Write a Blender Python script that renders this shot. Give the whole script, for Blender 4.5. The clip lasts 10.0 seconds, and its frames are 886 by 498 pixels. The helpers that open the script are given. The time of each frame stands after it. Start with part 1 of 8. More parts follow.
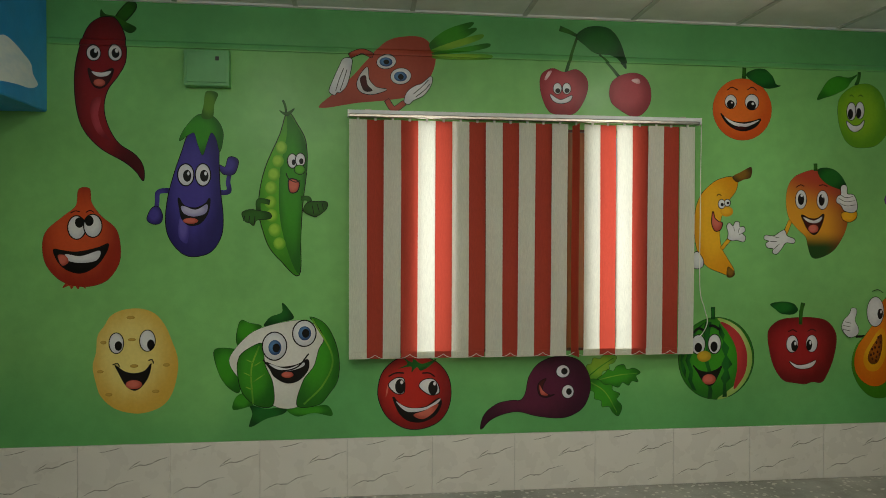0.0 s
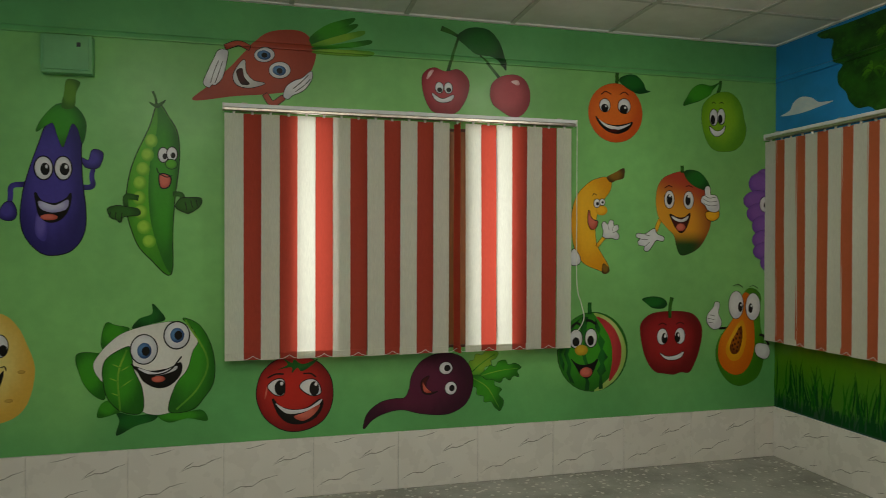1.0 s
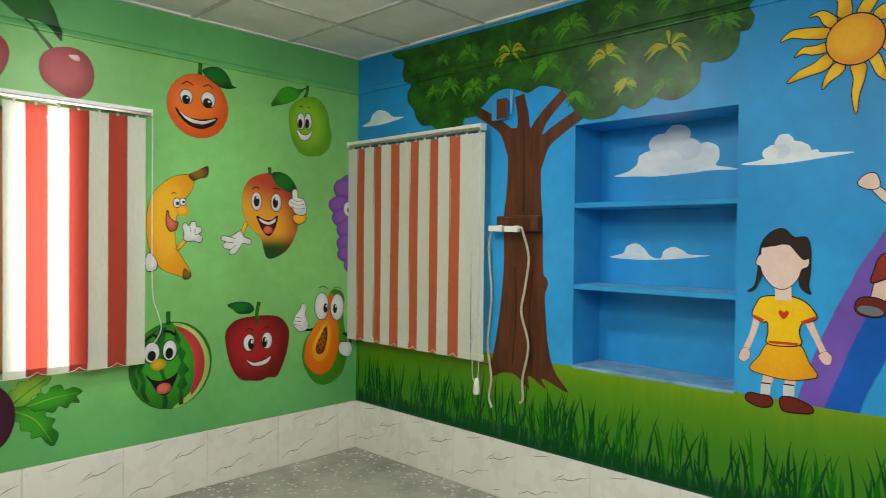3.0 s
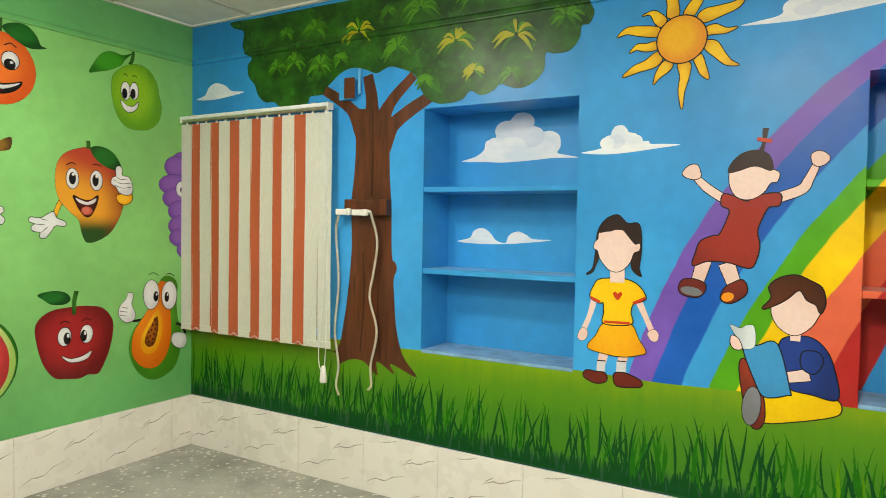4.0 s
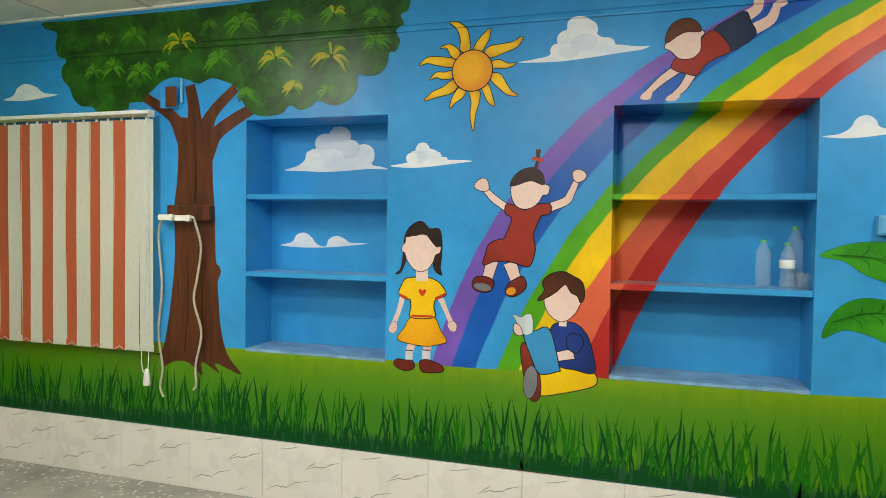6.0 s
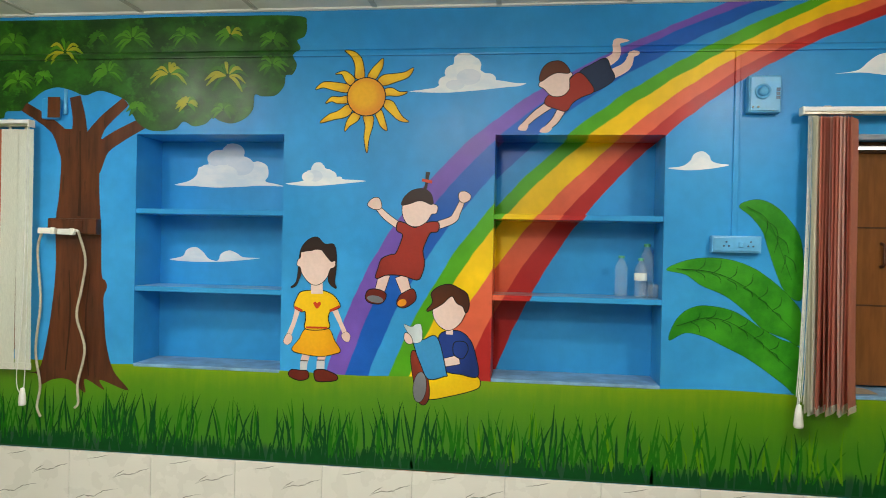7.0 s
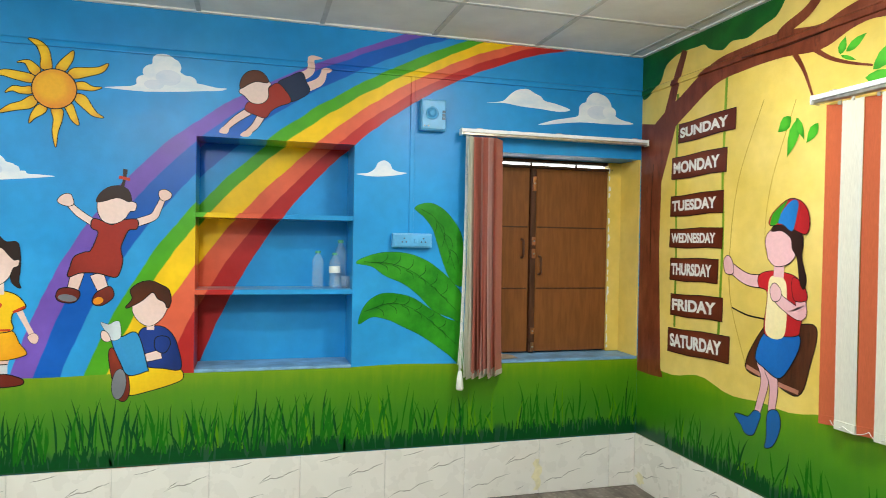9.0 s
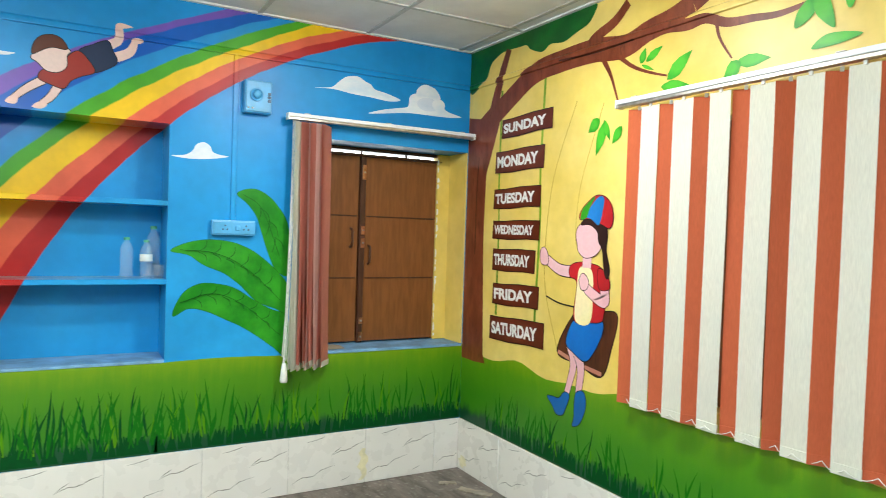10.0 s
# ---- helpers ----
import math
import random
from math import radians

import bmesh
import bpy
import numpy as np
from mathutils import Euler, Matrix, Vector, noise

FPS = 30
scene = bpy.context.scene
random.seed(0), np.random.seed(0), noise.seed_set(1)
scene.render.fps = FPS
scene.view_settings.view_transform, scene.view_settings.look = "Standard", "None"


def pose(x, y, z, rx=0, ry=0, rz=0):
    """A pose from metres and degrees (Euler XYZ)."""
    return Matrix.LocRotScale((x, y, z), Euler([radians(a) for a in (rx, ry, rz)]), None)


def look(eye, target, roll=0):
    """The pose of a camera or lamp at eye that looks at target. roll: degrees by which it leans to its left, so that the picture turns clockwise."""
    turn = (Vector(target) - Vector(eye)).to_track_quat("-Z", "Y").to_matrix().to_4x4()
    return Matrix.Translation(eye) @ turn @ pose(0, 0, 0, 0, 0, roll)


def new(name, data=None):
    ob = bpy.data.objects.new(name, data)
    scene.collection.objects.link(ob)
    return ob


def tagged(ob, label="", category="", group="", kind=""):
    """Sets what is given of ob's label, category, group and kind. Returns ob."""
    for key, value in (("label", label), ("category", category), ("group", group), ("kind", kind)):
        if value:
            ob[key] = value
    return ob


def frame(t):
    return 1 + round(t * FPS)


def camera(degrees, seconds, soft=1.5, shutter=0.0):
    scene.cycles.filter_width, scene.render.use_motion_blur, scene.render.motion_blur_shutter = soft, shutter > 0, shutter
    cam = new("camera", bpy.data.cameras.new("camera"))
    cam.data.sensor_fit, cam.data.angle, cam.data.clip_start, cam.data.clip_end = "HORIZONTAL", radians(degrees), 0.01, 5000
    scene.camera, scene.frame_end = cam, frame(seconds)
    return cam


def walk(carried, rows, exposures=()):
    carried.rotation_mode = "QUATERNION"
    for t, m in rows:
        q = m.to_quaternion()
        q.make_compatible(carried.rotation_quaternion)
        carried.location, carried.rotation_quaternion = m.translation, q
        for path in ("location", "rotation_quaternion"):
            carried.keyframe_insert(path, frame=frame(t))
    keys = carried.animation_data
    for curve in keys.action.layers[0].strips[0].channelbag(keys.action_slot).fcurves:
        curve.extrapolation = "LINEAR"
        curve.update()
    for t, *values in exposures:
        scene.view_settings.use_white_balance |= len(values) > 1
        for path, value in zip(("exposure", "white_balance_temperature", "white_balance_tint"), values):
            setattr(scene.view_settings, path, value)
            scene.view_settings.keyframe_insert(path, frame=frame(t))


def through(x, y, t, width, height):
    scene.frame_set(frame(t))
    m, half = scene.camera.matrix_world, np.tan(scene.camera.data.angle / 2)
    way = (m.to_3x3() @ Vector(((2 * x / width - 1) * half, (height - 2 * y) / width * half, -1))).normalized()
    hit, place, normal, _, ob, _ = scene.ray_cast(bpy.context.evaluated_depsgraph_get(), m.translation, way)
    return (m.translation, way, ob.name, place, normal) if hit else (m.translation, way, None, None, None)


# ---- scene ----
cam = camera(66.2, 10.0, 0.7, 0.15)
PATH = [
    (0, (-0.184, -0.59, 1.356), (0.041, 1.397, 1.326), 0.2),
    (0.5, (-0.123, -0.598, 1.378), (0.155, 1.382, 1.33), 0.0),
    (1, (-0.046, -0.602, 1.322), (0.444, 1.338, 1.305), 0.1),
    (1.5, (0.044, -0.614, 1.385), (0.756, 1.254, 1.334), 0.4),
    (2, (0.065, -0.608, 1.386), (1.025, 1.146, 1.353), 0.7),
    (2.5, (0.124, -0.596, 1.365), (1.32, 1.008, 1.332), 1.4),
    (3, (0.18, -0.527, 1.375), (1.615, 0.866, 1.347), 0.6),
    (3.2, (0.201, -0.503, 1.386), (1.711, 0.807, 1.328), 0.5),
    (4.5, (0.221, -0.455, 1.372), (2.011, 0.437, 1.342), 0.4),
    (5, (0.198, -0.505, 1.372), (2.041, 0.27, 1.361), -0.5),
    (5.2, (0.181, -0.548, 1.402), (2.045, 0.176, 1.391), 0.0),
    (6.3, (-0.09, -0.719, 1.404), (1.837, -0.185, 1.34), 1.4),
    (6.5, (-0.136, -0.697, 1.41), (1.813, -0.253, 1.377), 1.6),
    (7, (-0.245, -0.66, 1.409), (1.74, -0.415, 1.395), 1.2),
    (7.5, (-0.341, -0.682, 1.419), (1.658, -0.633, 1.408), 1.4),
    (8, (-0.426, -0.682, 1.477), (1.563, -0.888, 1.452), 1.6),
    (8.5, (-0.535, -0.73, 1.455), (1.43, -1.096, 1.398), 1.3),
    (9, (-0.584, -0.763, 1.437), (1.34, -1.309, 1.413), 1.0),
    (9.5, (-0.606, -0.806, 1.439), (1.262, -1.519, 1.416), 1.1),
    (10, (-0.58, -0.834, 1.445), (1.164, -1.813, 1.398), 1.9),
]
EXPOSURES = [(0.0, -1.25, 6900, 2), (1.0, -1.4, 6950, 2), (1.5, -1.5, 6900, 2), (2.0, -1.25, 6700, 3), (2.5, -0.5, 6500, 2), (3.0, -0.25, 6500, 2), (4.5, 0.4, 7350, 4), (5.0, 0.22, 7100, 4), (6.5, 0.02, 6750, 5), (7.5, 0.07, 6650, 5), (8.0, 0.28, 6800, 4), (8.5, 0.46, 6650, 4), (9.0, 0.25, 6200, 4), (9.5, 0.2, 6050, 3), (10.0, 0.45, 5950, 3)]
walk(cam, [(t, look(eye, target, roll)) for t, eye, target, roll in PATH], EXPOSURES)
BULB_W, DOWN_W = 33, 40

# ---- light ----
world = bpy.data.worlds.new("sky")
scene.world = world
world.use_nodes = True
wn = world.node_tree
sky = wn.nodes.new("ShaderNodeTexSky")
sky.sky_type, sky.sun_disc, sky.sun_elevation, sky.sun_rotation = "NISHITA", False, radians(48), radians(150)
wn.nodes["Background"].inputs["Strength"].default_value = 0.12
wn.links.new(sky.outputs[0], wn.nodes["Background"].inputs["Color"])


def area_lamp(name, m, sx, sy, watts, colour):
    data = bpy.data.lights.new(name, "AREA")
    data.shape, data.size, data.size_y, data.energy, data.color = "RECTANGLE", sx, sy, watts, colour
    ob = new(name, data)
    ob.matrix_world = m
    return ob


# the last two, to the west, are unseen lamps added to even the light
PANELS = [(1.555, 1.595, 0.44), (1.555, -2.005, 0.42), (0.355, -0.205, 1.08), (-0.845, 0.995, 0.55), (-1.145, -2.005, 0.3)]
for px, py, share in PANELS:
    bulb = bpy.data.lights.new("dome_light", "POINT")
    bulb.energy, bulb.color, bulb.shadow_soft_size = BULB_W * share, (1.0, 0.97, 0.92), 0.11
    new("dome_light", bulb).location = (px, py, 2.37)
    area_lamp("dome_downlight", pose(px, py, 2.47), 0.24, 0.24, DOWN_W * share, (1.0, 0.97, 0.92))
# daylight that stands in the north window opening
area_lamp("north_daylight", pose(0.66, 4.1, 1.36, -90, 0, 0), 1.6, 1.3, 190, (0.96, 0.95, 1.0))

# ---- materials ----
MATS = {}


class Nodes:
    """A small builder for one node material."""

    def __init__(self, name):
        self.mat = bpy.data.materials.new(name)
        self.mat.use_nodes = True
        self.t = self.mat.node_tree
        self.bsdf = self.t.nodes["Principled BSDF"]
        self.out = self.t.nodes["Material Output"]

    def node(self, kind, **props):
        n = self.t.nodes.new("ShaderNode" + kind)
        for k, v in props.items():
            setattr(n, k, v)
        return n

    def link(self, a, b):
        self.t.links.new(a, b)

    def put(self, socket, value):
        if hasattr(value, "is_output"):
            self.link(value, socket)
        elif isinstance(value, (tuple, list)) and len(value) == 3 and socket.type == "RGBA":
            socket.default_value = (*value, 1)
        else:
            socket.default_value = value

    def math(self, op, a, b=0.0, c=0.0):
        n = self.node("Math", operation=op)
        for s, v in zip(n.inputs, (a, b, c)):
            self.put(s, v)
        return n.outputs[0]

    def mix(self, fac, a, b, mode="MIX"):
        n = self.node("Mix", data_type="RGBA", blend_type=mode)
        for s, v in ((n.inputs[0], fac), (n.inputs[6], a), (n.inputs[7], b)):
            self.put(s, v)
        return n.outputs[2]

    def ramp(self, fac, lo, hi, a=0.0, b=1.0):
        n = self.node("MapRange", interpolation_type="SMOOTHSTEP")
        for s, v in zip(n.inputs, (fac, lo, hi, a, b)):
            self.put(s, v)
        return n.outputs[0]

    def noise(self, scale, detail=4.0, rough=0.55, vec=None, stretch=None):
        n = self.node("TexNoise")
        for k, v in (("Scale", scale), ("Detail", detail), ("Roughness", rough)):
            n.inputs[k].default_value = v
        if vec is None:
            vec = self.node("NewGeometry").outputs["Position"]
        if stretch:
            m = self.node("Mapping")
            m.inputs["Scale"].default_value = stretch
            self.link(vec, m.inputs["Vector"])
            vec = m.outputs[0]
        self.link(vec, n.inputs["Vector"])
        return n.outputs["Fac"]

    def bump(self, height, strength, distance=0.002):
        n = self.node("Bump")
        n.inputs["Strength"].default_value, n.inputs["Distance"].default_value = strength, distance
        self.link(height, n.inputs["Height"])
        self.link(n.outputs[0], self.bsdf.inputs["Normal"])

    def finish(self, colour, rough=0.5, spec=0.5, metal=0.0):
        self.put(self.bsdf.inputs["Base Color"], colour)
        self.put(self.bsdf.inputs["Roughness"], rough)
        self.bsdf.inputs["Specular IOR Level"].default_value = spec
        self.bsdf.inputs["Metallic"].default_value = metal
        return self.mat


def scaled(c, k):
    return tuple(min(1.0, v * k) for v in c)


def wall_paint(name, colour_of):
    """Enamel wall paint with roller stipple and slow blotches."""
    n = Nodes(name)
    c = colour_of(n)
    blot = n.math("MULTIPLY", n.ramp(n.noise(1.7, 5), 0.3, 0.75, 0.86, 1.08), n.ramp(n.noise(14, 4), 0.3, 0.7, 0.96, 1.04))
    hs = n.node("HueSaturation")
    n.link(c, hs.inputs["Color"]) if hasattr(c, "is_output") else n.put(hs.inputs["Color"], c)
    n.link(blot, hs.inputs["Value"])
    fine = n.noise(160, 2)
    big = n.noise(9, 3)
    n.bump(n.math("ADD", n.math("MULTIPLY", fine, 0.35), n.math("MULTIPLY", big, 0.9)), 0.35, 0.004)
    return n.finish(hs.outputs[0], n.ramp(n.noise(5, 3), 0.3, 0.7, 0.3, 0.4), 0.3)


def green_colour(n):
    # lighter green over the middle of the wall, deeper green above and below
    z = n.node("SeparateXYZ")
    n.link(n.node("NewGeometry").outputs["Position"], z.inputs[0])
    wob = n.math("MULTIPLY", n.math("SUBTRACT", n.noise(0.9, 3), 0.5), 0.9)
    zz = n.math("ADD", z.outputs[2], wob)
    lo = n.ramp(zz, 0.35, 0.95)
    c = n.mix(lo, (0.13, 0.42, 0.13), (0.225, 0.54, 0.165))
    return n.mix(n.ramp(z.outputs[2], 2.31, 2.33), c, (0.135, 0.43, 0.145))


SKY_BLUE, SKY_PALE = (0.018, 0.24, 0.6), (0.05, 0.37, 0.74)
# rainbow: each edge is a hand-drawn arc round one centre on the east wall, its radius a cubic in the distance along the wall, with the colour inside it
ARC_Y, ARC_Z = -2.6, -0.2
ARCS = [((3.3771, -0.8933, 0.5602, -0.0997), (0.17, 0.085, 0.44)),
        ((3.0264, -0.3286, 0.2514, -0.0504), (0.006, 0.1, 0.47)),
        ((3.0403, -0.3891, 0.236, -0.0432), None),
        ((3.0188, -0.3855, 0.195, -0.0323), (0.085, 0.37, 0.008)),
        ((3.0471, -0.5532, 0.3027, -0.0564), (0.88, 0.56, 0.004)),
        ((2.8234, -0.0798, -0.0877, 0.0333), (0.74, 0.13, 0.06)),
        ((2.8019, -0.1444, -0.0442, 0.0159), (0.46, 0.02, 0.018)),
        ((2.7579, -0.1597, -0.0158, -0.0062), None)]


def blue_colour(n):
    s = n.node("SeparateXYZ")
    n.link(n.node("NewGeometry").outputs["Position"], s.inputs[0])
    y, z = s.outputs[1], s.outputs[2]
    cloudy = n.ramp(n.noise(1.3, 4), 0.35, 0.7)
    low = n.ramp(z, 2.3, 1.0)
    base = n.mix(n.math("MULTIPLY", n.math("ADD", cloudy, low), 0.42), SKY_BLUE, SKY_PALE)
    wob = n.math("MULTIPLY", n.math("SUBTRACT", n.noise(7, 2), 0.5), 0.02)
    streak = n.ramp(n.noise(5, 5), 0.3, 0.75, 0.93, 1.06)
    c = base
    dy, dz = n.math("SUBTRACT", y, ARC_Y), n.math("SUBTRACT", z, ARC_Z)
    d = n.math("ADD", n.math("SQRT", n.math("ADD", n.math("MULTIPLY", dy, dy), n.math("MULTIPLY", dz, dz))), wob)
    for (r0, r1, r2, r3), col in ARCS:
        r = n.math("MULTIPLY_ADD", n.math("MULTIPLY_ADD", n.math("MULTIPLY_ADD", dy, r3, r2), dy, r1), dy, r0)
        inside = n.ramp(n.math("SUBTRACT", d, r), 0.004, -0.004)
        if col:
            hs = n.node("HueSaturation")
            n.put(hs.inputs["Color"], col)
            n.link(streak, hs.inputs["Value"])
            col = hs.outputs[0]
        c = n.mix(inside, c, col or base)
    return c


def yellow_colour(n):
    return n.mix(n.ramp(n.noise(2.2, 4), 0.3, 0.75), (0.72, 0.52, 0.1), (0.8, 0.62, 0.19))


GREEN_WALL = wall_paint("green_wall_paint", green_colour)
BLUE_WALL = wall_paint("blue_mural_paint", blue_colour)
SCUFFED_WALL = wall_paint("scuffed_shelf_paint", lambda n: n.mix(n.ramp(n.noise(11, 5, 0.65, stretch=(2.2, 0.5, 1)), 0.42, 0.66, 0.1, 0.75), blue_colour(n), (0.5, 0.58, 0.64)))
YELLOW_WALL = wall_paint("yellow_wall_paint", yellow_colour)
PLAIN_BLUE = wall_paint("plain_blue_paint", lambda n: n.mix(n.noise(1.3, 4), SKY_BLUE, SKY_PALE))


def make_tile():
    n = Nodes("marble_tile")
    tc = n.node("TexCoord").outputs["Object"]
    info = n.node("ObjectInfo").outputs["Random"]
    cmb = n.node("CombineXYZ")
    n.link(n.math("MULTIPLY", info, 3.0), cmb.inputs[2])
    add = n.node("VectorMath", operation="ADD")
    n.link(tc, add.inputs[0])
    n.link(cmb.outputs[0], add.inputs[1])
    # slanting veins: thin dark ridges of a stretched noise
    rot = n.node("Mapping")
    rot.inputs["Rotation"].default_value = (0, radians(28), 0)
    rot.inputs["Scale"].default_value = (1.6, 1, 7.5)
    n.link(add.outputs[0], rot.inputs["Vector"])
    v = n.noise(1.6, 5, 0.55, rot.outputs[0])
    vein = n.ramp(n.math("ABSOLUTE", n.math("SUBTRACT", v, 0.5)), 0.0, 0.016, 1.0, 0.0)
    gate = n.ramp(n.noise(4.5, 2, 0.5, add.outputs[0]), 0.5, 0.62)
    c = n.mix(n.ramp(n.noise(3, 4), 0.3, 0.7), (0.77, 0.74, 0.68), (0.73, 0.7, 0.64))
    c = n.mix(n.math("MULTIPLY", n.math("MULTIPLY", vein, gate), 0.03), c, (0.3, 0.28, 0.26))
    return n.finish(c, n.ramp(n.noise(8, 3), 0.3, 0.7, 0.22, 0.36), 0.5)


def make_floor():
    n = Nodes("dusty_stone_floor")
    base = n.mix(n.ramp(n.noise(2.2, 6, 0.65), 0.3, 0.7), (0.24, 0.24, 0.21), (0.42, 0.41, 0.37))
    # darker, browner bare stone towards the south end
    s = n.node("SeparateXYZ")
    n.link(n.node("NewGeometry").outputs["Position"], s.inputs[0])
    south = n.ramp(n.math("ADD", s.outputs[1], n.noise(1.2, 3)), 0.4, -1.6)
    grime = n.mix(n.ramp(n.noise(5, 6, 0.65, stretch=(1, 3, 1)), 0.3, 0.7), (0.075, 0.058, 0.046), (0.2, 0.165, 0.14))
    base = n.mix(n.math("MULTIPLY", south, 0.95), base, grime)
    vor = n.node("TexVoronoi")
    vor.inputs["Scale"].default_value = 26
    n.link(n.node("NewGeometry").outputs["Position"], vor.inputs["Vector"])
    fleck = n.ramp(vor.outputs["Distance"], 0.3, 0.22)
    edge = n.math("MAXIMUM", n.ramp(s.outputs[1], 2.45, 2.95), n.math("MULTIPLY", n.ramp(s.outputs[0], 2.5, 2.95), 0.6))
    gate = n.ramp(n.math("ADD", n.noise(3.1, 4, 0.7), n.math("MULTIPLY", edge, 0.25)), 0.42, 0.6)
    less = n.math("SUBTRACT", 1.0, n.math("MULTIPLY", south, 0.85))
    c = n.mix(n.math("MULTIPLY", n.math("MULTIPLY", n.math("MULTIPLY", fleck, gate), 0.85), less), base, (0.66, 0.64, 0.58))
    c = n.mix(n.math("MULTIPLY", n.ramp(n.noise(60, 3), 0.6, 0.72, 0, 0.55), less), c, (0.58, 0.56, 0.5))
    n.bump(n.noise(45, 4), 0.4, 0.003)
    return n.finish(c, n.ramp(n.noise(3, 4), 0.3, 0.7, 0.45, 0.75), 0.4)


def make_ceiling():
    n = Nodes("ceiling_board")
    c = n.mix(n.ramp(n.noise(6, 5), 0.3, 0.7), (0.72, 0.71, 0.69), (0.8, 0.79, 0.77))
    c = n.mix(n.ramp(n.noise(420, 1), 0.64, 0.7, 0, 0.25), c, (0.5, 0.49, 0.47))
    n.bump(n.noise(300, 2), 0.25, 0.002)
    return n.finish(c, 0.9, 0.2)


def simple(name, colour, rough=0.5, metal=0.0, vary=0.12, scale=30.0, spec=0.5, bump=0.0, stretch=None):
    n = Nodes(name)
    v = n.noise(scale, 4, vec=n.node("TexCoord").outputs["Object"], stretch=stretch)
    c = n.mix(n.ramp(v, 0.25, 0.75), scaled(colour, 1 - vary), scaled(colour, 1 + vary))
    if bump:
        n.bump(n.noise(scale * 3, 3, vec=n.node("TexCoord").outputs["Object"], stretch=stretch), bump)
    return n.finish(c, n.ramp(v, 0.2, 0.8, max(0.02, rough - 0.06), rough + 0.06), spec, metal)


def fabric(name, colour, through):
    """Woven blind cloth: part of the light passes through it."""
    n = Nodes(name)
    tc = n.node("TexCoord").outputs["Object"]
    weave = n.noise(900, 1, vec=tc, stretch=(1, 1, 0.04))
    c = n.mix(n.ramp(weave, 0.3, 0.7), scaled(colour, 0.9), scaled(colour, 1.06))
    c = n.mix(n.ramp(n.noise(5, 4, vec=tc), 0.45, 0.8, 0, 0.16), c, scaled(colour, 0.8))
    n.bump(weave, 0.25, 0.001)
    n.finish(c, 0.85, 0.2)
    tr = n.node("BsdfTranslucent")
    n.put(tr.inputs["Color"], c)
    ms = n.node("MixShader")
    ms.inputs[0].default_value = through
    n.link(n.bsdf.outputs[0], ms.inputs[1])
    n.link(tr.outputs[0], ms.inputs[2])
    n.link(ms.outputs[0], n.out.inputs["Surface"])
    return n.mat


def wood(name, a, b):
    n = Nodes(name)
    tc = n.node("TexCoord").outputs["Object"]
    g = n.noise(9, 6, 0.6, tc, (6, 6, 0.7))
    c = n.mix(n.ramp(g, 0.3, 0.7), a, b)
    n.bump(g, 0.15)
    return n.finish(c, 0.42, 0.4)


def thin_plastic(name, colour):
    """Thin clear sheet: most light goes straight through, the rest is a milky, glossy skin."""
    n = Nodes(name)
    n.finish(colour, 0.15, 0.6)
    tr = n.node("BsdfTransparent")
    ms = n.node("MixShader")
    ms.inputs[0].default_value = 0.12
    n.link(tr.outputs[0], ms.inputs[1])
    n.link(n.bsdf.outputs[0], ms.inputs[2])
    n.link(ms.outputs[0], n.out.inputs["Surface"])
    return n.mat


TILE, FLOOR, CEILING = make_tile(), make_floor(), make_ceiling()
VEIN = simple("tile_vein", (0.28, 0.265, 0.23), 0.35, 0, 0.4, 40)
GROUT = simple("grout", (0.55, 0.53, 0.49), 0.85)
TBAR = simple("ceiling_bar", (0.5, 0.49, 0.47), 0.5)
CREAM, RED_CLOTH, ORANGE_CLOTH, SALMON_CLOTH, PINK_CLOTH = fabric("cream_cloth", (0.79, 0.79, 0.68), 0.3), fabric("red_cloth", (0.52, 0.07, 0.045), 0.3), fabric("orange_cloth", (0.62, 0.15, 0.065), 0.3), fabric("salmon_cloth", (0.67, 0.27, 0.21), 0.35), fabric("pink_cloth", (0.8, 0.55, 0.49), 0.35)
WHITE_METAL = simple("white_enamel_metal", (0.74, 0.75, 0.76), 0.35, 0.0, 0.05)
WHITE_PLASTIC = simple("white_plastic", (0.78, 0.77, 0.72), 0.4, 0.0, 0.06)
BROWN_DOOR = wood("brown_shutter_wood", (0.17, 0.058, 0.013), (0.23, 0.082, 0.02))
DARK_FRAME = wood("dark_frame_wood", (0.05, 0.018, 0.008), (0.09, 0.032, 0.014))
COPPER = simple("coppery_metal", (0.5, 0.24, 0.13), 0.35, 1.0, 0.3)
STEEL = simple("worn_steel", (0.55, 0.5, 0.44), 0.35, 1.0, 0.2)
DIRTY_BLUE = simple("scuffed_blue_ledge", (0.17, 0.33, 0.52), 0.6, 0, 0.3, 9)
SWITCH_BLUE = simple("overpainted_blue", (0.1, 0.37, 0.66), 0.4, 0, 0.15, 12)
SWITCH_DARK = simple("worn_dark_plastic", (0.05, 0.11, 0.2), 0.4)
GREEN_BOX = simple("overpainted_green", (0.15, 0.42, 0.16), 0.42, 0, 0.1, 8)
BLACK = simple("black_plastic", (0.015, 0.015, 0.015), 0.4)
ROPE = simple("pale_cotton_tape", (0.5, 0.45, 0.34), 0.9, 0, 0.15, 60)
CORD = simple("white_cord", (0.75, 0.74, 0.68), 0.7)
# paint of the unseen west wall, kept dark blue-green to cut bounced light
PLAIN_WALL = wall_paint("unseen_wall_paint", lambda n: n.mix(n.noise(2, 4), (0.2, 0.27, 0.3), (0.26, 0.34, 0.36)))


def make_glow():
    n = Nodes("lamp_diffuser")
    n.bsdf.inputs["Emission Color"].default_value = (1.0, 0.97, 0.92, 1)
    n.bsdf.inputs["Emission Strength"].default_value = 4.0
    return n.finish((0.9, 0.9, 0.9), 0.5)


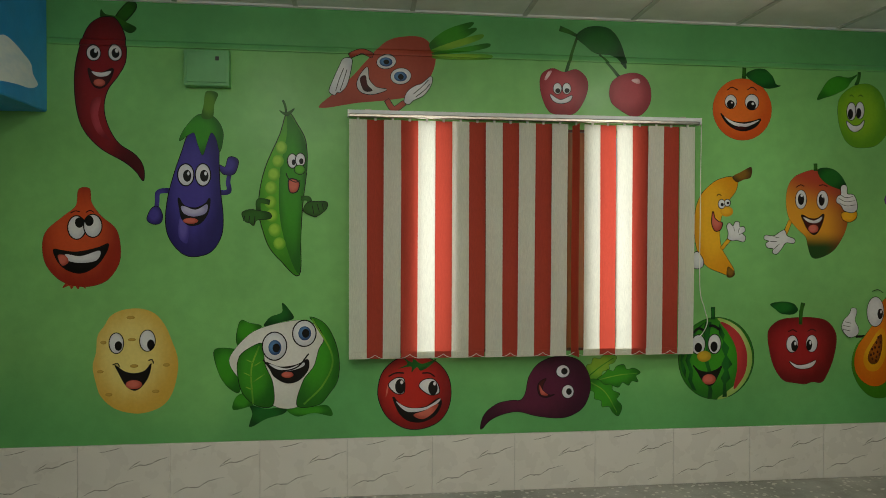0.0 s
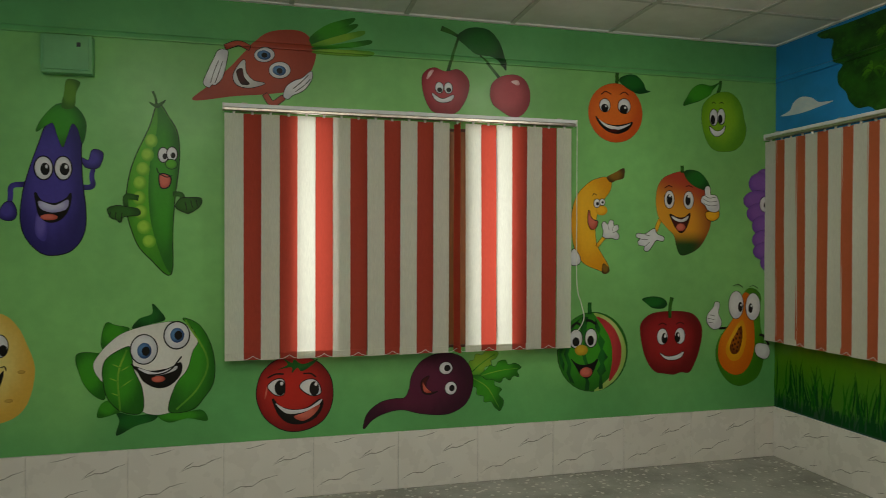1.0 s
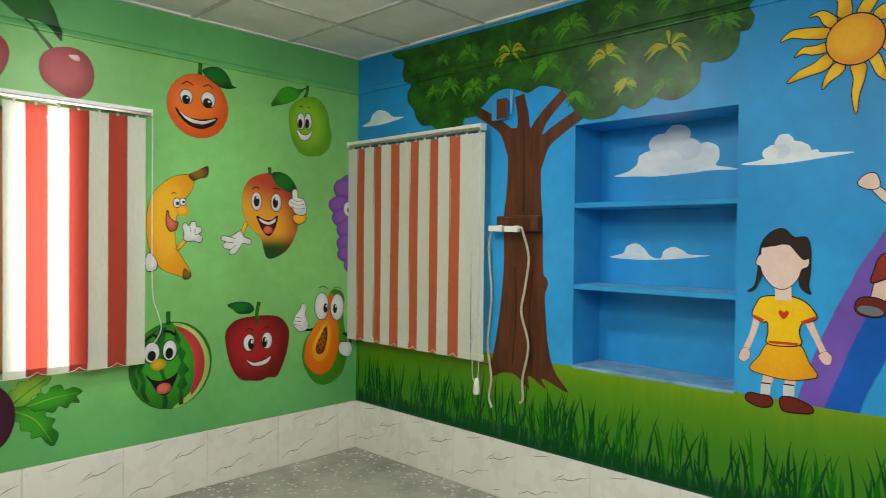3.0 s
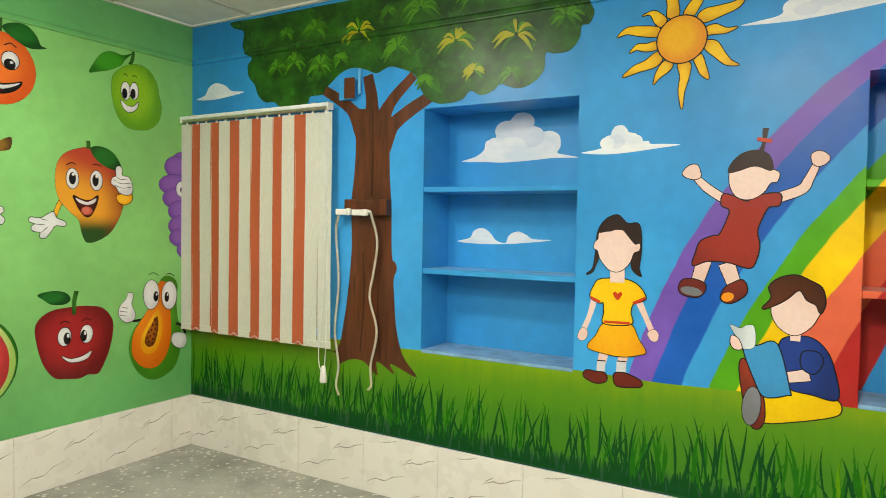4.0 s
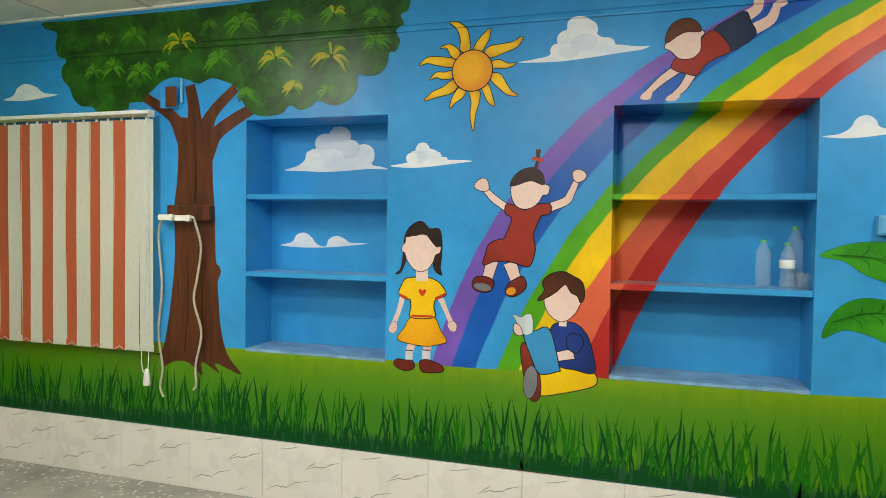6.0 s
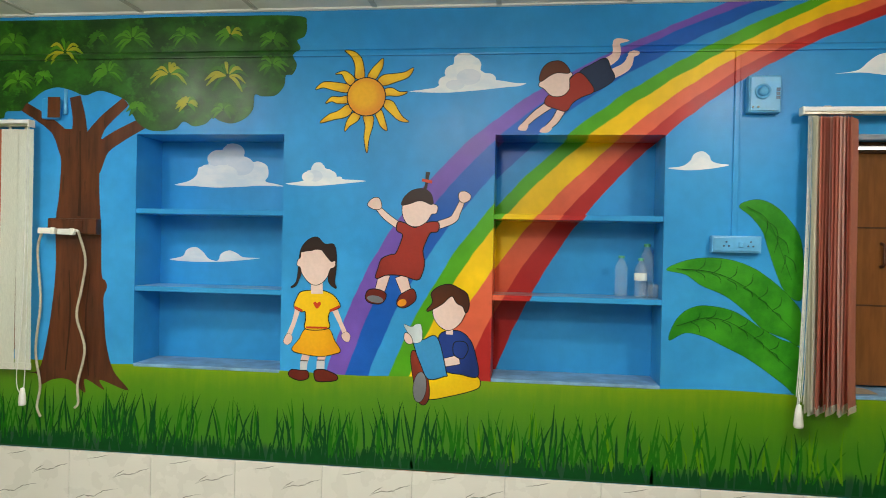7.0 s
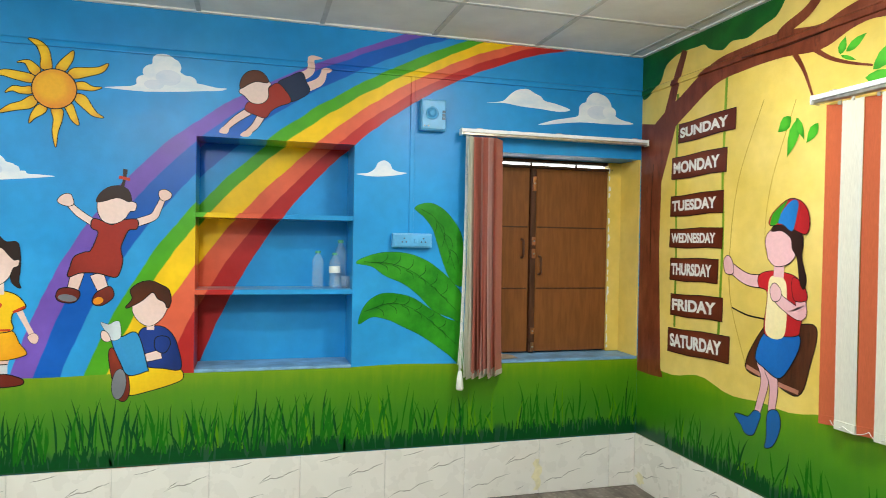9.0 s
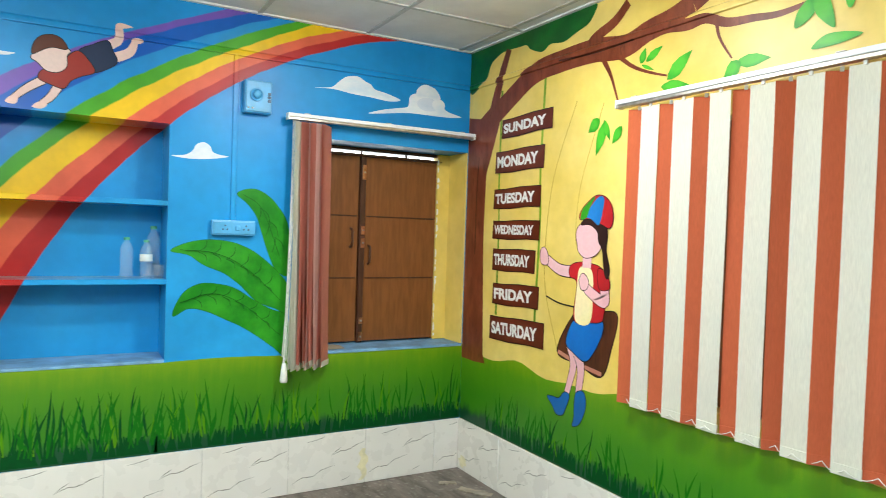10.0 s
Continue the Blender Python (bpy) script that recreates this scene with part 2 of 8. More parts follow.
GLOW = make_glow()


# ---- mesh helpers ----
def mesh_from(name, verts, faces, mats, slots=None):
    me = bpy.data.meshes.new(name)
    me.from_pydata([tuple(v) for v in verts], [], faces)
    for m in mats if isinstance(mats, (list, tuple)) else [mats]:
        me.materials.append(m)
    if slots:
        me.polygons.foreach_set("material_index", slots)
    me.update()
    return me


def empty(name, at=(0, 0, 0)):
    ob = new(name)
    ob.empty_display_size = 0.05
    ob.location = at
    return ob


def part(name, me, parent=None, m=None, label=""):
    """Links mesh data (or a finished bmesh) as one object under its thing."""
    ob = new(name, me)
    if parent is not None:
        ob.parent = parent
    if m is not None:
        ob.matrix_basis = m
    if label:
        ob["label"] = label
    return ob


def box_mesh(name, lo, hi, mat, bevel=0.0, seg=1):
    bm = bmesh.new()
    bmesh.ops.create_cube(bm, size=1.0)
    for v in bm.verts:
        v.co = Vector([(a + b) / 2 + c * (b - a) for a, b, c in zip(lo, hi, v.co)])
    if bevel:
        bmesh.ops.bevel(bm, geom=list(bm.edges), offset=bevel, segments=seg, affect="EDGES", profile=0.6)
    return bm_mesh(name, bm, mat)


def bm_mesh(name, bm, mat, smooth=False):
    bmesh.ops.recalc_face_normals(bm, faces=bm.faces)
    me = bpy.data.meshes.new(name)
    bm.to_mesh(me)
    bm.free()
    for m in mat if isinstance(mat, (list, tuple)) else [mat]:
        me.materials.append(m)
    if smooth:
        me.polygons.foreach_set("use_smooth", [True] * len(me.polygons))
    return me


def tube_mesh(name, pts, radius, mat, sides=8):
    """A round cord or pipe along points."""
    pts = [Vector(p) for p in pts]
    verts, faces = [], []
    for i, p in enumerate(pts):
        d = (pts[min(i + 1, len(pts) - 1)] - pts[max(i - 1, 0)]).normalized()
        a = d.cross(Vector((0.31, 0.87, 0.39))).normalized()
        b = d.cross(a)
        r = radius[i] if isinstance(radius, (list, tuple)) else radius
        verts += [p + (a * math.cos(k * math.tau / sides) + b * math.sin(k * math.tau / sides)) * r for k in range(sides)]
    for i in range(len(pts) - 1):
        for k in range(sides):
            faces.append((i * sides + k, i * sides + (k + 1) % sides, (i + 1) * sides + (k + 1) % sides, (i + 1) * sides + k))
    faces += [tuple(range(sides)), tuple(range(len(verts) - sides, len(verts)))]
    me = mesh_from(name, verts, faces, mat)
    me.polygons.foreach_set("use_smooth", [True] * len(me.polygons))
    return me


def lathe_mesh(name, profile, mat, sides=20):
    """Turned shape round z from (radius, z) pairs."""
    verts, faces = [], []
    for r, z in profile:
        verts += [(r * math.cos(k * math.tau / sides), r * math.sin(k * math.tau / sides), z) for k in range(sides)]
    for i in range(len(profile) - 1):
        for k in range(sides):
            faces.append((i * sides + k, i * sides + (k + 1) % sides, (i + 1) * sides + (k + 1) % sides, (i + 1) * sides + k))
    me = mesh_from(name, verts, faces, mat)
    me.polygons.foreach_set("use_smooth", [True] * len(me.polygons))
    return me


def smooth_line(ctrl, n=8):
    """Points along a Catmull-Rom line."""
    c = [Vector(p) for p in ctrl]
    c = [c[0] * 2 - c[1]] + c + [c[-1] * 2 - c[-2]]
    out = []
    for i in range(1, len(c) - 2):
        for k in range(n):
            t = k / n
            a, b, d, e = c[i - 1], c[i], c[i + 1], c[i + 2]
            out.append(0.5 * ((2 * b) + (d - a) * t + (2 * a - 5 * b + 4 * d - e) * t * t + (3 * b - a - 3 * d + e) * t ** 3))
    return out + [c[-2]]


def wall_mesh(name, u0, u1, z0, z1, thick, holes, mat):
    """A wall in local axes: x along it, z up, y = 0 the room face and y = thick behind it.
    holes: (u0, u1, z0, z1, depth); a depth below the thickness makes a niche with a back."""
    us = sorted({u0, u1, *[h[0] for h in holes], *[h[1] for h in holes]})
    zs = sorted({z0, z1, *[h[2] for h in holes], *[h[3] for h in holes]})
    verts, faces = [], []

    def quad(*p):
        faces.append(tuple(range(len(verts), len(verts) + 4)))
        verts.extend(p)

    def inside(u, z):
        return next((h for h in holes if h[0] < u < h[1] and h[2] < z < h[3]), None)

    for a, b in zip(us, us[1:]):
        for c, d in zip(zs, zs[1:]):
            h = inside((a + b) / 2, (c + d) / 2)
            if not h:
                quad((a, 0, c), (b, 0, c), (b, 0, d), (a, 0, d))
            if not h or h[4] < thick:
                quad((a, thick, c), (a, thick, d), (b, thick, d), (b, thick, c))
    for a, b, c, d, dep in holes:
        e = min(dep, thick)
        quad((a, 0, c), (a, e, c), (b, e, c), (b, 0, c))
        quad((a, 0, d), (b, 0, d), (b, e, d), (a, e, d))
        quad((a, 0, c), (a, 0, d), (a, e, d), (a, e, c))
        quad((b, 0, c), (b, e, c), (b, e, d), (b, 0, d))
        if dep < thick:
            quad((a, e, c), (a, e, d), (b, e, d), (b, e, c))
    for p, q in (((u0, z0), (u1, z0)), ((u1, z0), (u1, z1)), ((u1, z1), (u0, z1)), ((u0, z1), (u0, z0))):
        quad((p[0], 0, p[1]), (p[0], thick, p[1]), (q[0], thick, q[1]), (q[0], 0, q[1]))
    return mesh_from(name, verts, faces, mat)


# ---- the room ----
X0, X1, Y0, Y1, TOP = -3.4, 3.0, -3.0, 3.0, 2.545
# local axes of each wall: u to the right as seen from inside the room, v up, w into the room
NORTH = pose(0, Y1, 0)
EAST = pose(X1, 0, 0, 0, 0, -90)
SOUTH = pose(0, Y0, 0, 0, 0, 180)
WEST = pose(X0, 0, 0, 0, 0, 90)
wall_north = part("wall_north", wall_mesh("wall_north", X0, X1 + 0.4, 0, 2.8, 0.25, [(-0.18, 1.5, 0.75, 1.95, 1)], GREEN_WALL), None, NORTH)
# east wall: u = -y
wall_east = part("wall_east", wall_mesh("wall_east", -Y1, -Y0, 0, 2.8, 0.45, [(-1.322, -0.544, 0.766, 1.936, 0.245), (0.5, 1.286, 0.77, 1.936, 0.245), (1.93, 2.996, 0.765, 1.94, 0.3), (-2.85, -1.95, 0.8, 1.92, 0.2)], BLUE_WALL), None, EAST)
wall_south = part("wall_south", wall_mesh("wall_south", -X1 - 0.4, -X0, 0, 2.8, 0.25, [(-1.55, 0.2, 0.8, 1.92, 0.2)], YELLOW_WALL), None, SOUTH)
wall_west = part("wall_west", wall_mesh("wall_west", Y0 - 0.25, Y1 + 0.25, 0, 2.8, 0.25, [], PLAIN_WALL), None, WEST)
for ob, text in ((wall_north, "green enamel-painted wall covered with a fruit and vegetable mural"), (wall_east, "sky-blue painted wall with a rainbow mural and shelf niches"),
                 (wall_south, "yellow painted wall with a tree and garden mural"), (wall_west, "plain blue-green wall closing the room, unseen, dark to cut bounced light")):
    tagged(ob, text, "wall", kind="structure")
floor = tagged(part("floor", box_mesh("floor", (X0 - 0.3, Y0 - 0.3, -0.1), (X1 + 0.5, Y1 + 0.3, 0), FLOOR)), "dusty grey stone floor with paint flecks", "floor", kind="structure")


def ceiling_mesh():
    verts, faces, slots = [], [], []

    def slab(x0, x1, y0, y1, z0, z1, slot):
        k = len(verts)
        verts.extend([(x, y, z) for z in (z0, z1) for x, y in ((x0, y0), (x1, y0), (x1, y1), (x0, y1))])
        for f in ((0, 3, 2, 1), (4, 5, 6, 7), (0, 1, 5, 4), (1, 2, 6, 5), (2, 3, 7, 6), (3, 0, 4, 7)):
            faces.append(tuple(k + i for i in f))
            slots.append(slot)

    xs = [X0] + [0.055 + 0.6 * k for k in range(-5, 6) if X0 < 0.055 + 0.6 * k < X1 - 0.02] + [X1]
    ys = [Y0] + [0.095 + 0.6 * k for k in range(-5, 6) if Y0 < 0.095 + 0.6 * k < Y1 - 0.02] + [Y1]
    rnd = random.Random(4)
    for a, b in zip(xs, xs[1:]):
        for c, d in zip(ys, ys[1:]):
            z = TOP + 0.006 + rnd.uniform(0, 0.003)
            slab(a + 0.008, b - 0.008, c + 0.008, d - 0.008, z, z + 0.015, 0)
    for x in xs[1:-1]:
        slab(x - 0.012, x + 0.012, Y0, Y1, TOP, TOP + 0.02, 1)
    for y in ys[1:-1]:
        slab(X0, X1, y - 0.012, y + 0.012, TOP + 0.001, TOP + 0.021, 1)
    for a in ((X0, X1, Y0, Y0 + 0.022), (X0, X1, Y1 - 0.022, Y1), (X0, X0 + 0.022, Y0, Y1), (X1 - 0.022, X1, Y0, Y1)):
        slab(*a, TOP - 0.002, TOP + 0.022, 0)
    slab(X0 - 0.2, X1 + 0.4, Y0 - 0.2, Y1 + 0.2, 2.78, 2.85, 0)
    return mesh_from("ceiling", verts, faces, [CEILING, TBAR], slots)


tagged(part("ceiling", ceiling_mesh()), "white suspended ceiling of square boards in thin bars", "ceiling", kind="structure")


def plaster_band(name, m, u0, u1, mat, label):
    """The shallow moulded step that runs along the wall under the ceiling."""
    prof = [(0, 2.316), (-0.011, 2.318), (-0.012, 2.324), (-0.010, 2.342), (0, 2.352)]
    verts = [(u, w, z) for u in (u0, u1) for w, z in prof]
    k = len(prof)
    faces = [(i, i + 1, k + i + 1, k + i) for i in range(k - 1)]
    ob = part(name, mesh_from(name, verts, faces, mat), None, m)
    return tagged(ob, label, "moulding", kind="structure")


plaster_band("trim_north", NORTH, -1.75, X1, GREEN_WALL, "thin green painted plaster band along the wall")
plaster_band("trim_east", EAST, -Y1, -Y0, BLUE_WALL, "thin painted plaster band along the mural wall")
plaster_band("trim_south", SOUTH, -X1, -X0, YELLOW_WALL, "thin painted plaster band along the yellow wall")

# blue beam across the room towards the west, with a painted cloud
beam = tagged(part("beam", box_mesh("beam", (-2.3, Y0, 1.98), (-1.76, Y1, 2.8), PLAIN_BLUE, 0.006)), "sky-blue painted ceiling beam with a painted cloud", "beam", kind="structure")


def niche_shelves(u0, u1, tops):
    for z in tops:
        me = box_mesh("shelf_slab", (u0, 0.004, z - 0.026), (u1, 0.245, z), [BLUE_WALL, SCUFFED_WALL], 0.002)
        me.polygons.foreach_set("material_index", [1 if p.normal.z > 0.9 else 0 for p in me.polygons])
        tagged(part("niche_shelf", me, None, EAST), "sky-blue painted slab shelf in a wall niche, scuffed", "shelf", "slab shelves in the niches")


niche_shelves(-1.322, -0.544, (1.56, 1.165))
niche_shelves(0.5, 1.286, (1.56, 1.172))
for u0, u1, z in ((-1.322, -0.544, 0.766), (0.5, 1.286, 0.77), (1.93, 2.996, 0.765)):
    tagged(part("sill", box_mesh("sill", (u0 + 0.002, -0.003, z - 0.012), (u1 - 0.002, 0.243, z + 0.004), DIRTY_BLUE, 0.002), None, EAST), "scuffed blue painted niche sill", "sill", kind="structure")


# ---- ceiling lamps, out of view in the middle of the room; the western two added ----
def ceiling_panel(x, y):
    ob = empty("ceiling_light", (x, y, TOP))
    part("base", lathe_mesh("base", [(0, 0.004), (0.15, 0.004), (0.155, -0.012), (0.14, -0.02), (0, -0.02)], WHITE_METAL, 32), ob)
    part("diffuser", lathe_mesh("diffuser", [(0.138, -0.0205), (0.135, -0.03), (0.1, -0.045), (0.05, -0.052), (0, -0.054)], GLOW, 32), ob, None, "glowing white diffuser dome")
    return tagged(ob, "unseen round white dome ceiling lamp, lit", "ceiling lamp", "ceiling lamps")


for px, py, share in PANELS:
    ceiling_panel(px, py)


# ---- vertical blinds ----
def head_rail(ob, u0, u1, off, z_top):
    """A two-step aluminium rail: a rounded upper box over a narrower carrier track, with end caps."""
    rail = part("head_rail", box_mesh("head_rail", (u0, -off - 0.022, z_top - 0.02), (u1, -off + 0.022, z_top), WHITE_METAL, 0.004, 2), ob, None, "white enamelled head rail")
    part("track", box_mesh("track", (u0 + 0.004, -off - 0.016, z_top - 0.034), (u1 - 0.004, -off + 0.016, z_top - 0.0195), STEEL, 0.002), rail, None, "grey aluminium carrier track")
    for u in (u0, u1):
        part("end_cap", box_mesh("end_cap", (u - 0.004, -off - 0.024, z_top - 0.036), (u + 0.004, -off + 0.024, z_top + 0.001), WHITE_PLASTIC, 0.002), rail)


def blind(name, m, u0, u1, z_top, z_bot, colours, label, tilts, cord_u, off=0.075, pitch=0.0885, seed=1, front=0, step=0.009, first=0.004):
    """A slatted curtain: head rail with brackets, hanging cloth slats with weighted hems, linking chain and cords."""
    rnd = random.Random(seed)
    ob = empty(name)
    ob.matrix_basis = m
    head_rail(ob, u0, u1, off, z_top)
    for u in (u0 + 0.1, (u0 + u1) / 2, u1 - 0.1):
        part("bracket", box_mesh("bracket", (u - 0.015, -off - 0.02, z_top + 0.0005), (u + 0.015, 0, z_top + 0.004), STEEL, 0.001), ob)
    n = int((u1 - u0 - first + 0.014) / pitch)
    lows = []
    for i in range(n):
        mat = colours[i % len(colours)]
        tilt = tilts(i) + rnd.uniform(-2, 2)
        half, h = 0.0455, z_top - 0.045 - z_bot
        lean = rnd.uniform(-0.004, 0.004)
        verts, faces, rows, cols = [], [], 10, 5
        for r in range(rows + 1):
            f = r / rows
            for c in range(cols + 1):
                s = c / cols * 2 - 1
                bow = 0.004 * (1 - s * s)
                verts.append((s * half + lean * f, bow + 0.0015 * math.sin(7 * f + i), -h * f))
        for r in range(rows):
            for c in range(cols):
                a = r * (cols + 1) + c
                faces.append((a, a + cols + 1, a + cols + 2, a + 1))
        me = mesh_from("slat", verts, faces, mat)
        me.polygons.foreach_set("use_smooth", [True] * len(me.polygons))
        u = u0 + first + half + pitch * i
        place = pose(u, -off + (0.0 if i % 2 == front else step), z_top - 0.045, 0, 0, tilt)
        slat = part("slat", me, ob, place)
        hem = box_mesh("hem", (-half + lean, -0.001, -h - 0.001), (half + lean, 0.007, -h + 0.034), mat, 0.001)
        part("hem", hem, slat)
        part("hanger", box_mesh("hanger", (-0.006, -0.002, -0.004), (0.006, 0.005, 0.012), WHITE_PLASTIC, 0.001), slat)
        lows.append(place @ Vector((lean, -0.004, -h + 0.02)))
    chain = []
    for a, b in zip(lows, lows[1:]):
        for k in range(6):
            f = k / 6
            chain.append(a.lerp(b, f) + Vector((0, -0.004, -0.018 * 4 * f * (1 - f))))
    part("chain", tube_mesh("chain", chain, 0.0016, CORD, 5), ob, None, "thin white linking chain")
    if cord_u is not None:
        z1 = z_bot - 0.12
        part("cord", tube_mesh("cord", smooth_line([(cord_u, -off, z_top - 0.03), (cord_u + 0.004, -off - 0.01, 1.5), (cord_u - 0.008, -off - 0.01, 1.0), (cord_u - 0.035, -off - 0.005, z1 + 0.08), (cord_u - 0.012, -off, z1 + 0.0), (cord_u + 0.006, -off, z1 + 0.09), (cord_u + 0.01, -off, 1.2), (cord_u + 0.008, -off, z_top - 0.03)], 7), 0.0022, CORD, 6), ob)
        part("weight", lathe_mesh("weight", [(0, 0), (0.016, 0), (0.019, 0.01), (0.016, 0.05), (0.01, 0.085), (0, 0.09)], WHITE_PLASTIC, 12), ob, pose(cord_u - 0.005, -off, z1 - 0.06), "white plastic cord weight")
    return tagged(ob, label, "window blind")


blind("window_blind", NORTH, -0.275, 1.61, 2.012, 0.735, [CREAM, RED_CLOTH], "red and cream striped cloth vertical blind, closed, daylight behind", lambda i: -84 if i == 13 else (9 if i in (3, 12) else 3), None, seed=3)
blind("window_blind", EAST, -2.985, -1.85, 1.995, 0.725, [CREAM, ORANGE_CLOTH] * 6 + [CREAM, CREAM], "orange and cream vertical cloth blind, closed, beside painted tree", lambda i: 5 if i < 12 else 0, -1.87, seed=5, step=0.007, pitch=0.082, first=-0.012)
blind("window_blind", SOUTH, -1.63, 0.3, 2.04, 0.745, [ORANGE_CLOTH, CREAM], "orange and cream vertical cloth blind, half turned, on yellow wall", lambda i: (30, 3, 24, 6, 36, 2, 18, 7, 40, 4)[i % 10], None, seed=7, front=1, step=0.026, first=0.047, pitch=0.0855)


# ---- north window behind its blind: wooden leaves, two of them ajar ----
def window_north():
    ob = empty("window_1")
    ob.matrix_basis = NORTH
    for a, b, c, d in ((-0.18, -0.12, 0.75, 1.95), (1.44, 1.5, 0.75, 1.95), (-0.12, 1.44, 0.75, 0.765), (-0.12, 1.44, 1.935, 1.95)):
        part("window_frame", box_mesh("window_frame", (a, -0.004, c), (b, 0.08, d), DARK_FRAME, 0.003), ob)
    for a, b in ((-0.12, 0.09), (0.27, 1.0), (1.24, 1.44)):
        part("leaf", box_mesh("leaf", (a, 0.0, 0.765), (b, 0.035, 1.934), BROWN_DOOR, 0.003), ob, None, "brown wooden leaf")
    return tagged(ob, "brown wooden window behind the blind, leaves ajar to daylight", "window", kind="structure")


window_north()


def shut_window(name, base, u0, u1, label):
    """Closed brown leaves in the recess behind a blind."""
    ob = empty(name)
    ob.matrix_basis = base
    n = max(2, round((u1 - u0) / 0.5))
    for i in range(n):
        a, b = u0 + (u1 - u0) * i / n, u0 + (u1 - u0) * (i + 1) / n
        part("leaf", box_mesh("leaf", (a + 0.004, 0.08, 0.802), (b - 0.004, 0.11, 1.918), BROWN_DOOR, 0.004), ob)
    return tagged(ob, label, "window", kind="structure")


shut_window("window_3", EAST, -2.85, -1.95, "brown wooden window behind the closed blind, shut")
shut_window("window_4", SOUTH, -1.55, 0.2, "brown wooden window behind the half-turned blind, shut")


# ---- east window: brown shutters in a deep recess, with the blind drawn aside ----
def window_east():
    ob = empty("window_2")
    ob.matrix_basis = EAST
    a, b, lo, hi = 1.93, 2.93, 0.77, 1.93
    w = 0.215
    for u0, u1, z0, z1 in ((a, a + 0.05, lo, hi), (b - 0.03, b + 0.066, lo, 1.939), (a, b, 1.885, 1.9)):
        part("window_frame", box_mesh("window_frame", (u0, w - 0.015, z0), (u1, w + 0.05, z1), DARK_FRAME if u0 == a else YELLOW_WALL if u1 > b else DARK_FRAME, 0.003), ob)
    for u0, u1 in ((a + 0.05, 2.377), (2.417, b - 0.03)):
        leaf = part("leaf", box_mesh("leaf", (u0, w, lo + 0.008), (u1, w + 0.03, 1.884), BROWN_DOOR, 0.003), ob, None, "brown varnished wooden shutter leaf")
        for z in (1.16, 1.53):
            part("groove", box_mesh("groove", (u0 + 0.01, w - 0.003, z - 0.004), (u1 - 0.01, w + 0.002, z + 0.004), DARK_FRAME, 0.001), leaf)
    part("middle_post", box_mesh("middle_post", (2.38, w - 0.02, lo + 0.005), (2.414, w + 0.035, 1.885), DARK_FRAME, 0.004), ob)
    for z, h in ((0.81, 0.028), (0.905, 0.02), (1.37, 0.03), (1.445, 0.026), (1.79, 0.045)):
        latch = part("latch", box_mesh("latch", (2.387, w - 0.03, z - h), (2.411, w - 0.02, z + h), COPPER, 0.003), ob, None, "worn coppery latch plate")
        part("bolt", lathe_mesh("bolt", [(0.006, 0), (0.006, 0.004), (0.004, 0.006), (0, 0.0065)], STEEL, 10), latch, pose(2.399, w - 0.03, z, 90))
    for u, z in ((2.33, 1.4), (2.445, 1.3)):
        part("handle", tube_mesh("handle", smooth_line([(u, w, z + 0.055), (u, w - 0.03, z + 0.045), (u, w - 0.034, z), (u, w - 0.03, z - 0.045), (u, w, z - 0.055)], 5), 0.007, DARK_FRAME), ob, None, "dark pull handle")
    # dark strip standing in for the shadow at the top of the recess
    part("shade_strip", box_mesh("shade_strip", (a, w + 0.004, 1.92), (b, w + 0.05, 1.9385), DARK_FRAME, 0.002), ob)
    for u in (2.1, 2.4, 2.7):
        part("vent_bar", box_mesh("vent_bar", (u - 0.006, w + 0.03, 1.9), (u + 0.006, w + 0.046, 1.9195), DARK_FRAME, 0.003), ob)
    return tagged(ob, "brown wooden window shutters, shut, in a deep recess", "window", kind="structure")


window_east()
tagged(part("window_reveal", box_mesh("window_reveal", (2.984, 0.0, 0.77), (2.9955, 0.2, 1.939), YELLOW_WALL), None, EAST), "yellow painted side of the window recess", "wall", kind="structure")
def chipped_edge():
    """Bare white plaster where the paint has chipped beside the shutter frame."""
    rnd = random.Random(21)
    verts, faces = [], []
    z = 0.79
    while z < 1.88:
        h, w, k = rnd.uniform(0.012, 0.06), rnd.uniform(0.003, 0.014), len(verts)
        ring = [(2.9 - 0.002, z), (2.9 + w * rnd.uniform(0.5, 1), z + h * 0.2), (2.9 + w, z + h * 0.55), (2.9 + w * rnd.uniform(0.2, 0.8), z + h), (2.9 - 0.002, z + h)]
        verts += [(u, 0.1985 - 0.001 * d, q) for d in (0, 1) for u, q in ring]
        faces += [(k + 5, k + 6, k + 7, k + 8, k + 9)] + [(k + i, k + (i + 1) % 5, k + 5 + (i + 1) % 5, k + 5 + i) for i in range(5)]
        z += h + rnd.choice((0.0, 0.01, 0.03, 0.07))
    return tagged(part("chipped_plaster", mesh_from("chipped_plaster", verts, faces, WHITE_PLASTIC), None, EAST), "chips of bare white plaster along the shutter frame", "plaster", kind="structure")


chipped_edge()
part("daylight_gap", box_mesh("daylight_gap", (1.99, 0.262, 1.902), (2.9, 0.272, 1.919), GLOW), None, EAST)
tagged(bpy.data.objects["daylight_gap"], "bright daylight strip above the shutters", "opening", kind="structure")


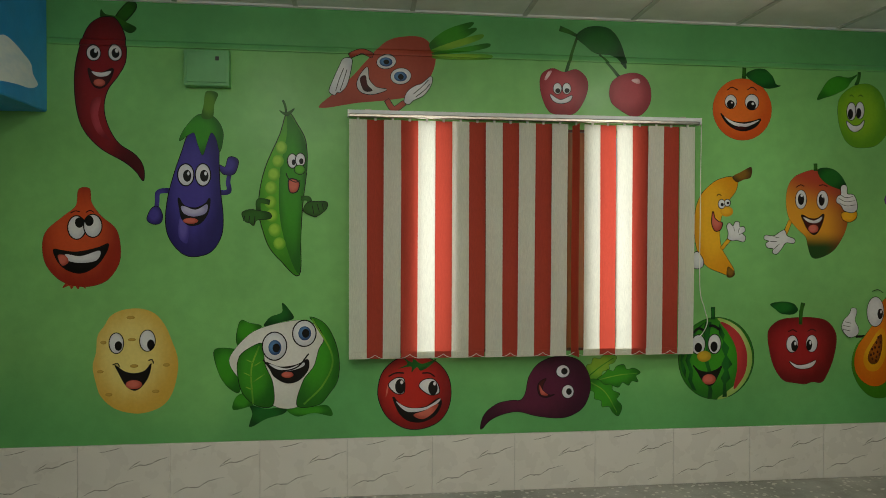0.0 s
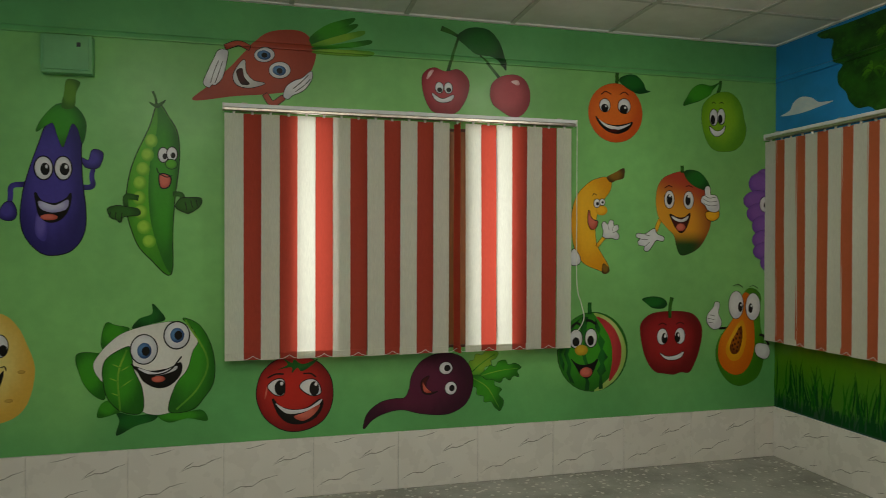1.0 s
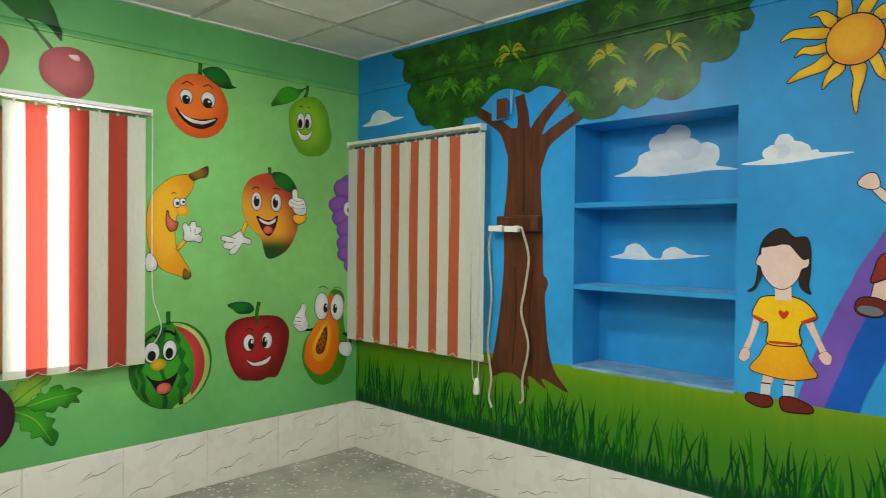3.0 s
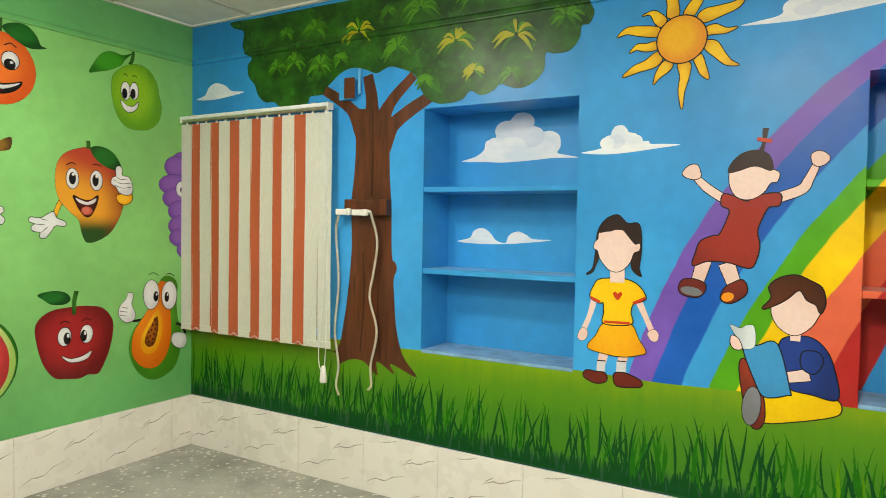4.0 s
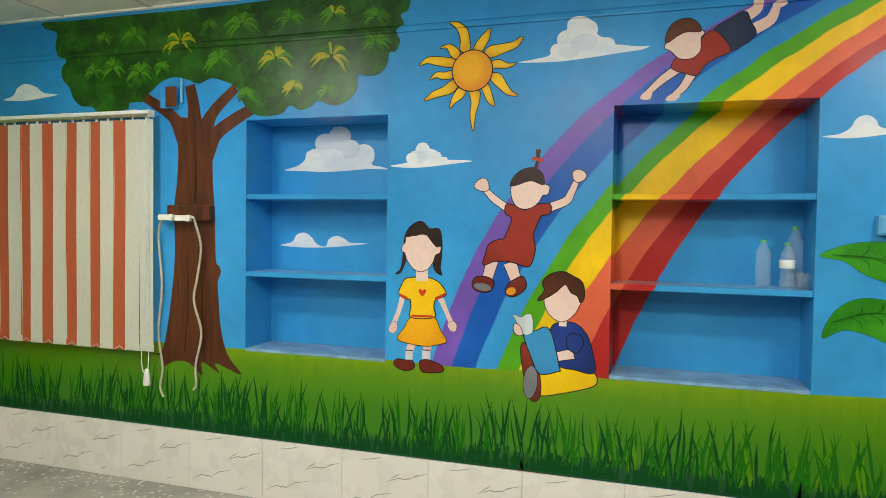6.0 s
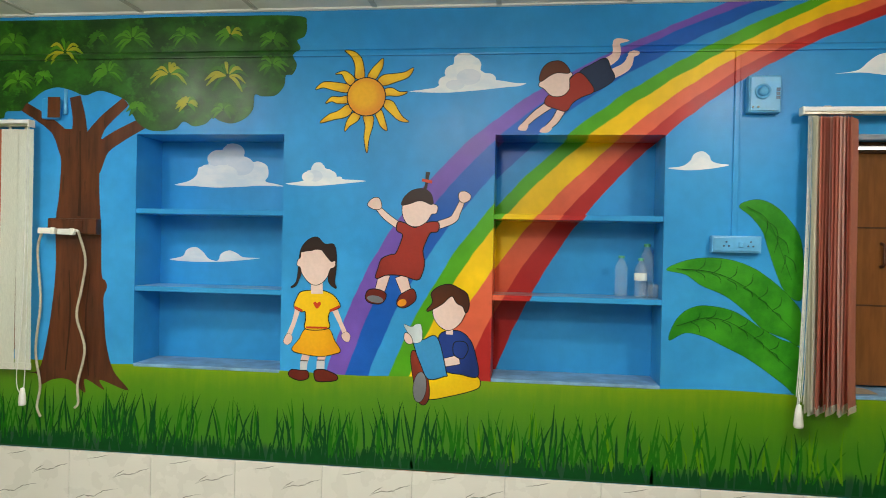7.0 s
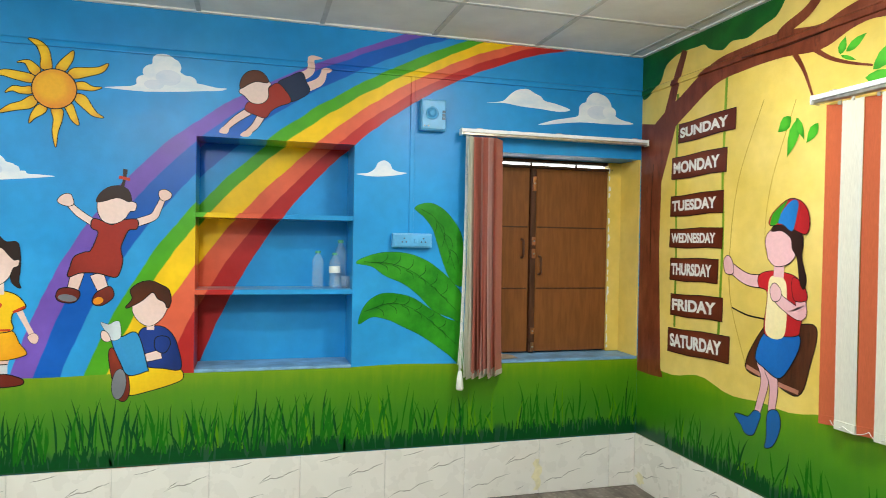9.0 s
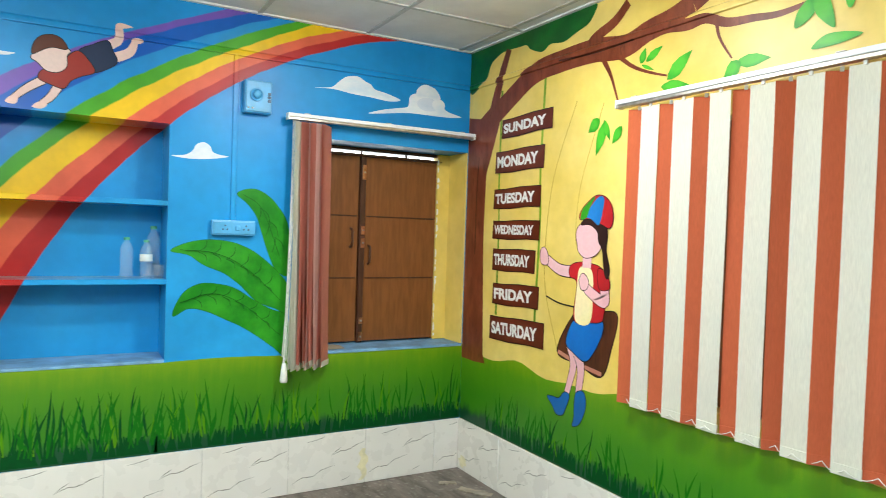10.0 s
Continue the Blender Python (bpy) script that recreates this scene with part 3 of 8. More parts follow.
def drawn_blind():
    ob = empty("window_blind")
    ob.matrix_basis = EAST
    off, z_top = 0.075, 2.045
    head_rail(ob, 1.85, 2.985, off, z_top)
    for u in (1.95, 2.42, 2.9):
        part("bracket", box_mesh("bracket", (u - 0.015, -off - 0.02, z_top + 0.0005), (u + 0.015, 0, z_top + 0.004), STEEL, 0.001), ob)
    rnd = random.Random(9)
    h = 1.295
    for i in range(13):
        mat = (CREAM, CREAM, CREAM, SALMON_CLOTH, SALMON_CLOTH, SALMON_CLOTH, PINK_CLOTH, SALMON_CLOTH, SALMON_CLOTH, PINK_CLOTH, PINK_CLOTH, SALMON_CLOTH, SALMON_CLOTH)[i]
        verts, faces, rows, cols = [], [], 10, 5
        top = 1.915 + (0.009 * i if i < 3 else 0.018 + 0.0135 * (i - 2))
        spread = rnd.uniform(-0.006, 0.006) + 0.0012 * i
        for r in range(rows + 1):
            f = r / rows
            for c in range(cols + 1):
                s = c / cols * 2 - 1
                verts.append((top + spread * f + 0.038 * s + 0.003 * math.sin(3 * s + i) + 0.006 * f * math.sin(5 * f + 1.7 * i), -off + s * 0.049, z_top - 0.045 - (h + 0.012 * math.sin(i * 2.1)) * f))
        for r in range(rows):
            for c in range(cols):
                a = r * (cols + 1) + c
                faces.append((a, a + cols + 1, a + cols + 2, a + 1))
        me = mesh_from("slat", verts, faces, mat)
        me.polygons.foreach_set("use_smooth", [True] * len(me.polygons))
        slat = part("slat", me, ob)
        # weighted cream hem pocket at the free end
        hem = mesh_from("hem", [(q[0] + d * 0.0012, q[1] - d * 0.0012, q[2] + up) for d in (-1, 1) for up in (0, 0.03) for q in verts[-cols - 1:]], [(k + 6 * r, k + 1 + 6 * r, k + 7 + 6 * r, k + 6 + 6 * r) for r in (0, 2) for k in range(5)], CREAM)
        part("hem", hem, slat, None, "cream hem pocket")
    for du, dz in ((0.0, 0.0), (0.018, 0.02), (-0.012, 0.05), (0.009, 0.03), (-0.006, 0.01)):
        u = 1.872 + du
        part("cord", tube_mesh("cord", smooth_line([(u + 0.02, -off, z_top - 0.03), (u + 0.012, -off - 0.02, 1.5), (u, -off - 0.02, 1.0), (u - 0.012, -off - 0.02, 0.72 + dz)], 8), 0.0024, CORD, 6), ob)
    part("weight", lathe_mesh("weight", [(0, 0), (0.017, 0), (0.021, 0.01), (0.017, 0.06), (0.01, 0.1), (0, 0.105)], WHITE_PLASTIC, 12), ob, pose(1.86, -off - 0.02, 0.635), "white plastic cord weight")
    return tagged(ob, "red and cream vertical blind drawn aside in a bunch", "window blind")


drawn_blind()


# ---- wall paintings: flat coats of enamel laid on the plaster ----
PALETTE = {
    "white": ("e8e8ea", "cfcfd4"), "tooth_white": ("d8d6d4", "c4c0c0"), "teeth_lilac": ("c9c6e0", "9d98c4"), "black": ("14100f", "0c0a0a"), "dark_red": ("4a1412", "2a0a0a"), "tongue": ("d8705f", "b8503f"),
    "stem_green": ("2f6a1c", "1e4d14"), "stem_light": ("5e9424", "3a6c18"), "leaf_green": ("3f9a22", "236a18"), "leaf_light": ("86b83a", "5a9a2a"), "dark_leaf": ("1d6a22", "0f4417"), "leaf_bright": ("55b52a", "3c9a1e"),
    "chilli": ("8e1c22", "4e0e14"), "chilli_light": ("b5404c", "7a1c26"), "onion": ("d4552c", "9c2c1c"), "aubergine": ("4a3f9a", "2a2468"), "aubergine_light": ("6a5fb4", "453a90"),
    "pea_green": ("5fb52a", "3c8a1c"), "pea_light": ("a4d84a", "6ab22c"), "carrot": ("b4503c", "a0402e"), "iris_blue": ("5a86b8", "2c4a78"), "cherry": ("b8404a", "8a1c28"), "cherry_light": ("ecc8c8", "dca0a4"),
    "potato": ("f0dc84", "dcb04a"), "potato_spot": ("c8a24a", "b48c38"), "curd": ("f0eee6", "dcdcd2"), "tomato": ("c42a22", "7e1416"), "beet": ("5c1e3a", "3a1026"), "orange": ("f0762a", "d4561c"), "guava": ("8cc026", "5c9a1c"),
    "banana": ("f4b82c", "e29a1c"), "banana_dark": ("8a6420", "4c3414"), "melon_rim": ("c8d488", "98b85a"), "melon_red": ("c23c3c", "a82c30"), "melon_nose": ("d0a82c", "b08c20"), "apple": ("a42226", "6c1216"),
    "papaya": ("e88420", "d86a14"), "papaya_skin": ("5ca022", "3c7c18"), "seed_dark": ("a85a18", "6a3410"), "grape": ("8a5cb4", "6a409a"), "cloud": ("e4ebf2", "d6e2ef"),
    "bark": ("66361c", "482413"), "bark_dark": ("3c1c10", "32160c"), "crown": ("2b661a", "194612"), "canopy": ("1d6a24", "165a1e"), "sun_yellow": ("f4c41c", "e0a410"), "sun_gold": ("f2b41c", "e6901c"),
    "plant_green": ("3a9e1e", "1e6e16"), "plant_dark": ("1c6416", "155012"), "pale_pink": ("f0d2c8", "e8c4b8"), "warm_pink": ("ecbcc0", "e0a8ae"), "shoe_red": ("9a3820", "6a2014"), "sole_grey": ("8a8c92", "74767c"),
    "skirt_yellow": ("f6b41c", "e89c10"), "shirt_yellow": ("f8c81c", "f0b010"), "shirt_red": ("d0401e", "b03018"), "dark_brown": ("36201a", "24140f"), "mid_brown": ("5e2e18", "42200f"), "dress_red": ("9c2c1c", "7e2014"),
    "trouser_yellow": ("f8d410", "e8bc0c"), "shirt_blue": ("1e3c8a", "162c6a"), "navy": ("22304e", "182440"), "book_blue": ("3c94cc", "2a7ab4"), "paper": ("d8e0e4", "a0aab4"), "swing_red": ("c4242a", "a01c20"), "shirt_cream": ("f4e4b0", "ecd890"),
    "boot_blue": ("2c7cc4", "1c5ca0"), "short_blue": ("2470c4", "1a5aa8"), "seat_pink": ("c88a74", "b47462"), "rope_paint": ("b8982c", "a48824"), "rope_green": ("86a826", "6c9020"), "sign_brown": ("703018", "5a2412"), "sign_white": ("e6e4de", "cfccc8"),
    "frond_yellow": ("a8a424", "7f961e"), "frond_green": ("4f8a1e", "40781a"), "frond_dim": ("3a7019", "2f6015"), "cloud_shade": ("dadfee", "d2d9ec"), "vein": ("8a867c", "6e6a62"),
}


def linear(hexa):
    v = [int(hexa[i:i + 2], 16) / 255 for i in (0, 2, 4)]
    return tuple(0.92 * (c / 12.92 if c < 0.04045 else ((c + 0.055) / 1.055) ** 2.4) for c in v)


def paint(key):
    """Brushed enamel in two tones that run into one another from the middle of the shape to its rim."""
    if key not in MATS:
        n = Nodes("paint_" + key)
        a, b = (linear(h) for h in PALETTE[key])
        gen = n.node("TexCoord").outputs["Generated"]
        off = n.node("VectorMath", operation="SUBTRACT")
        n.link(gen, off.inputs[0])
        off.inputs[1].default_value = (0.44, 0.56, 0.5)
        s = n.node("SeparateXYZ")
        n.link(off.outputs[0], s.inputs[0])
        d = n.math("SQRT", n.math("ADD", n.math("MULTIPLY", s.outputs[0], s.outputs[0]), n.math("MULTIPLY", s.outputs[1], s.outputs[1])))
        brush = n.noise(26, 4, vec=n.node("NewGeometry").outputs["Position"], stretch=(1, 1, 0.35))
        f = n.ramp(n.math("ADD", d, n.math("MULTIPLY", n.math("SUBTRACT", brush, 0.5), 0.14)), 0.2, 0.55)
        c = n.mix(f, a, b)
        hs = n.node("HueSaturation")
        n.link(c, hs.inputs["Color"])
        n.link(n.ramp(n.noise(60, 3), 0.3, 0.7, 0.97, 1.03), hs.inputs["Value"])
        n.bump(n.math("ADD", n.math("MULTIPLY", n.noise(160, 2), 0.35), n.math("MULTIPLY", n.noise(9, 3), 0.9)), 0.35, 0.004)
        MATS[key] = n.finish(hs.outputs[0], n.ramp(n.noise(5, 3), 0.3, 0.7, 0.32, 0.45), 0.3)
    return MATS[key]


def mango_paint():
    """Red shoulder, yellow cheek, green tip."""
    n = Nodes("paint_mango")
    s = n.node("SeparateXYZ")
    n.link(n.node("TexCoord").outputs["Generated"], s.inputs[0])
    v = n.math("ADD", s.outputs[1], n.math("MULTIPLY", n.math("SUBTRACT", s.outputs[0], 0.3), 0.25))
    c = n.mix(n.ramp(s.outputs[1], 0.32, 0.12), linear("e8a02c"), linear("1e4a18"))
    c = n.mix(n.ramp(v, 0.5, 0.95), c, linear("b8402a"))
    c = n.mix(n.ramp(s.outputs[0], 0.6, 1.0, 0, 0.75), c, linear("8a2c1e"))
    MATS["mango"] = n.finish(c, 0.38, 0.4)


mango_paint()


def brushed_paint(key, a, b, scale, stretch, extra=None):
    """Two tones brushed over one another in visible strokes."""
    n = Nodes("paint_" + key)
    big = n.noise(scale, 5, 0.6, stretch=stretch)
    c = n.mix(n.ramp(big, 0.35, 0.68), linear(a), linear(b))
    if extra:
        c = n.mix(n.ramp(n.noise(scale * 2.7, 4, 0.6, stretch=stretch), 0.56, 0.7, 0, 0.7), c, linear(extra))
    n.bump(n.math("ADD", n.math("MULTIPLY", n.noise(160, 2), 0.35), n.math("MULTIPLY", n.noise(9, 3), 0.9)), 0.35, 0.004)
    MATS[key] = n.finish(c, n.ramp(n.noise(5, 3), 0.3, 0.7, 0.3, 0.42), 0.35)


brushed_paint("crown", "143c0e", "2c6418", 6, (1, 1, 1.3), "37761c")
brushed_paint("canopy", "12521c", "1d6a24", 6, (1, 1, 1))
brushed_paint("bark", "452212", "63341c", 13, (1, 1, 0.12), "321709")
brushed_paint("bark_red", "6a2e18", "86442a", 13, (1, 1, 0.3), "54200f")
brushed_paint("plant_green", "237a14", "3f9e1c", 5, (1, 1, 1))
brushed_paint("cloud", "eceff4", "d6e1ee", 7, (1, 1, 2.2))
brushed_paint("cloud_shade", "dbe1ee", "c8d6e8", 7, (1, 1, 2.2))
BAND = ((2.316, 0.0), (2.318, 0.011), (2.324, 0.012), (2.342, 0.010), (2.352, 0.0))


def S(name, kind, colour, points, k=0.0, w=None, text=""):
    return name, kind, colour, points, k, w, text


def closed_curve(pts, n=6):
    p = [Vector(q) for q in pts]
    out = []
    for i in range(len(p)):
        a, b, c, d = p[i - 1], p[i], p[(i + 1) % len(p)], p[(i + 2) % len(p)]
        for j in range(n):
            t = j / n
            out.append(0.5 * ((2 * b) + (c - a) * t + (2 * a - 5 * b + 4 * c - d) * t * t + (3 * b - a - 3 * c + d) * t ** 3))
    return out


def stroke(pts, widths):
    """The outline of a brush stroke whose width runs through the given values."""
    line = smooth_line([(x, y, 0) for x, y in pts], 6)
    left, right = [], []
    for i, p in enumerate(line):
        f = i / (len(line) - 1) * (len(widths) - 1)
        lo = min(int(f), len(widths) - 1)
        w = widths[lo] + (widths[min(lo + 1, len(widths) - 1)] - widths[lo]) * (f - lo)
        d = (line[min(i + 1, len(line) - 1)] - line[max(i - 1, 0)]).normalized()
        s = Vector((-d.y, d.x)) * w / 2
        left.append(p.xy + s)
        right.append(p.xy - s)
    return left + right[::-1]


def outline_of(kind, pts, w):
    if kind == "o":
        (cx, cy), (rx, ry, rot) = pts
        c, s = math.cos(radians(rot)), math.sin(radians(rot))
        ring = [(rx * math.cos(a), ry * math.sin(a)) for a in (i * math.tau / 32 for i in range(32))]
        return [Vector((cx + x * c - y * s, cy + x * s + y * c)) for x, y in ring]
    if kind == "b":
        return closed_curve(pts)
    if kind == "l":
        return stroke(pts, w if len(w) > 1 else (w[0], w[0]))
    return [Vector(p) for p in pts]


def grown(loop, k):
    """The loop moved outwards by k."""
    turn = 1 if sum(a.x * b.y - a.y * b.x for a, b in zip(loop, loop[1:] + loop[:1])) > 0 else -1
    out = []
    for i, p in enumerate(loop):
        d = (loop[(i + 1) % len(loop)] - loop[i - 1])
        d = d.normalized() if d.length else Vector((1, 0))
        out.append(p + Vector((d.y, -d.x)) * (k * turn))
    return out


def add_coat(bm, loop, lift, origin_z, slot, lo_z=None):
    """One flat coat; it follows the moulded band where it crosses it. Local axes in metres: x, y on the wall, z out of it."""
    verts = [bm.verts.new((p.x / 100, p.y / 100, 0)) for p in loop]
    face = bm.faces.new(verts)
    face.material_index = slot
    bits = [face]
    zs = [v.co.y + origin_z for v in verts]
    if max(zs) > BAND[0][0] and min(zs) < BAND[-1][0]:
        for z, _ in BAND:
            geom = list({e for f in bits for e in f.edges}) + list({v for f in bits for v in f.verts}) + bits
            r = bmesh.ops.bisect_plane(bm, geom=geom, plane_co=(0, z - origin_z, 0), plane_no=(0, 1, 0), dist=1e-6)
            bits = [g for g in r["geom"] if isinstance(g, bmesh.types.BMFace)]
    for v in {v for f in bits for v in f.verts}:
        z = v.co.y + origin_z
        out = 0.0
        for (z0, a), (z1, b) in zip(BAND, BAND[1:]):
            if z0 <= z <= z1:
                out = a + (b - a) * (z - z0) / (z1 - z0)
        v.co.z = lift + out
    for f in bits:
        f.normal_update()
        if f.normal.z < 0:
            f.normal_flip()
    return bits


def word_mesh(text, width, height, lift, mat):
    """Lettering in the built-in font, scaled to its place."""
    cu = bpy.data.curves.new("word", "FONT")
    cu.body, cu.align_x, cu.align_y, cu.size, cu.offset, cu.fill_mode = text, "CENTER", "CENTER", 1.0, 0.045, "BOTH"
    tmp = bpy.data.objects.new("word", cu)
    scene.collection.objects.link(tmp)
    bpy.context.view_layer.update()
    me = bpy.data.meshes.new_from_object(tmp.evaluated_get(bpy.context.evaluated_depsgraph_get()))
    bpy.data.objects.remove(tmp)
    xs = [v.co.x for v in me.vertices]
    ys = [v.co.y for v in me.vertices]
    for v in me.vertices:
        v.co = ((v.co.x - (min(xs) + max(xs)) / 2) / (max(xs) - min(xs)) * width, (v.co.y - (min(ys) + max(ys)) / 2) / (max(ys) - min(ys)) * height, lift)
    me.materials.clear()
    me.materials.append(mat)
    return me


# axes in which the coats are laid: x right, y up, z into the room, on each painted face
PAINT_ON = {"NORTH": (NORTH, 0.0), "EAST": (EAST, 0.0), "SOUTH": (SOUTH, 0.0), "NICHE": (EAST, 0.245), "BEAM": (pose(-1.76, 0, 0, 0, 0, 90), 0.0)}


def motif(name, wall, at, label, category, shapes, one_mesh=False):
    """A painted picture: each patch of colour is a coat of its own on the wall."""
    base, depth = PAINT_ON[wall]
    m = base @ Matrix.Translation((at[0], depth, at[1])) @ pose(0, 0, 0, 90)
    ob = None
    joined, mats = bmesh.new(), []
    if not one_mesh:
        ob = empty(name)
        ob.matrix_basis = m
    for i, (pname, kind, colour, pts, k, w, text) in enumerate(shapes):
        lift = 0.0008 + 0.00022 * i
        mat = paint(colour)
        if kind == "t":
            (cx, cy), (tw, th, ang) = pts
            part(pname, word_mesh(text, tw / 100, th / 100, 0, mat), ob, pose(cx / 100, cy / 100, lift + 0.0006, 0, 0, ang))
            continue
        loop = outline_of(kind, pts, w)
        bm = joined if one_mesh else bmesh.new()
        for q in (mat, paint("black")) if k else (mat,):
            if q not in mats:
                mats.append(q)
        if k:
            add_coat(bm, grown(loop, k * 0.85), lift - 0.0001, at[1], mats.index(paint("black")) if one_mesh else 1)
        add_coat(bm, loop, lift, at[1], mats.index(mat) if one_mesh else 0)
        if not one_mesh:
            me = bpy.data.meshes.new(pname)
            bm.to_mesh(me)
            bm.free()
            me.materials.append(mat)
            if k:
                me.materials.append(paint("black"))
            part(pname, me, ob)
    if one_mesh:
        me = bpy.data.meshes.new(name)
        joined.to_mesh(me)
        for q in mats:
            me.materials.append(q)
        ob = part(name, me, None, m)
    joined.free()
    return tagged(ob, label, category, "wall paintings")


# ---- painted meadow along the east and south walls ----
def meadow_paint():
    n = Nodes("paint_meadow")
    s = n.node("SeparateXYZ")
    n.link(n.node("NewGeometry").outputs["Position"], s.inputs[0])
    wob = n.math("MULTIPLY", n.math("SUBTRACT", n.noise(7, 4), 0.5), 0.1)
    streak = n.math("MULTIPLY", n.math("SUBTRACT", n.noise(30, 3, stretch=(1, 1, 0.12)), 0.5), 0.1)
    z = n.math("ADD", n.math("ADD", s.outputs[2], wob), streak)
    c = n.mix(n.ramp(z, 0.35, 0.42), linear("0b4526"), linear("3d7e0a"))
    c = n.mix(n.ramp(z, 0.48, 0.66), c, linear("528a06"))
    c = n.mix(n.ramp(z, 0.64, 0.78), c, linear("769a05"))
    n.bump(n.math("ADD", n.math("MULTIPLY", n.noise(160, 2), 0.35), n.math("MULTIPLY", n.noise(9, 3), 0.9)), 0.35, 0.004)
    return n.finish(c, 0.4, 0.4)


MEADOW = meadow_paint()
MATS["blade_dark"] = simple("paint_blade_dark", linear("07481a"), 0.6, 0, 0.12, 30.0, 0.15)
MATS["blade_light"] = simple("paint_blade_light", linear("5a900b"), 0.6, 0, 0.12, 30.0, 0.15)
MATS["blade_mid"] = simple("paint_blade_mid", linear("1d6a0c"), 0.6, 0, 0.12, 30.0, 0.15)


def meadow(name, base, u0, u1, top, label):
    us = [u0 + (u1 - u0) * i / 90 for i in range(91)]
    verts = [(u, -0.0006, 0.309) for u in us] + [(u, -0.0006, top(u)) for u in us]
    me = mesh_from(name, verts, [(i, i + 1, i + 92, i + 91) for i in range(90)], MEADOW)
    return tagged(part(name, me, None, base), label, "wall painting", kind="structure")


meadow("painted_meadow", EAST, -2.999, 2.999, lambda u: 0.762 + 0.004 * math.sin(9 * u) + (0.0 if u < 1.3 else 0.002), "green grass band painted along the blue wall")
meadow("painted_meadow", SOUTH, -2.999, 3.3, lambda u: 0.735 + 0.018 * math.sin(7.5 * u + 1) + 0.012 * math.sin(15 * u), "green grass band painted along the yellow wall")


def blades(base, u0, u1, count, seed, label, low, high):
    """Brushed grass: curved tapering blades in loose tufts, over a ragged dark fringe."""
    rnd = random.Random(seed)
    verts, faces, slots = [], [], []
    tuft = u0
    for i in range(count):
        if i % 4 == 0:
            tuft = rnd.uniform(u0, u1)
        u, z = min(u1, max(u0, tuft + rnd.gauss(0, 0.1))), rnd.uniform(0.345, 0.405)
        h, lean, hook = rnd.uniform(low, high), rnd.uniform(-0.05, 0.05), rnd.uniform(-0.035, 0.035)
        w = rnd.uniform(0.0035, 0.0075)
        lift = -0.001 - 0.0000012 * i
        soft = min(1.0, max(0.0, (u - 0.3) / 1.0)) if base is EAST else 0.9
        dice = rnd.random()
        if dice < 0.3 * soft:
            continue
        k, tone = len(verts), 2 if dice < 0.45 * soft else 0 if dice > 0.45 + 0.5 * soft else 1
        for j in range(8):
            f = j / 7
            x = u + lean * f + hook * f ** 3
            ww = w * (0.45 + 1.1 * f if f < 0.5 else 2 * (1 - f)) + 0.0004
            verts += [(x - ww, lift, z + h * f), (x + ww, lift, z + h * f)]
        for j in range(7):
            faces.append((k + 2 * j, k + 2 * j + 1, k + 2 * j + 3, k + 2 * j + 2))
            slots.append(tone)
    # ragged dark fringe of short strokes along the foot of the painting
    for i in range(int((u1 - u0) * 130)):
        u, h = rnd.uniform(u0, u1), rnd.uniform(0.05, 0.11)
        w, lean, k = rnd.uniform(0.006, 0.013), rnd.uniform(-0.02, 0.02), len(verts)
        lift = -0.00085 - 0.0000001 * i
        verts += [(u - w, lift, 0.318), (u + w, lift, 0.318), (u + lean + 0.25 * w, lift, 0.318 + h), (u + lean - 0.25 * w, lift, 0.318 + h)]
        faces.append((k, k + 1, k + 2, k + 3))
        slots.append(0)
    ob = part("painted_grass_blades", mesh_from("painted_grass_blades", verts, faces, [MATS["blade_dark"], MATS["blade_mid"], MATS["blade_light"]], slots), None, base)
    return tagged(ob, label, "wall painting", kind="stuff")


blades(EAST, -2.98, 2.98, 640, 11, "dark green grass blades painted along the blue wall", 0.09, 0.27)
blades(SOUTH, -2.7, 2.0, 260, 12, "dark green grass blades painted along the yellow wall", 0.06, 0.18)


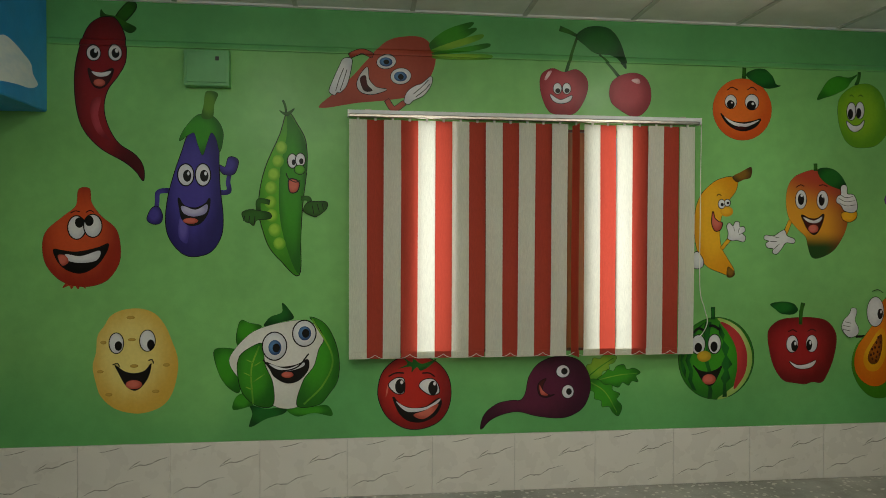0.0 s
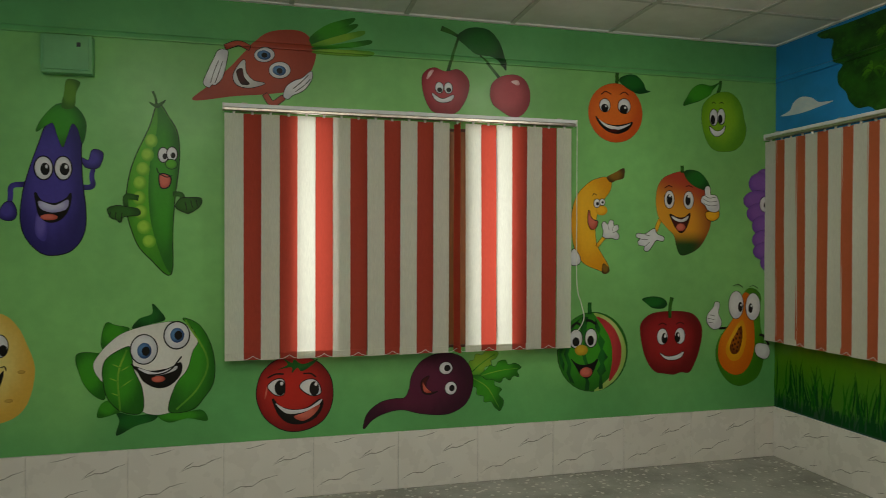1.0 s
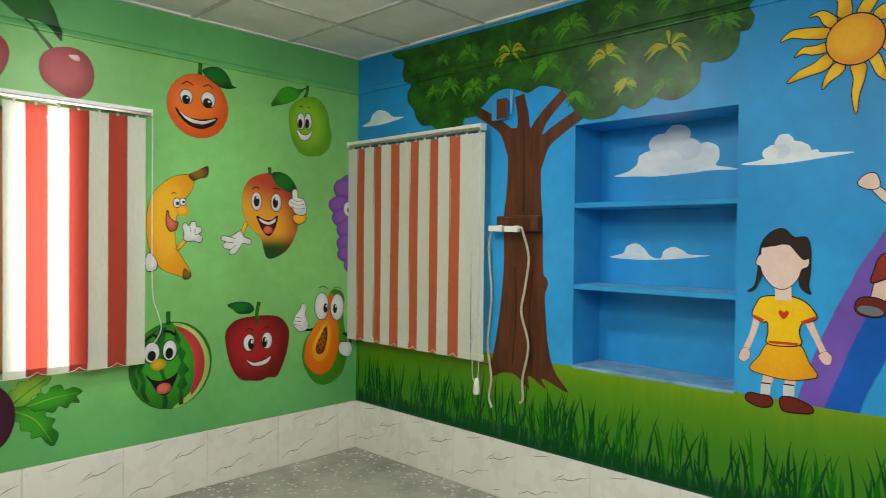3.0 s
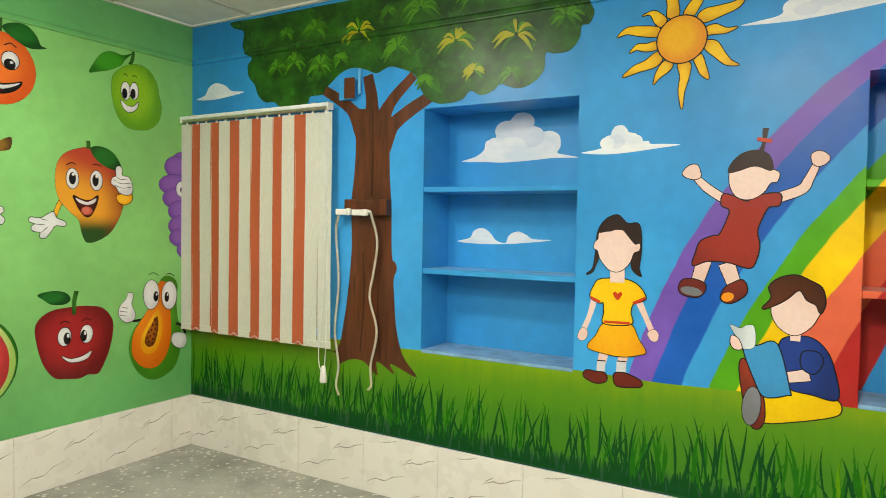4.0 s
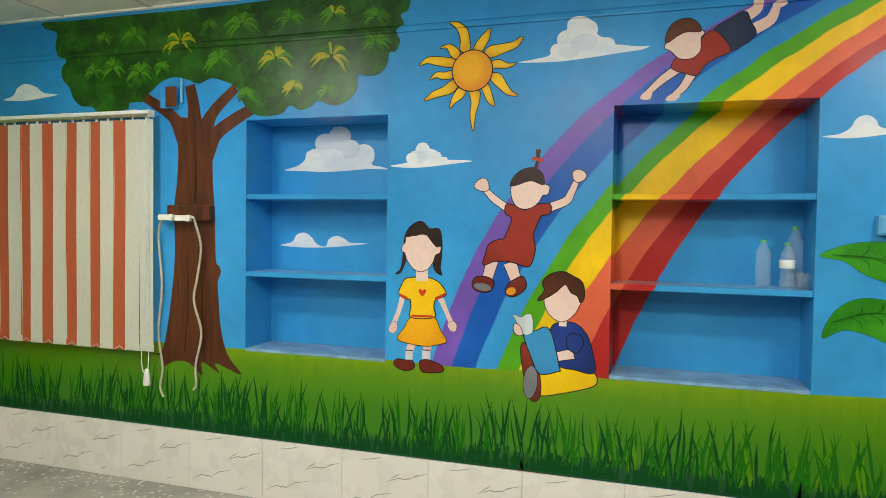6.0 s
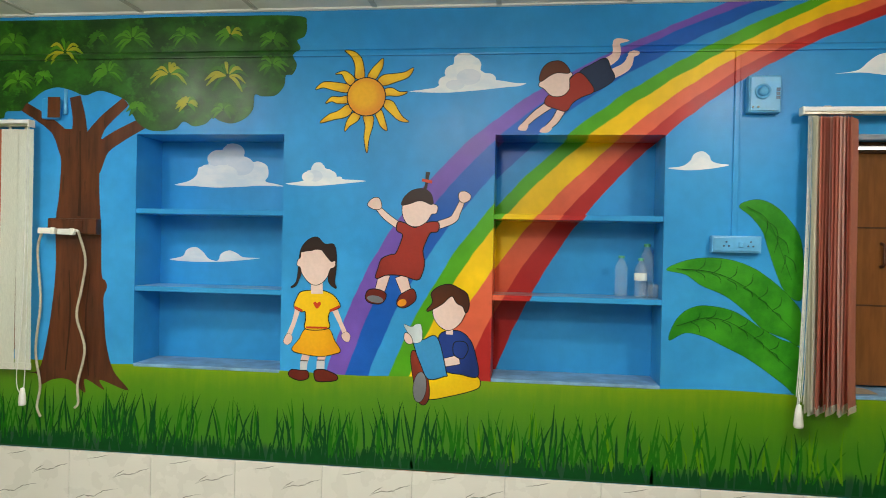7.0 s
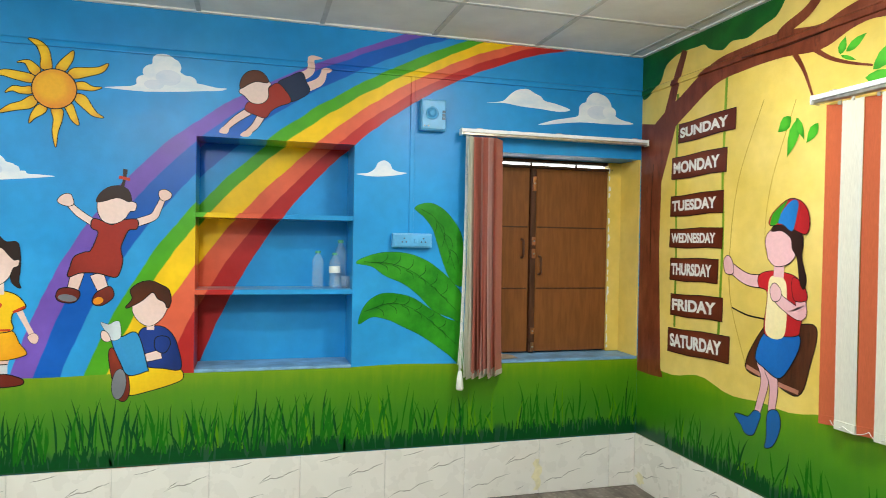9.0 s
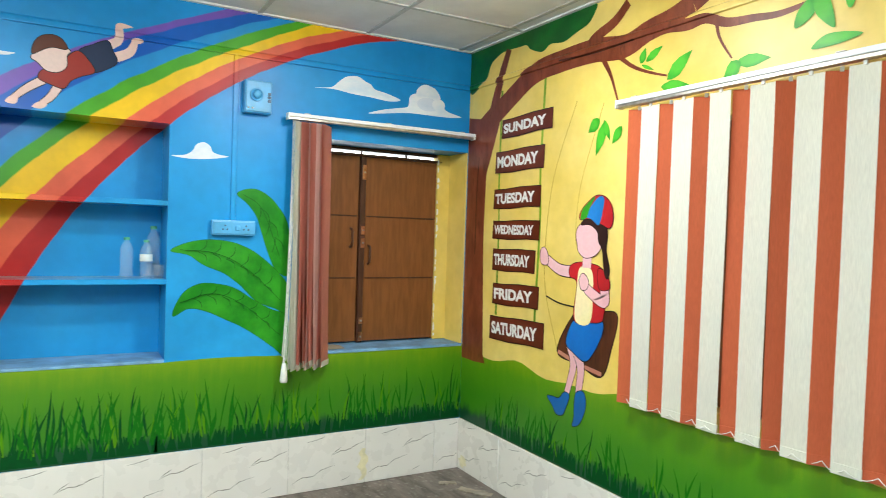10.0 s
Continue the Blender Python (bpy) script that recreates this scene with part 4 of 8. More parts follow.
# ---- the paintings, wall by wall; places on the wall in metres, shapes in centimetres ----
motif("painted_chilli", "NORTH", (-1.467, 2.092), "dark red chilli with a smiling face painted on green wall", "wall painting", [
    S("stem", "b", "stem_green", [(3.6, 37.7), (9, 44.4), (12.5, 44.5), (12.8, 41.5), (8, 35.5), (4.7, 34.7)], k=0.51),
    S("sepal", "b", "stem_green", [(-3.7, 40.8), (-1.7, 38.5), (3.6, 37.4), (8, 34.9), (13.3, 32), (10, 29.2), (4.4, 32.7), (-0.8, 35.9), (-4, 36.7)]),
    S("body", "b", "chilli", [(-5.3, 35.7), (-10.1, 31), (-14.2, 19.9), (-16.3, 6.4), (-15.4, -8.7), (-12, -19.6), (-3.9, -28.7), (7.4, -35.3), (13.1, -40.3), (16.3, -44.6), (16.2, -37.7), (12.3, -31.8), (4.2, -26), (-1, -16.8), (-2.6, -7.6), (-0.6, 0.9), (4.3, 7.9), (7.9, 15.6), (7.6, 27.4), (3.6, 35.7), (-0.8, 36.9)], k=0.51),
    S("gleam", "b", "chilli_light", [(-8.4, -5.2), (-3.8, -3.4), (-5.2, -11.8), (-3.1, -19.4), (0.9, -25.2), (-5.5, -21.1), (-8.7, -13.6)]),
    S("eye", "o", "white", [(-7.3, 18.8), (3.2, 3.7, 0)], k=0.51),
    S("pupil", "o", "black", [(-7.1, 18.6), (2, 2.4, 0)]),
    S("glint", "o", "white", [(-6.3, 19.8), (0.8, 1, 0)]),
    S("eye", "o", "white", [(3, 19.1), (3.1, 3.8, 0)], k=0.51),
    S("pupil", "o", "black", [(3.2, 19), (1.9, 2.4, 0)]),
    S("glint", "o", "white", [(3.8, 20.2), (0.9, 1, 0)]),
    S("mouth", "b", "dark_red", [(-9.9, 10.8), (-7, 9), (-3, 9.1), (1.9, 11.2), (1, 6.6), (-1.9, 2.4), (-5.1, 1.3), (-8, 3.6)], k=0.34),
    S("teeth", "b", "white", [(-8.3, 9.5), (-3.5, 9), (1.1, 10), (-0.9, 7.5), (-5.4, 7.1)]),
    S("tongue", "o", "tongue", [(-4.5, 4), (2.8, 1.9, 0)]),
])
motif("painted_onion", "NORTH", (-1.600, 1.349), "orange-red onion with a laughing face painted on green wall", "wall painting", [
    S("root", "b", "onion", [(-6.2, -16.7), (-7, -20.6), (-9.3, -24.5), (-6.2, -23.5), (-5.1, -25.2), (-3.5, -23.5), (-1.9, -25.2), (-0.6, -23.5), (1.8, -24.9), (0.4, -20.8), (-0.6, -17.2)]),
    S("body", "b", "onion", [(-1.4, 24.8), (3.8, 25.2), (4.7, 18.4), (9.2, 11.7), (16.5, 4.9), (18.6, -5.3), (17.2, -13.8), (11, -21.5), (1, -24), (-9.4, -21.4), (-16.6, -13.8), (-18.7, -4.5), (-16.8, 3.9), (-8.5, 11.5), (-2.7, 16.7)], k=0.12),
    S("eye", "o", "white", [(-2.4, 5.7), (4, 5.6, 0)], k=0.68),
    S("pupil", "o", "black", [(-1.1, 8.2), (2.1, 2.6, 0)]),
    S("eye", "o", "white", [(5.3, 6.6), (4.1, 5.5, 0)], k=0.68),
    S("pupil", "o", "black", [(3.6, 9.1), (2.1, 2.6, 0)]),
    S("mouth", "b", "black", [(-13.3, -5.4), (-9.3, -5.9), (-2.1, -6.6), (7.5, -4.5), (12.7, -2.5), (10.8, -8.2), (6.2, -13.9), (-0.6, -17.1), (-7.8, -15), (-11.8, -10.4)], k=0.34),
    S("teeth", "b", "white", [(-7.8, -7.6), (-0.5, -8.6), (8.5, -5.9), (7.2, -10.6), (0.2, -12), (-6.2, -11)]),
    S("tongue", "b", "tongue", [(-11.4, -8.3), (-7.8, -8.3), (-6.3, -11.6), (-9.4, -13.3)]),
    S("brow", "l", "dark_red", [(-5.3, 12.9), (-3, 14), (-0.8, 13.6)], w=(0.51,)),
    S("brow", "l", "dark_red", [(2, 13.3), (4.1, 14.3), (6, 13.3)], w=(0.51,)),
])
motif("painted_aubergine", "NORTH", (-1.062, 1.682), "purple aubergine with waving arms painted on green wall", "wall painting", [
    S("arm", "l", "aubergine", [(-11, -8.5), (-16.8, -9.4), (-17.5, -14.6), (-18.2, -21.4)], w=(2.72, 2.38, 2.04,)),
    S("glove", "b", "aubergine", [(-20.1, -17.7), (-16.8, -17), (-14.9, -21.4), (-15.9, -24.9), (-19.3, -25.6), (-22.4, -23.2)], k=0.34),
    S("arm", "l", "aubergine", [(12.8, -9.5), (17.8, -8.7), (17.5, -3.9), (18.5, 1.3)], w=(2.72, 2.38, 2.04,)),
    S("glove", "b", "aubergine", [(14.8, 0.4), (13.1, 4.7), (16.1, 3.7), (17.5, 8.2), (19.8, 9), (22.5, 7.3), (21.9, 3.1), (19.8, 0)], k=0.34),
    S("body", "b", "aubergine", [(-1.9, 19.9), (-5.2, 11.3), (-9.2, -0.8), (-12.2, -12.8), (-13.2, -24.8), (-11.1, -33.4), (-5.3, -40.3), (1, -42), (8.9, -39.4), (13.9, -31.6), (14.8, -21.2), (13.4, -7.4), (12.8, 6.4), (12.3, 18.5), (4.8, 22.6)], k=0.51),
    S("gleam", "b", "aubergine_light", [(-6.1, -21.4), (-2, -23.1), (-2.7, -35.1), (-7, -31.7)]),
    S("calyx", "b", "leaf_green", [(6.1, 30.4), (1.5, 29.4), (-4.3, 22.4), (-6.5, 16.7), (-1.9, 19.9), (0.8, 20.8), (2.4, 15.7), (4.8, 9.7), (6.8, 14.9), (9, 21), (11.5, 18.5), (13.5, 11.6), (15.2, 20.3), (13.2, 26.3), (9.8, 29.6)], k=0.17),
    S("stem", "b", "stem_light", [(6.8, 42.1), (12.5, 41.2), (10.8, 35.7), (9.8, 28.8), (4.5, 28.6), (5.5, 35.5)]),
    S("eye", "o", "white", [(-3.4, -0.5), (3.7, 5.3, 0)], k=0.72),
    S("pupil", "o", "black", [(-2.7, -1), (2, 3, 0)]),
    S("glint", "o", "white", [(-2.1, 0.2), (0.6, 1, 0)]),
    S("eye", "o", "white", [(5.1, -0.4), (3.5, 5.4, 0)], k=0.68),
    S("pupil", "o", "black", [(5.7, -0.9), (2.1, 3, 0)]),
    S("glint", "o", "white", [(6.4, 0.3), (0.7, 1, 0)]),
    S("mouth", "b", "black", [(-6.9, -12.4), (-4.4, -16.2), (1.4, -17.5), (6.4, -15.1), (8.4, -12.6), (7.4, -19.5), (3.9, -24.7), (-1.1, -26.1), (-5, -23.1), (-6.3, -17.6)], k=0.51),
    S("teeth", "b", "teeth_lilac", [(-5.3, -16.2), (1.4, -18.2), (7.1, -15.4), (6.4, -19.9), (0.5, -21.7), (-4.5, -20)]),
    S("tongue", "o", "tongue", [(-1, -23.9), (3.7, 1.5, 0)]),
])
motif("painted_peapod", "NORTH", (-0.602, 1.616), "open green pea pod with a smiling face painted on wall", "wall painting", [
    S("hull", "b", "pea_green", [(1.4, 38.9), (-2.4, 27.5), (-9.2, 11.7), (-12.3, -0.6), (-13, -12.7), (-10.6, -23.2), (-7.5, -31), (-2.4, -37.1), (7.1, -45.1), (7.9, -24.9), (9, -7.3), (11, 10.2), (10.5, 24.2), (6.2, 32.9)], k=0.54),
    S("hull_dark", "b", "leaf_green", [(1.4, 38.3), (6.2, 32), (10.7, 22.5), (11, 8.5), (8.8, -7.3), (7.9, -31.9), (7.2, -44.5), (2.4, -35.4), (-2.4, -16.2), (-2.7, 6.5), (1, 27.5)]),
    S("pea", "o", "pea_light", [(-1.7, 20.8), (2.9, 3.4, 0)]),
    S("pea", "o", "pea_light", [(-3.4, 13.8), (2.9, 3.3, 0)]),
    S("pea", "o", "pea_light", [(-5.5, 6.8), (3.1, 3.4, 0)]),
    S("pea", "o", "pea_light", [(-6.8, -0.1), (3.1, 3.5, 0)]),
    S("pea", "o", "pea_light", [(-7.2, -7.5), (3.1, 3.5, 0)]),
    S("pea", "o", "pea_light", [(-6.5, -14.4), (3.1, 3.5, 0)]),
    S("pea", "o", "pea_light", [(-5, -21.8), (3.3, 3.5, 0)]),
    S("pea", "o", "pea_light", [(-2.7, -28.7), (3.1, 3.2, 0)]),
    S("calyx", "b", "stem_green", [(-2.7, 40), (0.7, 39), (4.8, 41.2), (4.1, 39.4), (1.4, 37.1), (-1.4, 38.3)]),
    S("stem", "l", "stem_green", [(0.7, 38.8), (0.2, 42.3), (-1, 45.2)], w=(1.19,)),
    S("eye", "o", "white", [(3.8, 14), (2.2, 3.5, 0)], k=0.54),
    S("pupil", "o", "black", [(4.5, 13.3), (1, 1.5, 0)]),
    S("eye", "o", "white", [(7.9, 14.6), (2.3, 3.3, 0)], k=0.54),
    S("pupil", "o", "black", [(8.4, 13.9), (1.1, 1.5, 0)]),
    S("nose", "o", "pea_green", [(7.6, 9.5), (2.6, 2.3, 0)], k=0.36),
    S("mouth", "b", "tongue", [(2.4, 4.2), (6.9, 3.2), (6.2, -1.4), (2.8, -1.8)], k=0.72),
    S("smile", "l", "black", [(0.7, 7.6), (1.9, 4.9), (5.3, 3.1), (7.9, 3.9)], w=(0.51,)),
    S("arm", "l", "stem_green", [(-7.5, -7.5), (-13, -6.8), (-13.3, -11.9)], w=(2.72, 2.38,)),
    S("glove", "b", "stem_green", [(-13.3, -11.9), (-7.5, -13.1), (-7.5, -15.8), (-14, -16.6), (-15.7, -19.4), (-17.7, -18), (-19.8, -17.3), (-21.5, -13.2), (-17.7, -11.4)], k=0.34),
    S("finger", "l", "black", [(-20.1, -14.5), (-20.8, -17.1)], w=(0.36,)),
    S("finger", "l", "black", [(-17.7, -14.5), (-18.1, -18)], w=(0.36,)),
    S("finger", "l", "black", [(-15, -14.8), (-15.4, -18.7)], w=(0.36,)),
    S("arm", "l", "stem_green", [(8.3, -5.2), (12.2, -5.5), (12.8, -9)], w=(2.52, 2.52,)),
    S("glove", "b", "stem_green", [(11.7, -7.6), (16.6, -6.9), (21.4, -7.2), (21.1, -10.7), (16.6, -14.3), (14, -14.3), (9.6, -11.7)], k=0.36),
    S("finger", "l", "black", [(14, -9), (14.8, -13.2)], w=(0.36,)),
    S("finger", "l", "black", [(16.6, -8.3), (17.6, -12.2)], w=(0.36,)),
    S("finger", "l", "black", [(19.2, -7.9), (19.7, -11.1)], w=(0.36,)),
])
motif("painted_carrot", "NORTH", (0.023, 2.271), "orange-red carrot with white gloves painted on green wall", "wall painting", [
    S("body", "b", "carrot", [(-44.9, -23.7), (-37.6, -16), (-27.6, -6.5), (-19.3, 3), (-10.1, 12), (0.1, 14.9), (9.4, 14.2), (15.1, 7.9), (15.1, -0.5), (10.4, -10), (3, -16.2), (-10.1, -18.9), (-24.8, -20.6)]),
    S("top_leaf", "b", "leaf_green", [(12.6, 12), (21.6, 19.3), (34.5, 23.7), (34.9, 21.5), (24.5, 14.7), (14.5, 8.8)]),
    S("top_leaf", "b", "leaf_green", [(13.7, 10.2), (27.3, 17.6), (36.4, 20.8), (36.4, 18.5), (25.4, 12), (15.1, 7.9)]),
    S("top_leaf", "b", "leaf_light", [(14.5, 8.8), (29.2, 14.5), (40.2, 17.5), (39.9, 14.9), (27.3, 10.1), (15.1, 6.9)]),
    S("top_leaf", "b", "leaf_green", [(15.1, 6.9), (31.1, 10.3), (43.5, 12.8), (43.7, 10.5), (31.1, 7.5), (15.3, 5.4)]),
    S("top_leaf", "b", "leaf_light", [(15.3, 5.4), (31.1, 6.5), (44.9, 6.4), (44.1, 4.2), (31.2, 3.4), (15.6, 3.6)]),
    S("eye", "o", "white", [(-10.3, 1.2), (5, 3.5, 12)], k=0.36),
    S("iris", "o", "iris_blue", [(-10.5, 1.1), (3.4, 2.4, 0)]),
    S("pupil", "o", "black", [(-10.3, 1.1), (1.5, 1.3, 0)]),
    S("eye", "o", "white", [(-2.7, -6.1), (5.3, 4.1, 10)], k=0.38),
    S("iris", "o", "iris_blue", [(-2.9, -6.3), (3.4, 2.6, 0)]),
    S("pupil", "o", "black", [(-2.7, -6.5), (1.5, 1.5, 0)]),
    S("mouth", "b", "tooth_white", [(-20.1, -2), (-19.3, -8.1), (-15.6, -12.2), (-10.1, -13.4), (-17.5, -16), (-23.4, -15), (-25.6, -11), (-23.7, -5.8)], k=0.38),
    S("tongue", "b", "dark_red", [(-24.1, -8.2), (-21.2, -6.3), (-20.1, -10.9), (-17.5, -14.1), (-21.9, -14.3)]),
    S("arm", "l", "carrot", [(-17.5, 4), (-23, 6), (-29.4, 3.6)], w=(2.28, 2.28,), k=0.38),
    S("glove", "b", "white", [(-32.5, 2), (-28.5, 2.1), (-28.5, -1.9), (-30.7, -11.2), (-34, -15.3), (-35.8, -15.4), (-37.3, -16.9), (-39.8, -14.8), (-37.6, -8.6), (-34.7, -2.1)], k=0.38),
    S("finger", "l", "black", [(-32.5, -3), (-34.7, -8.6), (-36.5, -14.7)], w=(0.36,)),
    S("finger", "l", "black", [(-30.7, -3.5), (-32.5, -9.4), (-34.3, -14.6)], w=(0.36,)),
    S("arm", "l", "carrot", [(-10.1, -18.9), (-6.3, -23.5), (-0.8, -20)], w=(2.66, 2.66,), k=0.38),
    S("glove", "b", "white", [(-0.8, -19.2), (0.7, -14.4), (4.8, -11.1), (8.5, -9.7), (13.2, -5.8), (13.4, -9.9), (9.5, -15.6), (3.9, -18.6), (1.5, -20.7)], k=0.38),
    S("finger", "l", "black", [(3.9, -15.4), (8.2, -11.6), (11.9, -7.7)], w=(0.38,)),
    S("finger", "l", "black", [(5.2, -16.8), (9.5, -13.4), (12.7, -9.9)], w=(0.38,)),
])
motif("painted_cherries", "NORTH", (1.055, 2.270), "pair of red cherries with one big leaf painted on wall", "wall painting", [
    S("stem", "l", "stem_green", [(-10.5, 18.3), (-14, 7.7), (-16.7, -1.6)], w=(1.33, 1.90,)),
    S("stem", "l", "stem_green", [(1.8, 9.1), (8.3, 2.6), (13.9, -3.7)], w=(1.14, 1.90,)),
    S("twig", "l", "stem_green", [(-20.4, 22.3), (-15.1, 20.6), (-10.1, 18.3)], w=(3.04, 1.52,)),
    S("leaf", "b", "dark_leaf", [(-11.1, 18.3), (-6.2, 22.8), (0.7, 24.2), (7.7, 22.8), (12.8, 17.2), (15.8, 9.6), (17.1, 2), (14.3, 4.4), (8.8, 8.8), (-0.2, 9.7), (-6.1, 13.7)], k=0.20),
    S("cherry", "b", "cherry", [(-31.2, -7.2), (-29.6, -2), (-24.2, 0.7), (-17.9, -1.1), (-11, 0.5), (-5.6, -3.5), (-4.4, -9.3), (-6.9, -17), (-11.8, -23.2), (-18.7, -24.2), (-25.6, -22.8), (-29.6, -15.7)], k=0.13),
    S("gleam", "b", "cherry_light", [(-28.6, -5.2), (-26.7, -1.3), (-24.6, -0.7), (-25.7, -3.2), (-27.7, -5.7)]),
    S("cherry", "b", "cherry", [(7.6, -11.8), (8.9, -6), (13.9, -2), (21.9, -0.4), (28, -2.9), (31.1, -9.2), (30.6, -17), (26.1, -22.9), (20.1, -24), (13, -20.3), (9, -17)], k=0.13),
    S("gleam", "b", "cherry_light", [(19.9, -4.3), (24, -3.4), (25, -5.7), (23, -6.2)]),
    S("eye", "o", "white", [(-21.4, -10.1), (2.2, 2.9, 0)], k=0.38),
    S("pupil", "o", "black", [(-21.2, -11.3), (1.4, 1.3, 0)]),
    S("eye", "o", "white", [(-16.3, -10), (2.2, 2.9, 0)], k=0.38),
    S("pupil", "o", "black", [(-16.1, -11.1), (1.4, 1.3, 0)]),
    S("smile", "b", "white", [(-25.3, -13.3), (-19.8, -16.2), (-13.5, -13.7), (-14.8, -16.8), (-19.7, -18.1), (-23.7, -16.7)], k=0.38),
])
motif("painted_potato", "NORTH", (-1.344, 0.730), "pale yellow potato with a happy face painted on wall", "wall painting", [
    S("body", "b", "potato", [(-11.7, 23.3), (-5.2, 26.3), (3, 26.6), (9.6, 24), (14.5, 17.9), (17.8, 10.1), (20.4, 2.3), (20.7, -4.7), (18.5, -15), (14.4, -21.8), (7.8, -25.5), (-0.5, -26.6), (-10.3, -23.8), (-16.8, -17.6), (-19.2, -10.7), (-20.7, -2.2), (-19.1, 4.6), (-18.3, 13.1), (-15, 18.2)]),
    S("spot", "o", "potato_spot", [(-2.3, 22.2), (2, 0.9, 0)]),
    S("spot", "o", "potato_spot", [(-1.7, 11), (2, 0.8, 0)]),
    S("spot", "o", "potato_spot", [(-15.5, 9.7), (1.5, 0.9, 0)]),
    S("spot", "o", "potato_spot", [(-0.7, -2.4), (2, 0.9, 0)]),
    S("spot", "o", "potato_spot", [(15.1, -2.1), (1.7, 0.9, 0)]),
    S("spot", "o", "potato_spot", [(-17, -5), (1.6, 0.8, 0)]),
    S("spot", "o", "potato_spot", [(-12.9, -16.7), (1.7, 0.9, 0)]),
    S("spot", "o", "potato_spot", [(9.8, -15.5), (1.8, 0.9, 0)]),
    S("eye", "o", "white", [(-9.2, 9.3), (3.3, 5, 0)], k=0.54),
    S("pupil", "o", "black", [(-8.2, 7.9), (1.8, 2.4, 0)]),
    S("eye", "o", "white", [(5.9, 10.4), (3.6, 5.2, 0)], k=0.51),
    S("pupil", "o", "black", [(7.5, 8.3), (1.8, 2.7, 0)]),
    S("mouth", "b", "black", [(-9.9, -1.7), (-5.3, -4.9), (-0.4, -6), (4.5, -4.7), (7.8, -1), (6.5, -7.8), (2.8, -13.3), (-0.8, -14.9), (-4.7, -12.4), (-7.8, -6.7)]),
    S("tongue", "o", "tongue", [(-0.8, -11.8), (4, 2.3, 0)]),
    S("smile", "l", "black", [(-11, -1.5), (-8.6, -1), (-7.6, -2.8)], w=(0.51,)),
    S("smile", "l", "black", [(6.2, 0.3), (8.2, 0.7), (8.8, -1.3)], w=(0.54,)),
])
